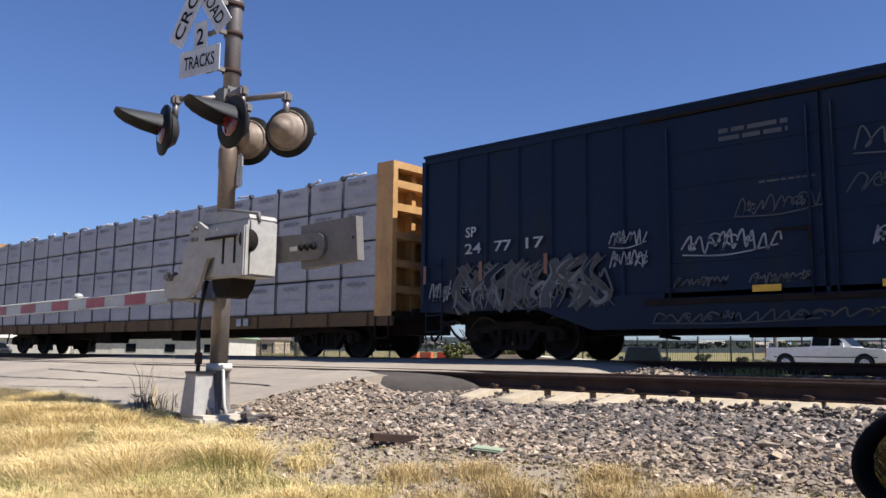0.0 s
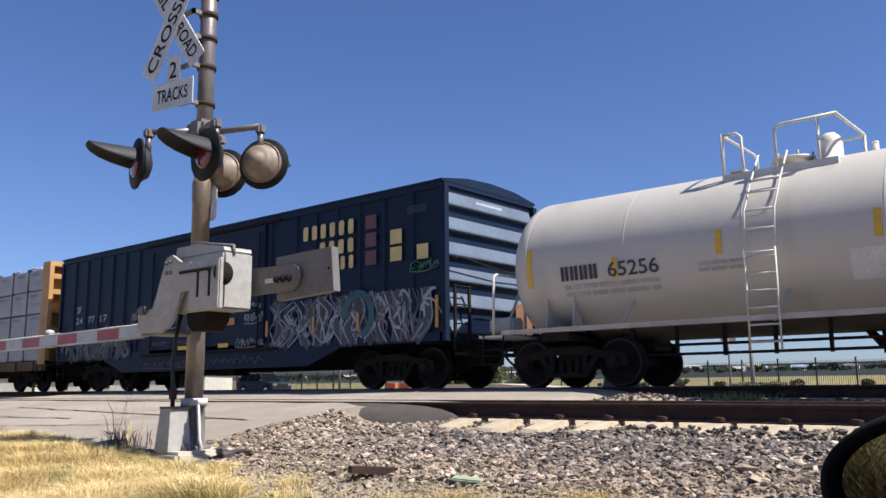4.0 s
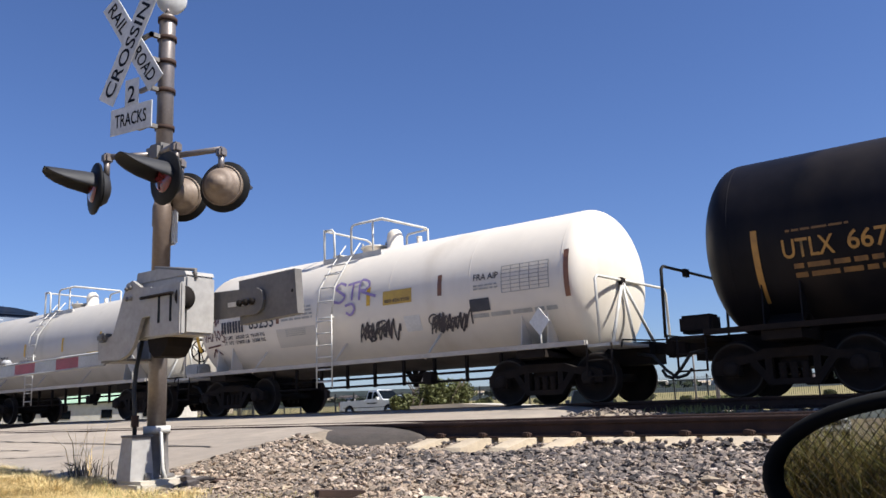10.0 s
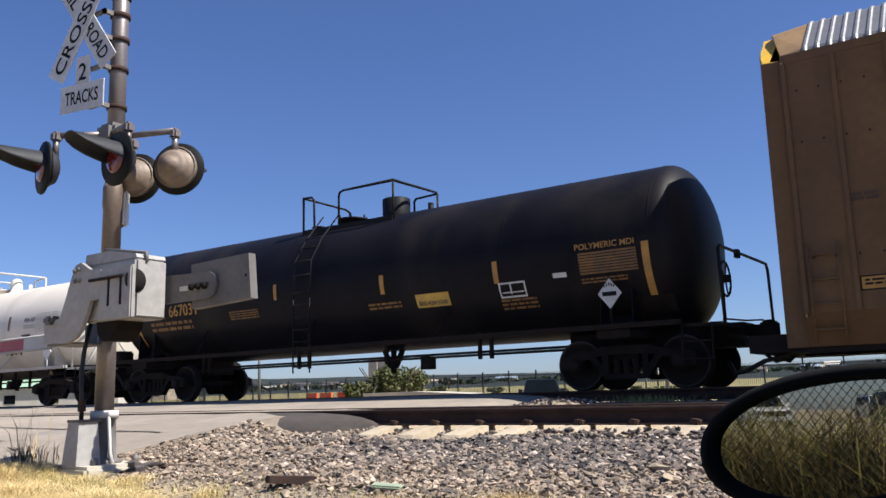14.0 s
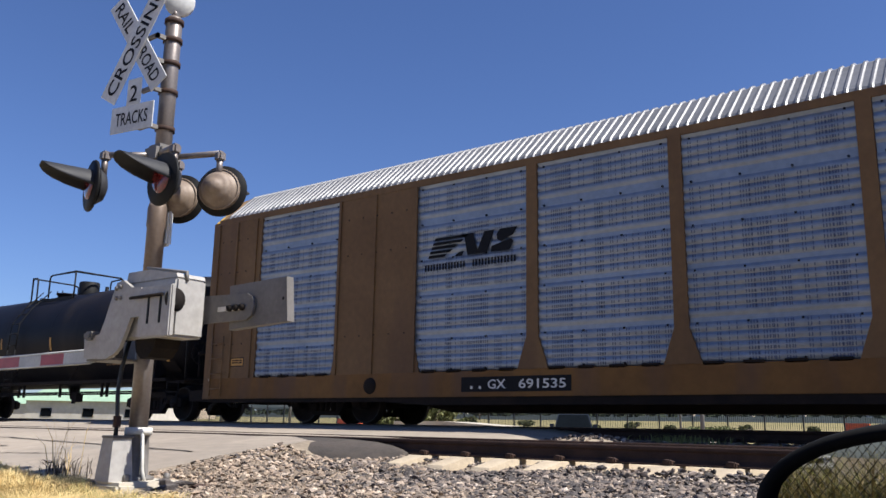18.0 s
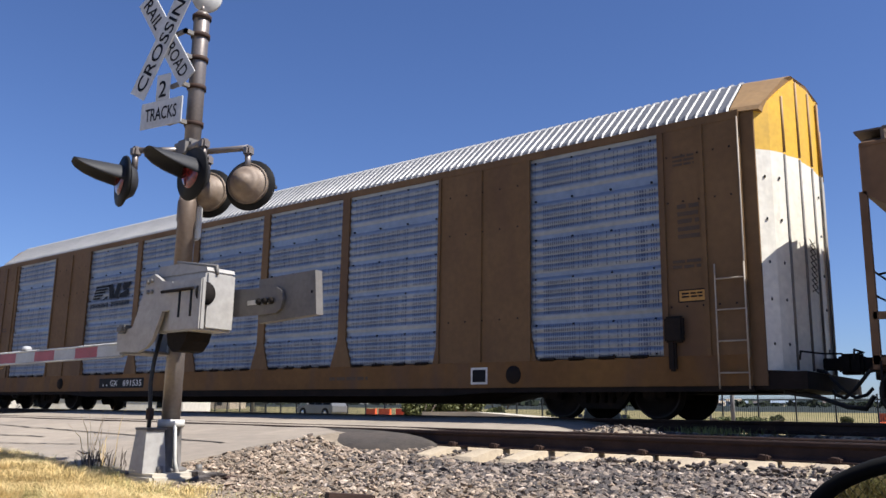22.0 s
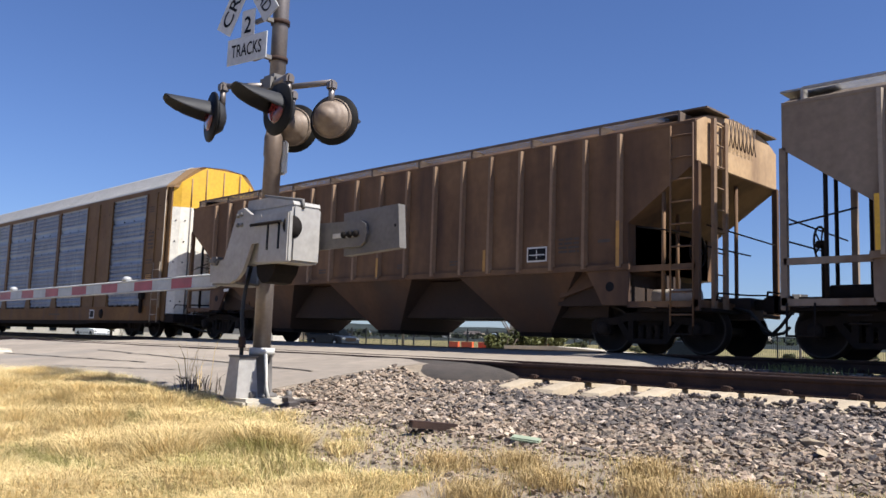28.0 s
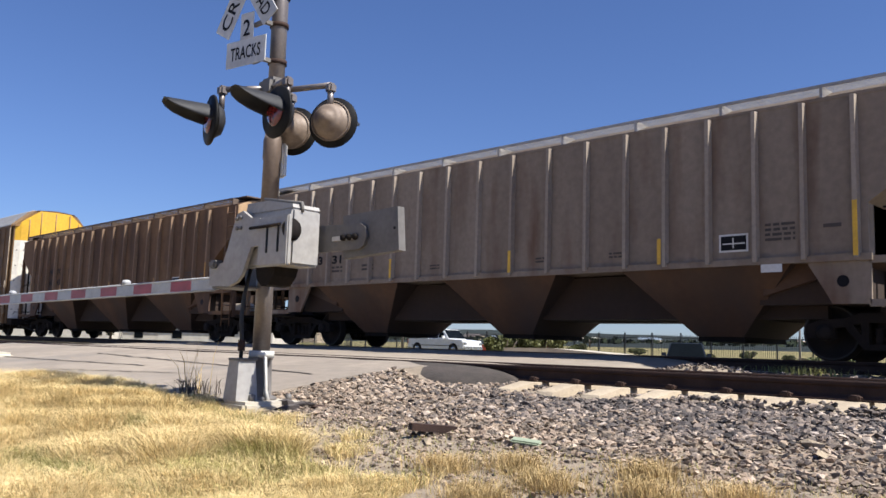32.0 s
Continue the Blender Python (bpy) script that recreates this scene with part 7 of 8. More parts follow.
    for i in range(9):
        for a, b, z0, z1, n in ((11.2, 11.55, 2.7, 3.3, 5), (11.15, 11.5, 3.9, 4.1, 3), (11.1, 11.55, 2.25, 2.42, 2), (-12.0, -11.62, 2.38, 2.52, 2))[i % 4 : i % 4 + 1]:
            if i < 4:
                bars(bm, a, b, z0, z1, W, n, rnd)
    bars(bm, 3.5, 4.6, 0.62, 0.74, flat(Y - 0.006), 1, rnd)
    tagged(part("stencil_bars", bm, "rack_stencil", car), kind="stuff")
    for x, z in ((-12.0, 1.20), (11.16, 1.76)):
        bm = bmesh.new()
        sheet(bm, x, x + 0.45, z, z + 0.20, flat(Y - 0.005))
        part("placard", bm, "ink", car, "dark placard rim")
        bm = bmesh.new()
        sheet(bm, x + 0.02, x + 0.43, z + 0.02, z + 0.18, flat(Y - 0.009))
        part("placard", bm, "orange_text", car, "orange notice placard")
        bm = bmesh.new()
        bars(bm, x + 0.06, x + 0.39, z + 0.05, z + 0.15, flat(Y - 0.012), 2, rnd)
        tagged(part("stencil_bars", bm, "ink", car), kind="stuff")
    ladder(car, L - 0.45, L - 0.01, Y - 0.07, 0.45, 2.30, 4, "rack_pale", 0.012)
    ladder(car, A + 0.12, A + 0.50, Y - 0.07, 0.55, 1.9, 4, "rack_brown")
    bm = bmesh.new()
    bevelled(bm, 10.95, 11.25, Y - 0.12, Y, 1.15, 1.55, 0.03)
    bevelled(bm, 11.0, 11.12, Y - 0.1, Y, 0.72, 1.2, 0.03)
    part("door_crank", bm, "under", car)
    for x in (-7.8, 8.1):
        bm = bmesh.new()
        lathe(bm, [(Y - 0.03, 0), (Y - 0.03, 0.14), (Y, 0.16)], (x, 0, 0.72), "y", 18)
        part("jacking_boss", bm, "under", car)
    # end doors: folded, yellow above white, behind a recessed corner
    for s, end in ((-1, -A + 0.26), (1, L + 0.18)):
        ys = [-1.50, -1.30, -1.05, -1.00, -0.62, -0.57, -0.04, 0.04, 0.57, 0.62, 1.00, 1.05, 1.30, 1.50]
        depth = [0.02, 0.22, 0.36, 0.33, 0.48, 0.45, 0.50, 0.50, 0.45, 0.48, 0.33, 0.36, 0.22, 0.02]
        depth = [d * (0.30 if s < 0 else 0.80) for d in depth]
        if s < 0:
            ys, depth = [-1.53] + ys + [1.53], [-0.24] + depth + [-0.24]
        for z0, z1, m, tagl in ((0.72, 4.02, "rack_white", "white end door"), (4.02, 5.34, "rack_yellow", "yellow upper end door")):
            bm = bmesh.new()
            pairs = []
            for y, d in zip(ys, depth):
                zt = min(z1, 5.38 - max(0, (abs(y) - 0.62)) * 0.83)
                pairs.append((bm.verts.new((s * (end + d), y, z0)), bm.verts.new((s * (end + d), y, zt)), bm.verts.new((s * (end - 0.10), y, zt))))
            for a, b in zip(pairs, pairs[1:]):
                bm.faces.new((a[0], b[0], b[1], a[1]))
                bm.faces.new((a[1], b[1], b[2], a[2]))
            d = part("end_door", bm, m, car, tagl)
            bm = bmesh.new()
            for y, dd in ((-1.03, 0.36), (-0.595, 0.48), (0.0, 0.50), (0.595, 0.48), (1.03, 0.36)):
                k = 0.30 if s < 0 else 0.80
                tube(bm, [(s * (end + dd * k + 0.012), y, z0 + 0.02), (s * (end + dd * k + 0.012), y, min(z1, 5.30 - max(0, abs(y) - 0.62) * 0.83) - 0.02)], 0.022, 6)
            split("door_hinge_rod", bm, "galv" if z0 < 1 else "rack_cap", d)
            if z0 < 1:
                bm = bmesh.new()
                for z in (1.1, 1.75, 2.3, 2.95, 3.6):
                    for y, dd in ((-1.40, 0.115), (-1.17, 0.29), (0.35, 0.475), (1.2, 0.28)):
                        lathe(bm, [(0, 0), (0, 0.026), (0.012, 0.022), (0.014, 0)], (s * (end + dd * (0.30 if s < 0 else 0.80) + 0.008), y, z), "x", 8)
                split("door_bolt", bm, "ink", d)
                bm = bmesh.new()
                for k in range(9):
                    z = 1.95 + k * 0.09
                    tube(bm, [(s * (end + (0.16 if s < 0 else 0.42)), -0.45, z), (s * (end + (0.16 if s < 0 else 0.42)), -0.15, z + 0.09)], 0.008, 4)
                    tube(bm, [(s * (end + (0.16 if s < 0 else 0.42)), -0.15, z), (s * (end + (0.16 if s < 0 else 0.42)), -0.45, z + 0.09)], 0.008, 4)
                part("door_screen", bm, "under", d)
        wall = -A if s < 0 else L
        part("corner_post", boxes((min(s * (wall - 0.05), s * (end + 0.02)), max(s * (wall - 0.05), s * (end + 0.02)), Y + 0.06, Y + 0.16, 0.5, 4.62)), "rack_brown", car)
        part("end_sill", boxes((min(s * (wall - 0.05), s * (end + 0.55)), max(s * (wall - 0.05), s * (end + 0.55)), -1.5, 1.5, 0.45, 0.70)), "under", car)
        part("end_hose", rods(0.035, [(s * (end + 0.1), -1.1, 0.42), (s * (end + 0.5), -0.9, 0.36), (s * (end + 0.85), -0.7, 0.22), (s * (end + 1.05), -0.55, 0.20), (s * (end + 1.15), -0.45, 0.38)], seg=8), "conduit", car, "black rubber hose")
        part("corner_flange", rods(0.014, [(s * (wall - 0.02), Y - 0.02, 0.9), (s * (wall - 0.02), Y - 0.02, 4.55)]), "rack_pale", car)


# -- covered hoppers --
def hopper(middle, label, colour, walk_mat, marks, rib_mat, extra):
    car = rail_car("covered_hopper_car", label, "railroad car", middle)
    trucks(car, -6.9, 6.9)
    couplers(car, -8.65, 8.65)
    Y, E = -1.55, 8.05
    outline = [(-E, 3.10), (-E, 3.80), (E, 3.80), (E, 3.10), (6.80, 2.20), (6.80, 1.42), (-6.80, 1.42), (-6.80, 2.20)]
    bm = bmesh.new()
    prism(bm, outline, Y, -Y)
    part("body", bm, colour, car)
    bm = bmesh.new()
    prism(bm, [(-1.55, 3.80), (-1.2, 3.96), (-0.6, 4.06), (0, 4.09), (0.6, 4.06), (1.2, 3.96), (1.55, 3.80)], -E, E, "x")
    part("roof", bm, colour, car)
    part("side_sill", boxes((-E + 1.2, E - 1.2, Y - 0.05, Y - 0.001, 1.40, 1.50)), colour, car)
    part("top_chord", boxes((-E, E, Y - 0.012, Y - 0.001, 3.76, 3.81)), colour, car)
    for x in [q * k for q in (0.43, 1.30, 2.14, 2.95, 3.70, 4.46, 5.22, 5.94, 6.66) for k in (-1, 1)]:
        bm = bmesh.new()
        prism(bm, [(x - 0.045, Y - 0.002), (x - 0.03, Y - 0.10), (x + 0.03, Y - 0.10), (x + 0.045, Y - 0.002)], 1.44, 3.76, "z")
        part("side_rib", bm, rib_mat, car)
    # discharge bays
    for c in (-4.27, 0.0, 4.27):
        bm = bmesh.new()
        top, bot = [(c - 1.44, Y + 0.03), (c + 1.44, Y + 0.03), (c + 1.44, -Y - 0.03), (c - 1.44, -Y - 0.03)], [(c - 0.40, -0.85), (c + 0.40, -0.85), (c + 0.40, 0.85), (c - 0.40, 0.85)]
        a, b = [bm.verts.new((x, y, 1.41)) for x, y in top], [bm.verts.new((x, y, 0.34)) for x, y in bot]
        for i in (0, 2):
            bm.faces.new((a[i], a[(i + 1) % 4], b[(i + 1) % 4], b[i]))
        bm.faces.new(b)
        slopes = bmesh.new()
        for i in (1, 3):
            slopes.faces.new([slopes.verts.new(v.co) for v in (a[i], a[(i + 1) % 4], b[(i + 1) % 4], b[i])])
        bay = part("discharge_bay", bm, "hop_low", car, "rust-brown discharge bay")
        # Side slopes get a darker brown that puts in the shade between bays.
        split("bay_slope", slopes, "hop_shade", bay, "sloping bay sheet coloured dark for shade")
        part("bay_gate", boxes((c - 0.40, c + 0.40, -0.8, 0.8, 0.26, 0.34), (c - 0.75, c - 0.5, -0.15, 0.15, 0.28, 0.33)), "under", bay)
    # Sill and bolster boxes share that brown, darkened for shade.
    part("center_sill", boxes((-6.8, 6.8, -0.25, 0.25, 0.62, 1.40), (-E - 0.3, -6.8, -0.25, 0.25, 0.62, 0.98), (6.8, E + 0.3, -0.25, 0.25, 0.62, 0.98), (-6.0, 6.0, -0.9, 0.9, 0.62, 1.39)), "hop_shade", car)
    split("body_bolster", boxes((-6.6, -5.1, -1.2, 1.2, 0.82, 1.40), (5.1, 6.6, -1.2, 1.2, 0.82, 1.40)), "hop_shade", car)
    for s in (-1, 1):
        bm = bmesh.new()
        hole, pts = (s * 6.45, 1.12), []
        outer = [(s * 6.82, 0.80), (s * 6.82, 1.41), (s * 5.95, 1.41), (s * 6.22, 0.95), (s * 6.30, 0.80)]
        prism(bm, outer, Y + 0.0, Y + 0.05)
        part("bolster_plate", bm, colour, car)
        bm = bmesh.new()
        lathe(bm, [(Y - 0.004, 0.0), (Y - 0.004, 0.085)], (hole[0], 0, hole[1]), "y", 20)
        part("plate_hole", bm, "ink", car)
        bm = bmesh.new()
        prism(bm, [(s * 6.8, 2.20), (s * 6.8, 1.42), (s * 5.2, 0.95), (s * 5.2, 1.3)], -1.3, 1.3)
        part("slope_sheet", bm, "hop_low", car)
        # open end frame
        e = s * E
        split("end_post", boxes((e - 0.05, e + 0.05, Y, Y + 0.09, 0.70, 3.12), (e - 0.05, e + 0.05, -Y - 0.09, -Y, 0.70, 3.12)), colour, car)
        split("end_upright", rods(0.035, [(s * 7.45, Y + 0.05, 0.8), (s * 7.45, Y + 0.05, 2.70)], [(s * 7.15, -0.5, 0.8), (s * 7.15, -0.5, 2.46)], [(s * 7.35, 0.55, 0.8), (s * 7.35, 0.55, 2.6)], [(s * 7.9, 0.2, 0.8), (s * 7.9, 0.2, 2.98)]), colour if s > 0 else "under", car)
        split("end_rail", boxes((min(s * 6.8, e), max(s * 6.8, e), Y, Y + 0.06, 1.36, 1.46), (min(s * 6.8, e), max(s * 6.8, e), Y, Y + 0.06, 0.76, 0.86), (e - 0.04, e + 0.04, Y, -Y, 0.76, 0.88)), colour, car)
        part("end_deck", boxes((min(s * 6.85, s * (E + 0.15)), max(s * 6.85, s * (E + 0.15)), -1.3, 1.3, 0.70, 0.75)), "under", car)
        split("grab_iron", rods(0.014, [(s * 7.0, Y - 0.02, 2.12), (s * 7.95, Y - 0.02, 1.95)], [(e + s * 0.06, -1.3, 2.1), (e + s * 0.06, 1.3, 2.05)], [(e + s * 0.06, -1.3, 1.75), (e + s * 0.06, 0.3, 1.75)]), "under", car)
        if s > 0:
            ladder(car, e - 0.42, e - 0.02, Y - 0.05, 0.45, 3.75, 9, colour)
            split("ladder_stile", boxes((e + 0.06, e + 0.12, -1.15, -1.05, 0.75, 3.9), (e + 0.06, e + 0.12, -0.75, -0.65, 0.75, 3.9)), rib_mat, car)
            split("end_ladder_rung", rods(0.014, *[[(e + 0.09, -1.1, z), (e + 0.09, -0.7, z)] for z in np.arange(0.95, 3.85, 0.36)]), rib_mat, car)
        else:
            split("end_ladder_rung", rods(0.014, *[[(s * 6.85, Y - 0.02, z), (s * 7.15, Y - 0.02, z)] for z in (0.5, 0.62)]), "under", car)
        brake_wheel(car, s * 7.75, -0.9, 1.72)
        part("brake_chain", rods(0.03, [(s * 7.72, -0.9, 1.7), (s * 7.72, -0.9, 0.9)]), "under", car)
        bm = bmesh.new()
        lathe(bm, [(-0.45, 0), (-0.42, 0.14), (0.42, 0.14), (0.45, 0)], (s * 7.25, -0.7, 0.98), "x", 16)
        part("air_reservoir", bm, "hop_edge" if s > 0 else "under", car)
        part("sill_step", rods(0.016, [(e - s * 0.45, Y - 0.02, 0.8), (e - s * 0.45, Y - 0.04, 0.32), (e - s * 0.05, Y - 0.04, 0.32), (e - s * 0.05, Y - 0.02, 0.8)]), "under", car)
        # roof end platform
        bm = bmesh.new()
        box(bm, min(s * 7.3, s * 8.15), max(s * 7.3, s * 8.15), -1.35, -0.55, 4.03, 4.06)
        box(bm, min(s * 7.3, s * 8.15), max(s * 7.3, s * 8.15), 0.55, 1.35, 4.03, 4.06)
        split("roof_end_step", bm, walk_mat, car)
        bm = bmesh.new()
        for k in range(7):
            tube(bm, [(s * 8.12, -0.5 + k * 0.15, 3.55), (s * 8.12, -0.5 + k * 0.15 + 0.12, 4.05)], 0.009, 4)
            tube(bm, [(s * 8.12, -0.5 + k * 0.15 + 0.12, 3.55), (s * 8.12, -0.5 + k * 0.15, 4.05)], 0.009, 4)
        part("end_screen", bm, walk_mat, car)
    # running boards along the roof: an expanded-metal strip on brackets
    bm = bmesh.new()
    for y0 in (-1.53,):
        for y in (y0, y0 + 0.6):
            box(bm, -E + 0.3, E - 0.3, y, y + 0.025, 3.97, 4.015)
        # tilted strands of the expanded metal
        for j in range(9):
            y = y0 + 0.045 + 0.062 * j
            bm.faces.new([bm.verts.new(p) for p in ((-E + 0.3, y, 3.978), (E - 0.3, y, 3.978), (E - 0.3, y + 0.020, 4.002), (-E + 0.3, y + 0.020, 4.002))])
        n = 230
        for i in range(n):
            x = -E + 0.3 + (2 * E - 0.7) * i / n
            v = [bm.verts.new((x + dx, y, 4.005)) for dx, y in ((0, y0 + 0.02), (0.010, y0 + 0.02), (0.090, y0 + 0.60), (0.08, y0 + 0.60))]
            bm.faces.new(v)
            v = [bm.verts.new((x + dx, y, 4.007)) for dx, y in ((0.08, y0 + 0.02), (0.088, y0 + 0.02), (0.008, y0 + 0.60), (0.0, y0 + 0.60))]
            bm.faces.new(v)
    part("roof_walkway", bm, walk_mat, car, "expanded-metal roof walkway")
    bm = bmesh.new()
    for k in range(11):
        x = -E + 0.3 + k * 1.55
        box(bm, x - 0.02, x + 0.02, -1.54, -0.9, 3.80, 3.99)
    split("walkway_bracket", bm, walk_mat, car)
    for k in range(5):
        x = -6 + k * 3.0
        part("roof_hatch", boxes((x - 0.9, x + 0.9, -0.3, 0.3, 4.08, 4.20)), colour, car)
    for s in (-1, 1):
        bm = bmesh.new()
        prism(bm, [(-1.53, 3.12), (-1.53, 3.79), (-1.19, 3.94), (-0.6, 4.04), (0, 4.07), (0.6, 4.04), (1.19, 3.94), (1.53, 3.79), (1.53, 3.12)], *sorted((s * (E + 0.002), s * (E + 0.012))), "x")
        # The brown car's end sheets are coloured lighter, as if in strong sun.
        part("end_sheet", bm, "hop_end" if extra else colour, car)
    # writing
    W, rnd = flat(Y - 0.010), random.Random(int(middle))
    cx = -3.175 if extra else -3.33
    part("stencil_square", boxes(*[(cx + a, cx + b, Y - 0.009, Y - 0.004, z0, z1) for a, b, z0, z1 in ((-0.13, -0.115, 2.24, 2.51), (0.115, 0.13, 2.24, 2.51), (-0.115, 0.115, 2.24, 2.255), (-0.115, 0.115, 2.495, 2.51))]), "hop_stencil", car, "thin square round a letter")
    for s, x0, x1, z0, z1 in marks:
        part("reporting_mark", lettering(s, x0, x1, z0, z1, W, 0.035), "ink", car)
    bm = bmesh.new()
    for x in (-5.1, -4.0):
        bars(bm, x - 0.02, x + 0.38, 1.68, 1.86, W, 2, rnd)
    for x in (1.0, 2.6, -1.8):
        bars(bm, x, x + 0.28, 1.62, 1.74, W, 2, rnd)
    bars(bm, 5.35, 5.8, 1.72, 2.02, W, 4, rnd)
    bars(bm, 6.2, 6.45, 1.85, 1.95, W, 1, rnd)
    tagged(part("stencil_bars", bm, "hop_stencil", car), kind="stuff")
    for x, z in ((-6.72, 1.50), (-3.75 if extra else -2.95, 1.50), (3.62, 1.48), (6.66, 1.46), (0.43, 1.48)):
        bm = bmesh.new()
        tall = 0.78 if abs(x) > 6 else 0.42
        sheet(bm, x - 0.034, x + 0.034, z, z + tall, flat(Y - 0.103))
        part("reflector_strip", bm, "orange_text" if extra else "yellow_strip", car)
    for x0, m, o in ((4.62, "white_patch", 0.011), (4.65, "ink", 0.014)):
        bm = bmesh.new()
        d = 0.0 if m == "white_patch" else 0.03
        sheet(bm, x0, 5.09 - d, 1.62 + d, 1.90 - d, flat(Y - o))
        part("stencil_panel", bm, m, car)
    bm = bmesh.new()
    sheet(bm, 4.84, 4.86, 1.68, 1.84, flat(Y - 0.017))
    sheet(bm, 4.68, 5.04, 1.74, 1.76, flat(Y - 0.017))
    part("stencil_frame", bm, "white_patch", car)
    bm = bmesh.new()
    sheet(bm, -6.0, -5.75, 1.30, 1.38, flat(Y - 0.06)) if extra else sheet(bm, 5.3, 5.62, 1.28, 1.40, flat(Y - 0.06))
    part("paper_tag", bm, "white_patch", car)
    return car


lumber_car()
box_car()
tank_car(-55.28, "greyish white tank car with yellow reflector strips and top platform", 1.36, 2.15, 5.6, "tank_grey", "handrail", (-0.90, -0.45, -1.42, 0.33, 0.54), "tank_white", 1)
tank_car(-42.70, "white tank car with graffiti, ladder and top platform", 1.36, 2.15, 5.6, "tank_white", "handrail", (-0.90, -0.45, -1.42, 0.33, 0.54), "tank_white", 2)
tank_car(-28.15, "glossy black tank car with orange lettering and top platform", 1.42, 2.33, 7.35, "tank_black", "black", (-0.88, -0.42, -1.33, 1.17, 0.60), "black", 0)
autorack()
hopper(15.40, "weathered brown covered hopper car with ribbed sides", "hop_brown", "walkway", [("AJ", -5.09, -4.79, 2.33, 2.55), ("PX", -4.35, -4.02, 2.33, 2.55), ("65", -5.09, -4.79, 1.94, 2.15), ("45", -4.35, -4.02, 1.94, 2.15), ("C", -3.23, -3.12, 2.29, 2.44)], "rib_brown", True)
hopper(32.90, "weathered grey covered hopper car with ribbed sides", "hop_grey", "walk_grey", [("DG", -5.86, -5.49, 2.36, 2.56), ("HX", -5.12, -4.75, 2.36, 2.56), ("33", -5.84, -5.49, 1.92, 2.12), ("31", -5.12, -4.77, 1.92, 2.12), ("C", -3.37, -3.29, 2.28, 2.38)], "rib_grey", False)
# ---- beyond the tracks ----
def azimuth(deg, dist):
    return -math.sin(radians(deg)) * dist, math.cos(radians(deg)) * dist


# ridge of wooded hills
def ridge(dist, base, height, seed, name):
    bm, rows = bmesh.new(), []
    for i in range(261):
        a = radians(110 - i * 220 / 260)
        h = height * (1 + 0.16 * noise.noise((i * 0.045, seed, 0)) + 0.05 * noise.noise((i * 0.4, seed, 2)) + 0.02 * noise.noise((i * 1.7, seed, 2)))
        rows.append([bm.verts.new((-math.sin(a) * r, math.cos(a) * r, z)) for r, z in ((dist, base), (dist * 1.05, base + h * 0.8), (dist * 1.12, base + h), (dist * 1.4, base))])
    for a, b in zip(rows, rows[1:]):
        for j in range(3):
            f = bm.faces.new((a[j], b[j], b[j + 1], a[j + 1]))
            f.smooth = True
    tagged(part(name, bm, "hill"), "low blue-green wooded hills on the horizon", "hills", kind="structure")


ridge(2300, 20, 42, 4.0, "backdrop_hills")


def leaf_cloud(bm, c, rx, rz, n, size, rng, flatten=0.6):
    for _ in range(n):
        d = Vector((rng.gauss(0, 1), rng.gauss(0, 1), rng.gauss(0, 1))).normalized() * (rng.random() ** 0.4)
        k = 0.75 + 0.5 * noise.noise((d.x * 2 + c[0], d.y * 2, d.z * 2 + c[1]))
        p = Vector((c[0] + d.x * rx * k, c[1] + d.y * rx * k, c[2] + d.z * rz * k))
        a = Vector((rng.gauss(0, 1), rng.gauss(0, 1), rng.gauss(0, 1))).normalized() * size * rng.uniform(0.5, 1.3)
        b = a.cross(Vector((rng.gauss(0, 1), rng.gauss(0, 1), rng.gauss(0, 1)))).normalized() * a.length * flatten
        bm.faces.new([bm.verts.new(p + q) for q in (a, b, -a, -b)])


def shrub(x, y, w, h, label, seed, group=""):
    z, rng = ground_z(x, y), random.Random(seed)
    t = thing("shrub", label, "shrub", (x, y, z), group)
    bm = bmesh.new()
    for i in range(7):
        a = rng.uniform(0, 6.28)
        tube(bm, [(0, 0, -0.1), (math.cos(a) * w * 0.2, math.sin(a) * w * 0.2, h * 0.4), (math.cos(a) * w * 0.38, math.sin(a) * w * 0.38, h * 0.8)], 0.04, 5, True, 0.015)
    part("stems", bm, "bark", t)
    bm = bmesh.new()
    for i in range(9):
        a, r = rng.uniform(0, 6.28), rng.random() * w * 0.38
        leaf_cloud(bm, (math.cos(a) * r, math.sin(a) * r, h * rng.uniform(0.35, 0.72)), w * 0.2, h * 0.28, 900, 0.055, rng)
    part("foliage", bm, "leaf", t)


x, y = azimuth(38.5, 27.0)
shrub(x, y, 2.6, 1.75, "rounded grey-green shrub beside the road", 3)
x, y = azimuth(40.4, 26.5)
shrub(x, y, 1.2, 1.0, "small bright green shrub beside the road", 4)


def tree(a, d, h, w, seed):
    x, y = azimuth(a, d)
    z, rng = ground_z(x, y), random.Random(seed)
    t = thing("tree", "dark green broadleaf tree in the distance", "tree", (x, y, z - 0.2), "distant trees")
    bm = bmesh.new()
    tube(bm, [(0, 0, 0), (0.1, 0, h * 0.35), (0, 0.1, h * 0.6)], w * 0.06, 6, True, w * 0.03)
    for i in range(5):
        q = rng.uniform(0, 6.28)
        tube(bm, [(0.1, 0, h * 0.35), (math.cos(q) * w * 0.3, math.sin(q) * w * 0.3, h * 0.65)], w * 0.03, 5, True, w * 0.01)
    part("trunk", bm, "bark", t)
    bm = bmesh.new()
    for i in range(8):
        q, r = rng.uniform(0, 6.28), rng.random() * w * 0.33
        leaf_cloud(bm, (math.cos(q) * r, math.sin(q) * r, h * rng.uniform(0.4, 0.82)), w * 0.24, h * 0.2, 90, w * 0.07, rng)
    part("crown", bm, "leaf_far", t)


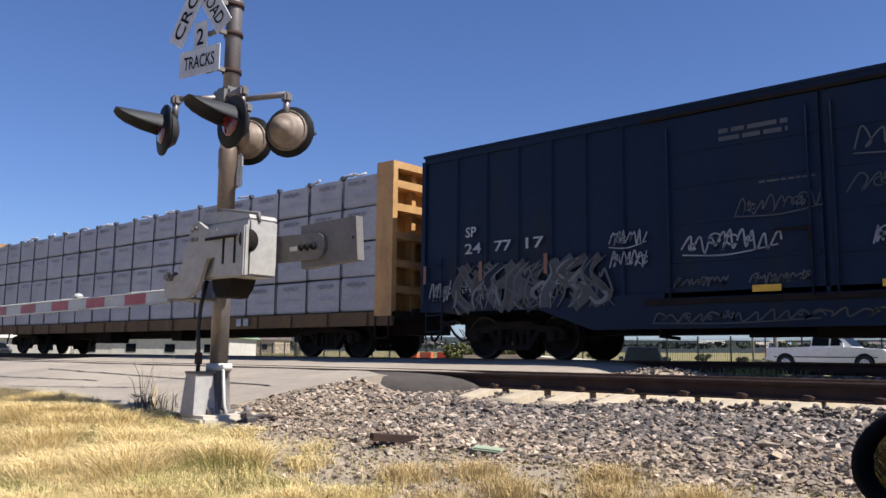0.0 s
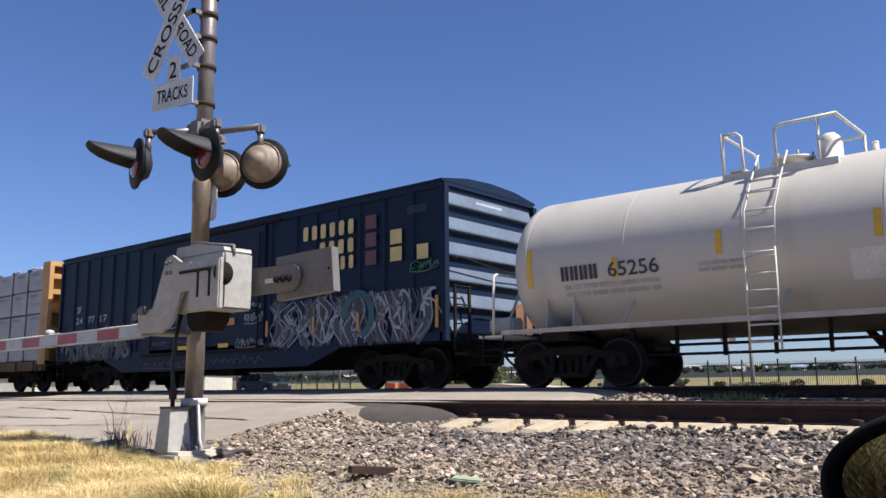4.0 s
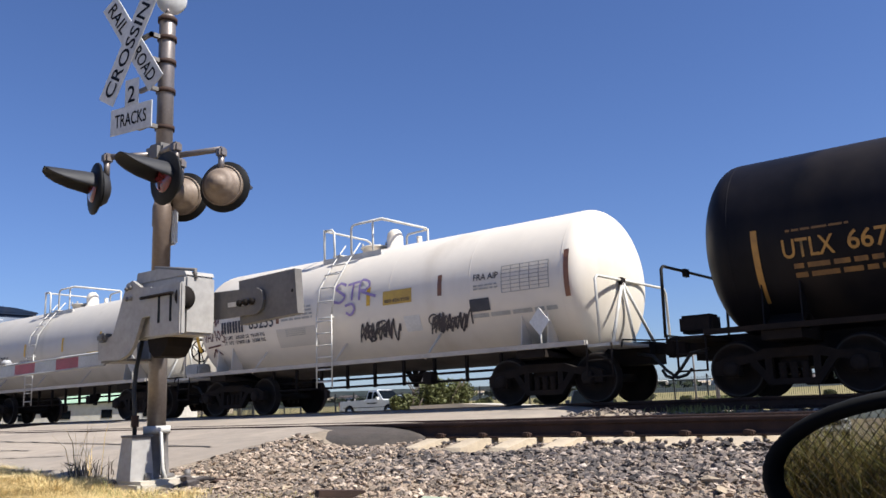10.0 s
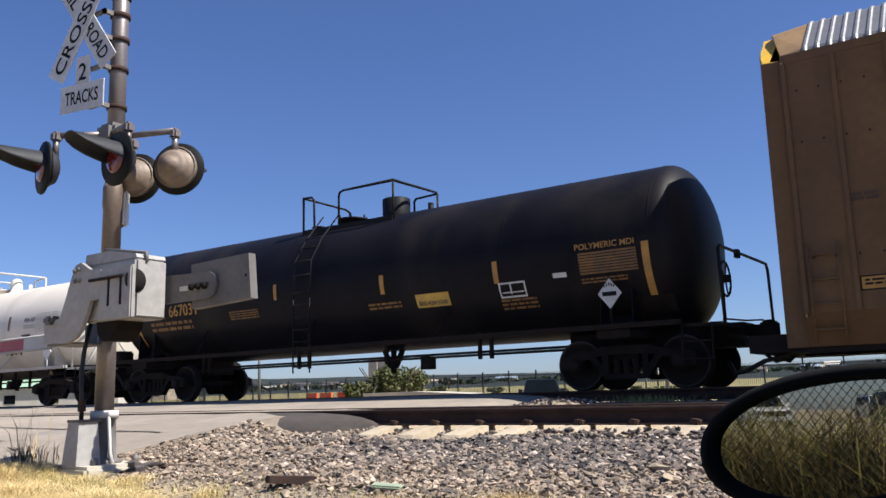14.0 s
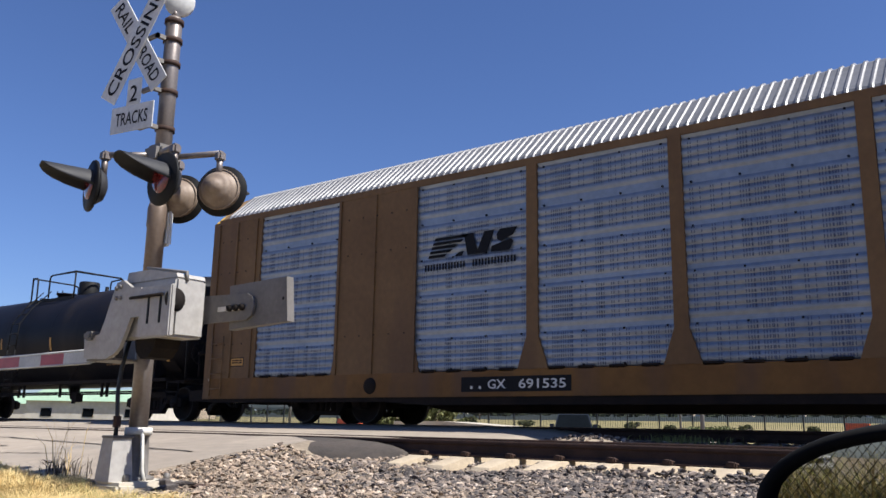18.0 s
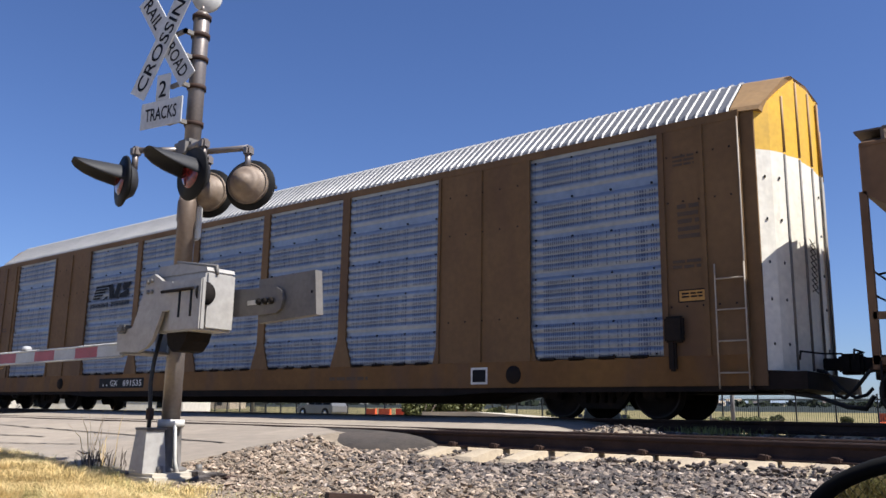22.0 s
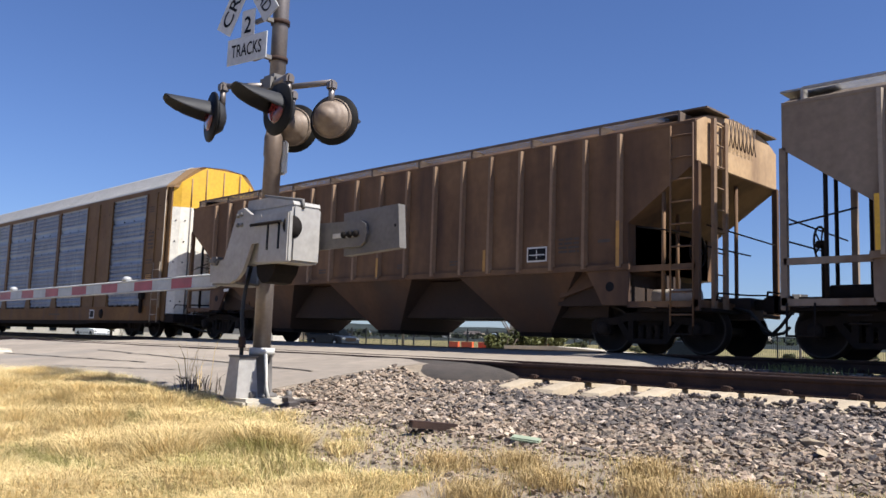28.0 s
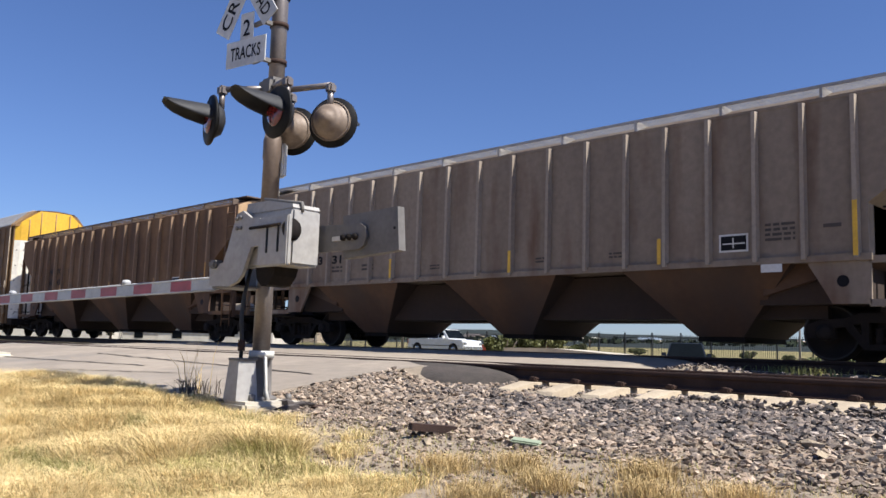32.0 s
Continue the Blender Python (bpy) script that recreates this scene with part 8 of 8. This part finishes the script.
rnd = random.Random(9)
for i in range(60):
    a = rnd.uniform(6, 74)
    d = rnd.uniform(600, 1500)
    k = rnd.uniform(0.8, 1.3)
    tree(a, d, 4.2 * k, 7 * k, i)
for a, d in ((59, 150), (66, 140), (34.6, 240), (52, 200)):
    tree(a, d, 3.6, 4.2, int(a * 10))
# distant woods in bands
bm, rng = bmesh.new(), random.Random(2)
for i in range(900):
    x, y = azimuth(rng.uniform(-8, 86), rng.uniform(500, 1700))
    s = rng.uniform(2, 5)
    leaf_cloud(bm, (x, y, ground_z(x, y) + s * 0.4), s * 1.6, s * 0.6, 14, s * 0.55, rng)
tagged(part("distant_woods", bm, "leaf_far"), "scattered dark woods across the valley", "woods", kind="stuff")

for i, (a, d, w) in enumerate(((27.0, 62, 1.2), (24.5, 70, 1.4), (22.2, 66, 1.0), (17.5, 64, 1.3), (13.6, 67, 1.1), (31.5, 75, 1.6), (35.5, 70, 2.2))):
    x, y = azimuth(a, d)
    shrub(x, y, w, w * 0.55, "low dull green shrub in the field", 70 + i, "shrubs in the field")
x, y = azimuth(19.5, 50)
shrub(x, y, 5.5, 0.7, "low spread of green weeds before the fence", 90)


# iron picket fence
def fence(y, x0, x1, h=1.85):
    t = thing("iron_fence", "black iron picket fence along the field", "fence", (0, y, 0))
    n = int((x1 - x0) / 2.4)
    post = boxes((-0.045, 0.045, -0.045, 0.045, -0.3, h + 0.12), (-0.06, 0.06, -0.06, 0.06, h + 0.12, h + 0.15))
    me = bpy.data.meshes.new("post")
    post.to_mesh(me)
    post.free()
    pick, rails = bmesh.new(), bmesh.new()
    for i in range(n + 1):
        x = x0 + i * (x1 - x0) / n
        z = ground_z(x, y)
        o = part("post", me, "iron", t)
        o.matrix_basis = pose(x, 0, z)
        if i < n:
            for k in range(1, 18):
                q = x + k * (x1 - x0) / n / 18
                box(pick, q - 0.011, q + 0.011, -0.011, 0.011, z + 0.08, z + h)
            for zz in (0.2, h - 0.25):
                box(rails, x, x + (x1 - x0) / n, -0.02, 0.02, z + zz, z + zz + 0.045)
    p = part("pickets", pick, "iron", t)
    tagged(p, "slim vertical pickets", kind="stuff")
    tagged(part("fence_rails", rails, "iron", t), "horizontal rails", kind="stuff")


fence(57.0, -72, 12)
fence(64.0, -190, -78, 1.7)


def building(az, dist, w, d, h, wall, roof, label, pitch=0.25, seed=1):
    x, y = azimuth(az, dist)
    z = ground_z(x, y)
    t = thing("building", label, "building", (x, y, z - 0.3), "distant buildings", turn=az * 0.6)
    part("wall", boxes((-w / 2, w / 2, -d / 2, d / 2, 0, h)), wall, t)
    bm = bmesh.new()
    prism(bm, [(-d / 2 - 0.4, h), (0, h + d * pitch), (d / 2 + 0.4, h)], -w / 2 - 0.4, w / 2 + 0.4, "x")
    part("roof", bm, roof, t)
    n = max(2, int(w / 4))
    for i in range(n):
        xx = -w / 2 + w * (i + 0.5) / n
        part("window", boxes((xx - 0.6, xx + 0.6, -d / 2 - 0.05, -d / 2 + 0.05, h * 0.35, h * 0.7)), "car_glass", t)


building(58.6, 105, 14, 9, 2.6, "wall_white", "roof_green", "low white building with a pale green roof", 0.16)
building(62.5, 120, 9, 8, 2.4, "wall_white", "roof_green", "low white building with a pale green roof", 0.16)
building(55.0, 190, 18, 10, 3.2, "wall_tan", "roof_dark", "tan building with a dark roof")
building(68.5, 160, 20, 10, 3.0, "wall_white", "wall_white", "long low white building")
rnd = random.Random(41)
for i in range(80):
    az, d = rnd.uniform(4, 74), rnd.uniform(650, 2000)
    big = rnd.random() < 0.3
    building(az, d, rnd.uniform(14, 24) if big else rnd.uniform(9, 16), rnd.uniform(9, 16), rnd.uniform(2.5, 4.5), rnd.choice(("wall_white", "wall_white", "wall_tan")), rnd.choice(("wall_white", "roof_dark", "roof_metal", "wall_tan")), "small far-off building across the valley", 0.2)


def sign_post(az, dist, top, label):
    x, y = azimuth(az, dist)
    z = ground_z(x, y)
    t = thing("road_sign", label, "sign", (x, y, z))
    h = 1 + dist * math.tan(radians(top)) - z
    part("post", rods(0.04, [(0, 0, -0.3), (0, 0, h)]), "galv", t)
    o = part("panel", boxes((-0.3, 0.3, -0.03, -0.01, h - 0.75, h)), "galv", t, "back of a metal sign panel")
    o.matrix_basis = pose(0, 0, 0, 0, 0, 35)


sign_post(39.4, 30, 2.5, "road sign on a thin post seen from behind")
sign_post(21.5, 36, 4.0, "road sign on a thin post seen from behind")
x, y = azimuth(20.15, 48)
t = thing("utility_pole", "slim grey utility pole", "pole", (x, y, ground_z(x, y)))
part("shaft", rods(0.11, [(0, 0, -0.3), (0, 0, 3.2)], seg=8), "galv", t)
for az, d in ((51.5, 75), (47.2, 80)):
    x, y = azimuth(az, d)
    t = thing("utility_pole", "slim grey utility pole", "pole", (x, y, ground_z(x, y)))
    part("shaft", rods(0.13, [(0, 0, -0.3), (0, 0, 6.0)], seg=8), "galv", t)
# orange barriers along the far works
for az, d, w in ((41.6, 75, 1.5), (42.8, 75, 1.3), (43.7, 76, 1.1), (11.2, 62, 1.5), (37.0, 80, 1.2)):
    x, y = azimuth(az, d)
    t = thing("construction_barrier", "orange plastic barrier standing in the field", "barrier", (x, y, ground_z(x, y)), "orange barriers")
    bm = bmesh.new()
    prism(bm, [(-0.3, -0.1), (-0.3, 0.15), (-0.12, 0.35), (-0.10, 0.8), (0.10, 0.8), (0.12, 0.35), (0.3, 0.15), (0.3, -0.1)], -w / 2, w / 2, "x")
    part("body", bm, "orange", t)


# vehicles
def wheels(t, xs, ys, r):
    for x in xs:
        for y in ys:
            bm = bmesh.new()
            lathe(bm, [(-0.11, 0), (-0.11, r * 0.9), (-0.08, r), (0.08, r), (0.11, r * 0.9), (0.11, 0)], (x, y, r), "y", 20)
            w = part("wheel", bm, "tyre", t)
            bm = bmesh.new()
            s = -1 if y < 0 else 1
            lathe(bm, [(s * 0.115, 0), (s * 0.12, r * 0.35), (s * 0.112, r * 0.6)], (x, y, r), "y", 16)
            part("rim", bm, "chrome", w)


def pickup(label, extended):
    t = thing("pickup_truck", label, "pickup truck")
    k = 0.35 if extended else 0.0
    bm = bmesh.new()
    prism(bm, [(-2.7, 0.55), (-2.7, 1.12), (-0.35 - k, 1.12), (-0.35 - k, 1.14), (1.25, 1.14), (2.55, 1.05), (2.68, 0.90), (2.68, 0.50), (2.1, 0.42), (-2.2, 0.45)], -0.95, 0.95)
    bmesh.ops.bevel(bm, geom=bm.edges[:], offset=0.04, segments=2, affect="EDGES")
    part("body", bm, "car_white", t)
    bm = bmesh.new()
    top = [(-0.28 - k, 1.12), (-0.18 - k, 1.78), (0.55, 1.80), (1.25, 1.13)]
    lo = [bm.verts.new((x, s * (0.90 if z < 1.5 else 0.74), z)) for s in (-1, 1) for x, z in top]
    bm.faces.new(lo[:4])
    bm.faces.new(lo[4:][::-1])
    for i in range(4):
        bm.faces.new((lo[i], lo[(i + 1) % 4], lo[4 + (i + 1) % 4], lo[4 + i]))
    part("cab", bm, "car_white", t)
    bm = bmesh.new()
    for s in (-1, 1):
        for q in ([(0.30, 1.20), (0.32, 1.66), (0.52, 1.68), (0.95, 1.22)], [(-0.20 - k, 1.20), (-0.14 - k, 1.66), (0.24, 1.67), (0.22, 1.20)]):
            vs = [bm.verts.new((x, s * (0.915 - (z - 1.12) * 0.235), z)) for x, z in q]
            bm.faces.new(vs if s < 0 else vs[::-1])
    for x, z in (((0.60, 1.74), (1.19, 1.18)),):
        vs = [bm.verts.new(p) for p in ((x[0] + 0.03, -0.70, x[1] + 0.02), (x[0] + 0.03, 0.70, x[1] + 0.02), (z[0] + 0.03, 0.84, z[1] + 0.02), (z[0] + 0.03, -0.84, z[1] + 0.02))]
        bm.faces.new(vs)
    split("window", bm, "car_glass", t)
    part("bed_interior", boxes((-2.6, -0.42 - k, -0.8, 0.8, 1.10, 1.128)), "under", t)
    for x in (-1.75, 1.75):
        for s in (-1, 1):
            bm = bmesh.new()
            lathe(bm, [(s * 0.955, 0.0), (s * 0.955, 0.44), (s * 0.90, 0.45)], (x, 0, 0.42), "y", 20)
            part("wheel_arch", bm, "under", t)
    wheels(t, (-1.75, 1.75), (-0.86, 0.86), 0.38)
    split("bumper", boxes((2.62, 2.76, -0.9, 0.9, 0.45, 0.66), (-2.78, -2.66, -0.9, 0.9, 0.45, 0.62)), "chrome", t)
    part("headlight", boxes((2.60, 2.70, -0.92, -0.62, 0.76, 0.93)), "chrome", t)
    part("headlight", boxes((2.60, 2.70, 0.62, 0.92, 0.76, 0.93)), "chrome", t)
    part("tail_light", boxes((-2.72, -2.66, -0.955, -0.8, 0.75, 1.08)), "tail", t)
    part("side_trim", boxes((-2.3, 2.3, -0.965, -0.95, 0.66, 0.70)), "under", t)
    part("door_mirror", boxes((0.80, 0.92, -1.14, -0.92, 1.16, 1.34)), "car_white", t)
    if not extended:
        bm = bmesh.new()
        bars(bm, -0.15, 0.75, 0.82, 0.98, flat(-0.958), 1, random.Random(1))
        part("door_lettering", bm, "under", t)
    return t


def suv(label, mat, left_mirror=True):
    t = thing("suv", label, "car")
    bm = bmesh.new()
    prism(bm, [(-2.25, 0.45), (-2.3, 1.0), (-2.1, 1.05), (1.05, 1.05), (2.1, 0.92), (2.25, 0.75), (2.25, 0.40), (1.9, 0.32), (-2.0, 0.32)], -0.92, 0.92)
    bmesh.ops.bevel(bm, geom=bm.edges[:], offset=0.05, segments=2, affect="EDGES")
    part("body", bm, mat, t)
    bm = bmesh.new()
    top = [(-2.15, 1.03), (-1.9, 1.66), (0.35, 1.70), (1.12, 1.03)]
    lo = [bm.verts.new((x, s * (0.88 if z < 1.5 else 0.70), z)) for s in (-1, 1) for x, z in top]
    bm.faces.new(lo[:4])
    bm.faces.new(lo[4:][::-1])
    for i in range(4):
        bm.faces.new((lo[i], lo[(i + 1) % 4], lo[4 + (i + 1) % 4], lo[4 + i]))
    part("cabin", bm, mat, t)
    bm = bmesh.new()
    for s in (-1, 1):
        for q in ([(0.0, 1.08), (0.0, 1.60), (0.32, 1.62), (0.85, 1.10)], [(-0.95, 1.08), (-0.95, 1.60), (-0.08, 1.60), (-0.08, 1.08)], [(-1.98, 1.08), (-1.80, 1.58), (-1.05, 1.60), (-1.05, 1.08)]):
            vs = [bm.verts.new((x, s * (0.895 - (z - 1.03) * 0.27), z)) for x, z in q]
            bm.faces.new(vs if s < 0 else vs[::-1])
    vs = [bm.verts.new(p) for p in ((0.42, -0.66, 1.67), (0.42, 0.66, 1.67), (1.14, 0.82, 1.06), (1.14, -0.82, 1.06))]
    bm.faces.new(vs)
    split("window", bm, "car_glass", t)
    for x in (-1.4, 1.42):
        for s in (-1, 1):
            bm = bmesh.new()
            lathe(bm, [(s * 0.925, 0.0), (s * 0.925, 0.43), (s * 0.88, 0.44)], (x, 0, 0.40), "y", 20)
            part("wheel_arch", bm, "under", t)
    wheels(t, (-1.4, 1.42), (-0.84, 0.84), 0.36)
    split("roof_rail", rods(0.02, [(-1.8, -0.66, 1.74), (0.2, -0.66, 1.77)], [(-1.8, 0.66, 1.74), (0.2, 0.66, 1.77)]), "under", t)
    for s in (-1, 1):
        part("headlight", boxes((2.18, 2.28, min(s * 0.55, s * 0.86), max(s * 0.55, s * 0.86), 0.72, 0.88)), "chrome", t)
        if s < 0 or left_mirror:
            part("door_mirror", boxes((0.75, 0.88, min(s * 0.90, s * 1.1), max(s * 0.90, s * 1.1), 1.08, 1.24)), mat, t)
    part("grille", boxes((2.24, 2.285, -0.5, 0.5, 0.62, 0.85)), "under", t)
    return t


parked = suv("dark grey suv parked facing the tracks", "car_dark")
px, py = azimuth(28.35, 41.0)
parked.matrix_basis = pose(px, py, ground_z(px, py), 0, 0, -62)
ROAD_Y = 42.0
# each passer-by: the time at which it is abreast of the crossing, and its speed
PASSING = [(pickup("white extended-cab pickup truck driving past", True), 0.06, 14.6), (suv("dark suv driving past", "car_dark"), 6.88, 14.6), (pickup("white work pickup truck driving past", False), 11.60, 16.5), (suv("dark suv driving past beyond the train", "car_dark"), 30.85, 14.6), (pickup("white pickup truck driving past", True), 33.99, 14.6), (suv("silver suv driving past the other way", "car_silver"), 20.03, -20.5)]
# ---- the parked car's door mirror, and what stands behind the camera ----
car = suv("dark suv parked by the track with a black door mirror", "car_dark", False)
car.matrix_basis = pose(1.18, -0.25, -0.02, 0, 0, 90)
to_car = car.matrix_basis.inverted()
bm, n = bmesh.new(), 40


def fitted(name, bm, mat, parent, label=""):
    bm.transform(to_car)
    return part(name, bm, mat, parent, label)


def oval(a, w, h):
    c, s = math.cos(a), math.sin(a)
    return math.copysign(abs(c) ** 0.917, c) * w, math.copysign(abs(s) ** 0.917, s) * h


C, W_, H_ = Vector((-0.0952, 0.595, 0.953)), 0.0914, 0.0467


def rim(inset, d, k=1.0):
    pts = [oval(2 * math.pi * i / n, (W_ - inset) * k, (H_ - inset * 0.85) * k) for i in range(n)]
    return [C + Vector((x, d, z + 0.113 * x)) for x, z in pts]


rings = [[bm.verts.new(p) for p in rim(*r)] for r in ((0.013, 0.003), (0.012, -0.004), (0.007, -0.009), (0.002, -0.006), (0.0, 0.004), (0.001, 0.025), (0.002, 0.05, 0.85), (0.002, 0.064, 0.5))]
for a, b in zip(rings, rings[1:]):
    for i in range(n):
        f = bm.faces.new((a[i], a[(i + 1) % n], b[(i + 1) % n], b[i]))
        f.smooth = True
bm.faces.new(rings[-1][::-1])
fitted("mirror_housing", bm, "mirror_rim", car, "black plastic mirror housing")
bm = bmesh.new()
bm.faces.new([bm.verts.new(p + Vector((0, 0.012 * (p.z - C.z), 0))) for p in rim(0.0125, 0.002)])
fitted("mirror_glass", bm, "mirror", car, "mirror glass")
bm = bmesh.new()
bevelled(bm, -0.03, 0.32, 0.61, 0.65, 0.88, 0.93, 0.015)
fitted("mirror_arm", bm, "black", car)
# chain-link fence with weeds and a parking lot behind it
fence_t = thing("chain_link_fence", "chain-link wire fence on wooden posts behind the car", "fence", (0, -5.2, 0))
bm = bmesh.new()
step, z0, z1 = 0.060, -0.10, 1.75
x = -6.5
while x < 3.5:
    for s in (-1, 1):
        tube(bm, [(x, 0.003 * s, z0), (x + s * (z1 - z0) * 0.80, 0.003 * s, z1)], 0.0034, 3, False)
    x += step
p = part("wire_mesh", bm, "wire", fence_t)
tagged(p, "woven diamond wire mesh", kind="stuff")
for x in (-4.6, -0.35, 2.6):
    part("post", rods(0.07, [(x, -0.08, -0.3), (x, -0.08, 1.9)], seg=10), "wood", fence_t)
part("top_rail", rods(0.025, [(-6.5, 0, 1.75), (3.5, 0, 1.75)]), "wire", fence_t)


def behind(rng):
    return rng.uniform(-5, 2.5), -5.4 - abs(rng.normal(0, 0.6)), 0.6 + 0.6 * rng.random()


blades("fence_weeds", 22000, behind, 1.04, "verge", "green and tan weeds grown through the fence", 61, 0.006, 0.8)
blades("dry_fence_weeds", 32000, behind, 0.96, "verge_dry", "dry weeds along the fence", 62, 0.005, 0.8)
bm = bmesh.new()
box(bm, -60, 60, -70, -6.6, -0.2, -0.02)
tagged(part("parking_lot", bm, "asphalt"), "grey asphalt parking lot behind the fence", "pavement", kind="structure")
for x, y, a, kind in ((-11.2, -42, 62, 1), (-8.2, -58, 65, 1), (-16.5, -44, 20, 0), (-5.4, -44, 70, 2)):
    v = pickup("white pickup truck parked in the lot", True) if kind == 0 else suv("white suv parked in the lot" if kind == 1 else "dark suv parked in the lot", "car_white" if kind == 1 else "car_dark")
    v.matrix_basis = pose(x, y, -0.02, 0, 0, a)
def advance(t):
    return float(np.interp(t, [a for a, _ in ADVANCE], [b for _, b in ADVANCE]))


def motions():
    ticks = [min(32.0, 2 / 15 * i) for i in range(241)]
    for car, middle, wheels in TRAIN:
        walk(car, [(t, pose(middle - s, TRACK_Y, RAIL_Z)) for t, s in ADVANCE])
        for w, x in wheels:
            walk(w, [(t, pose(x, 0, R_WHEEL, 0, -math.degrees(advance(t) / R_WHEEL) % 360, 0)) for t in ticks])

    for v, t0, speed in PASSING:
        back = speed < 0
        y = ROAD_Y + (9.5 if back else 0)
        walk(v, [(t, pose((-14.85 if back else -12) + speed * (t - t0), y, ground_z(0, y) + 0.02, 0, 0, 180 if back else 0)) for t in range(0, 33, 2)])


motions()
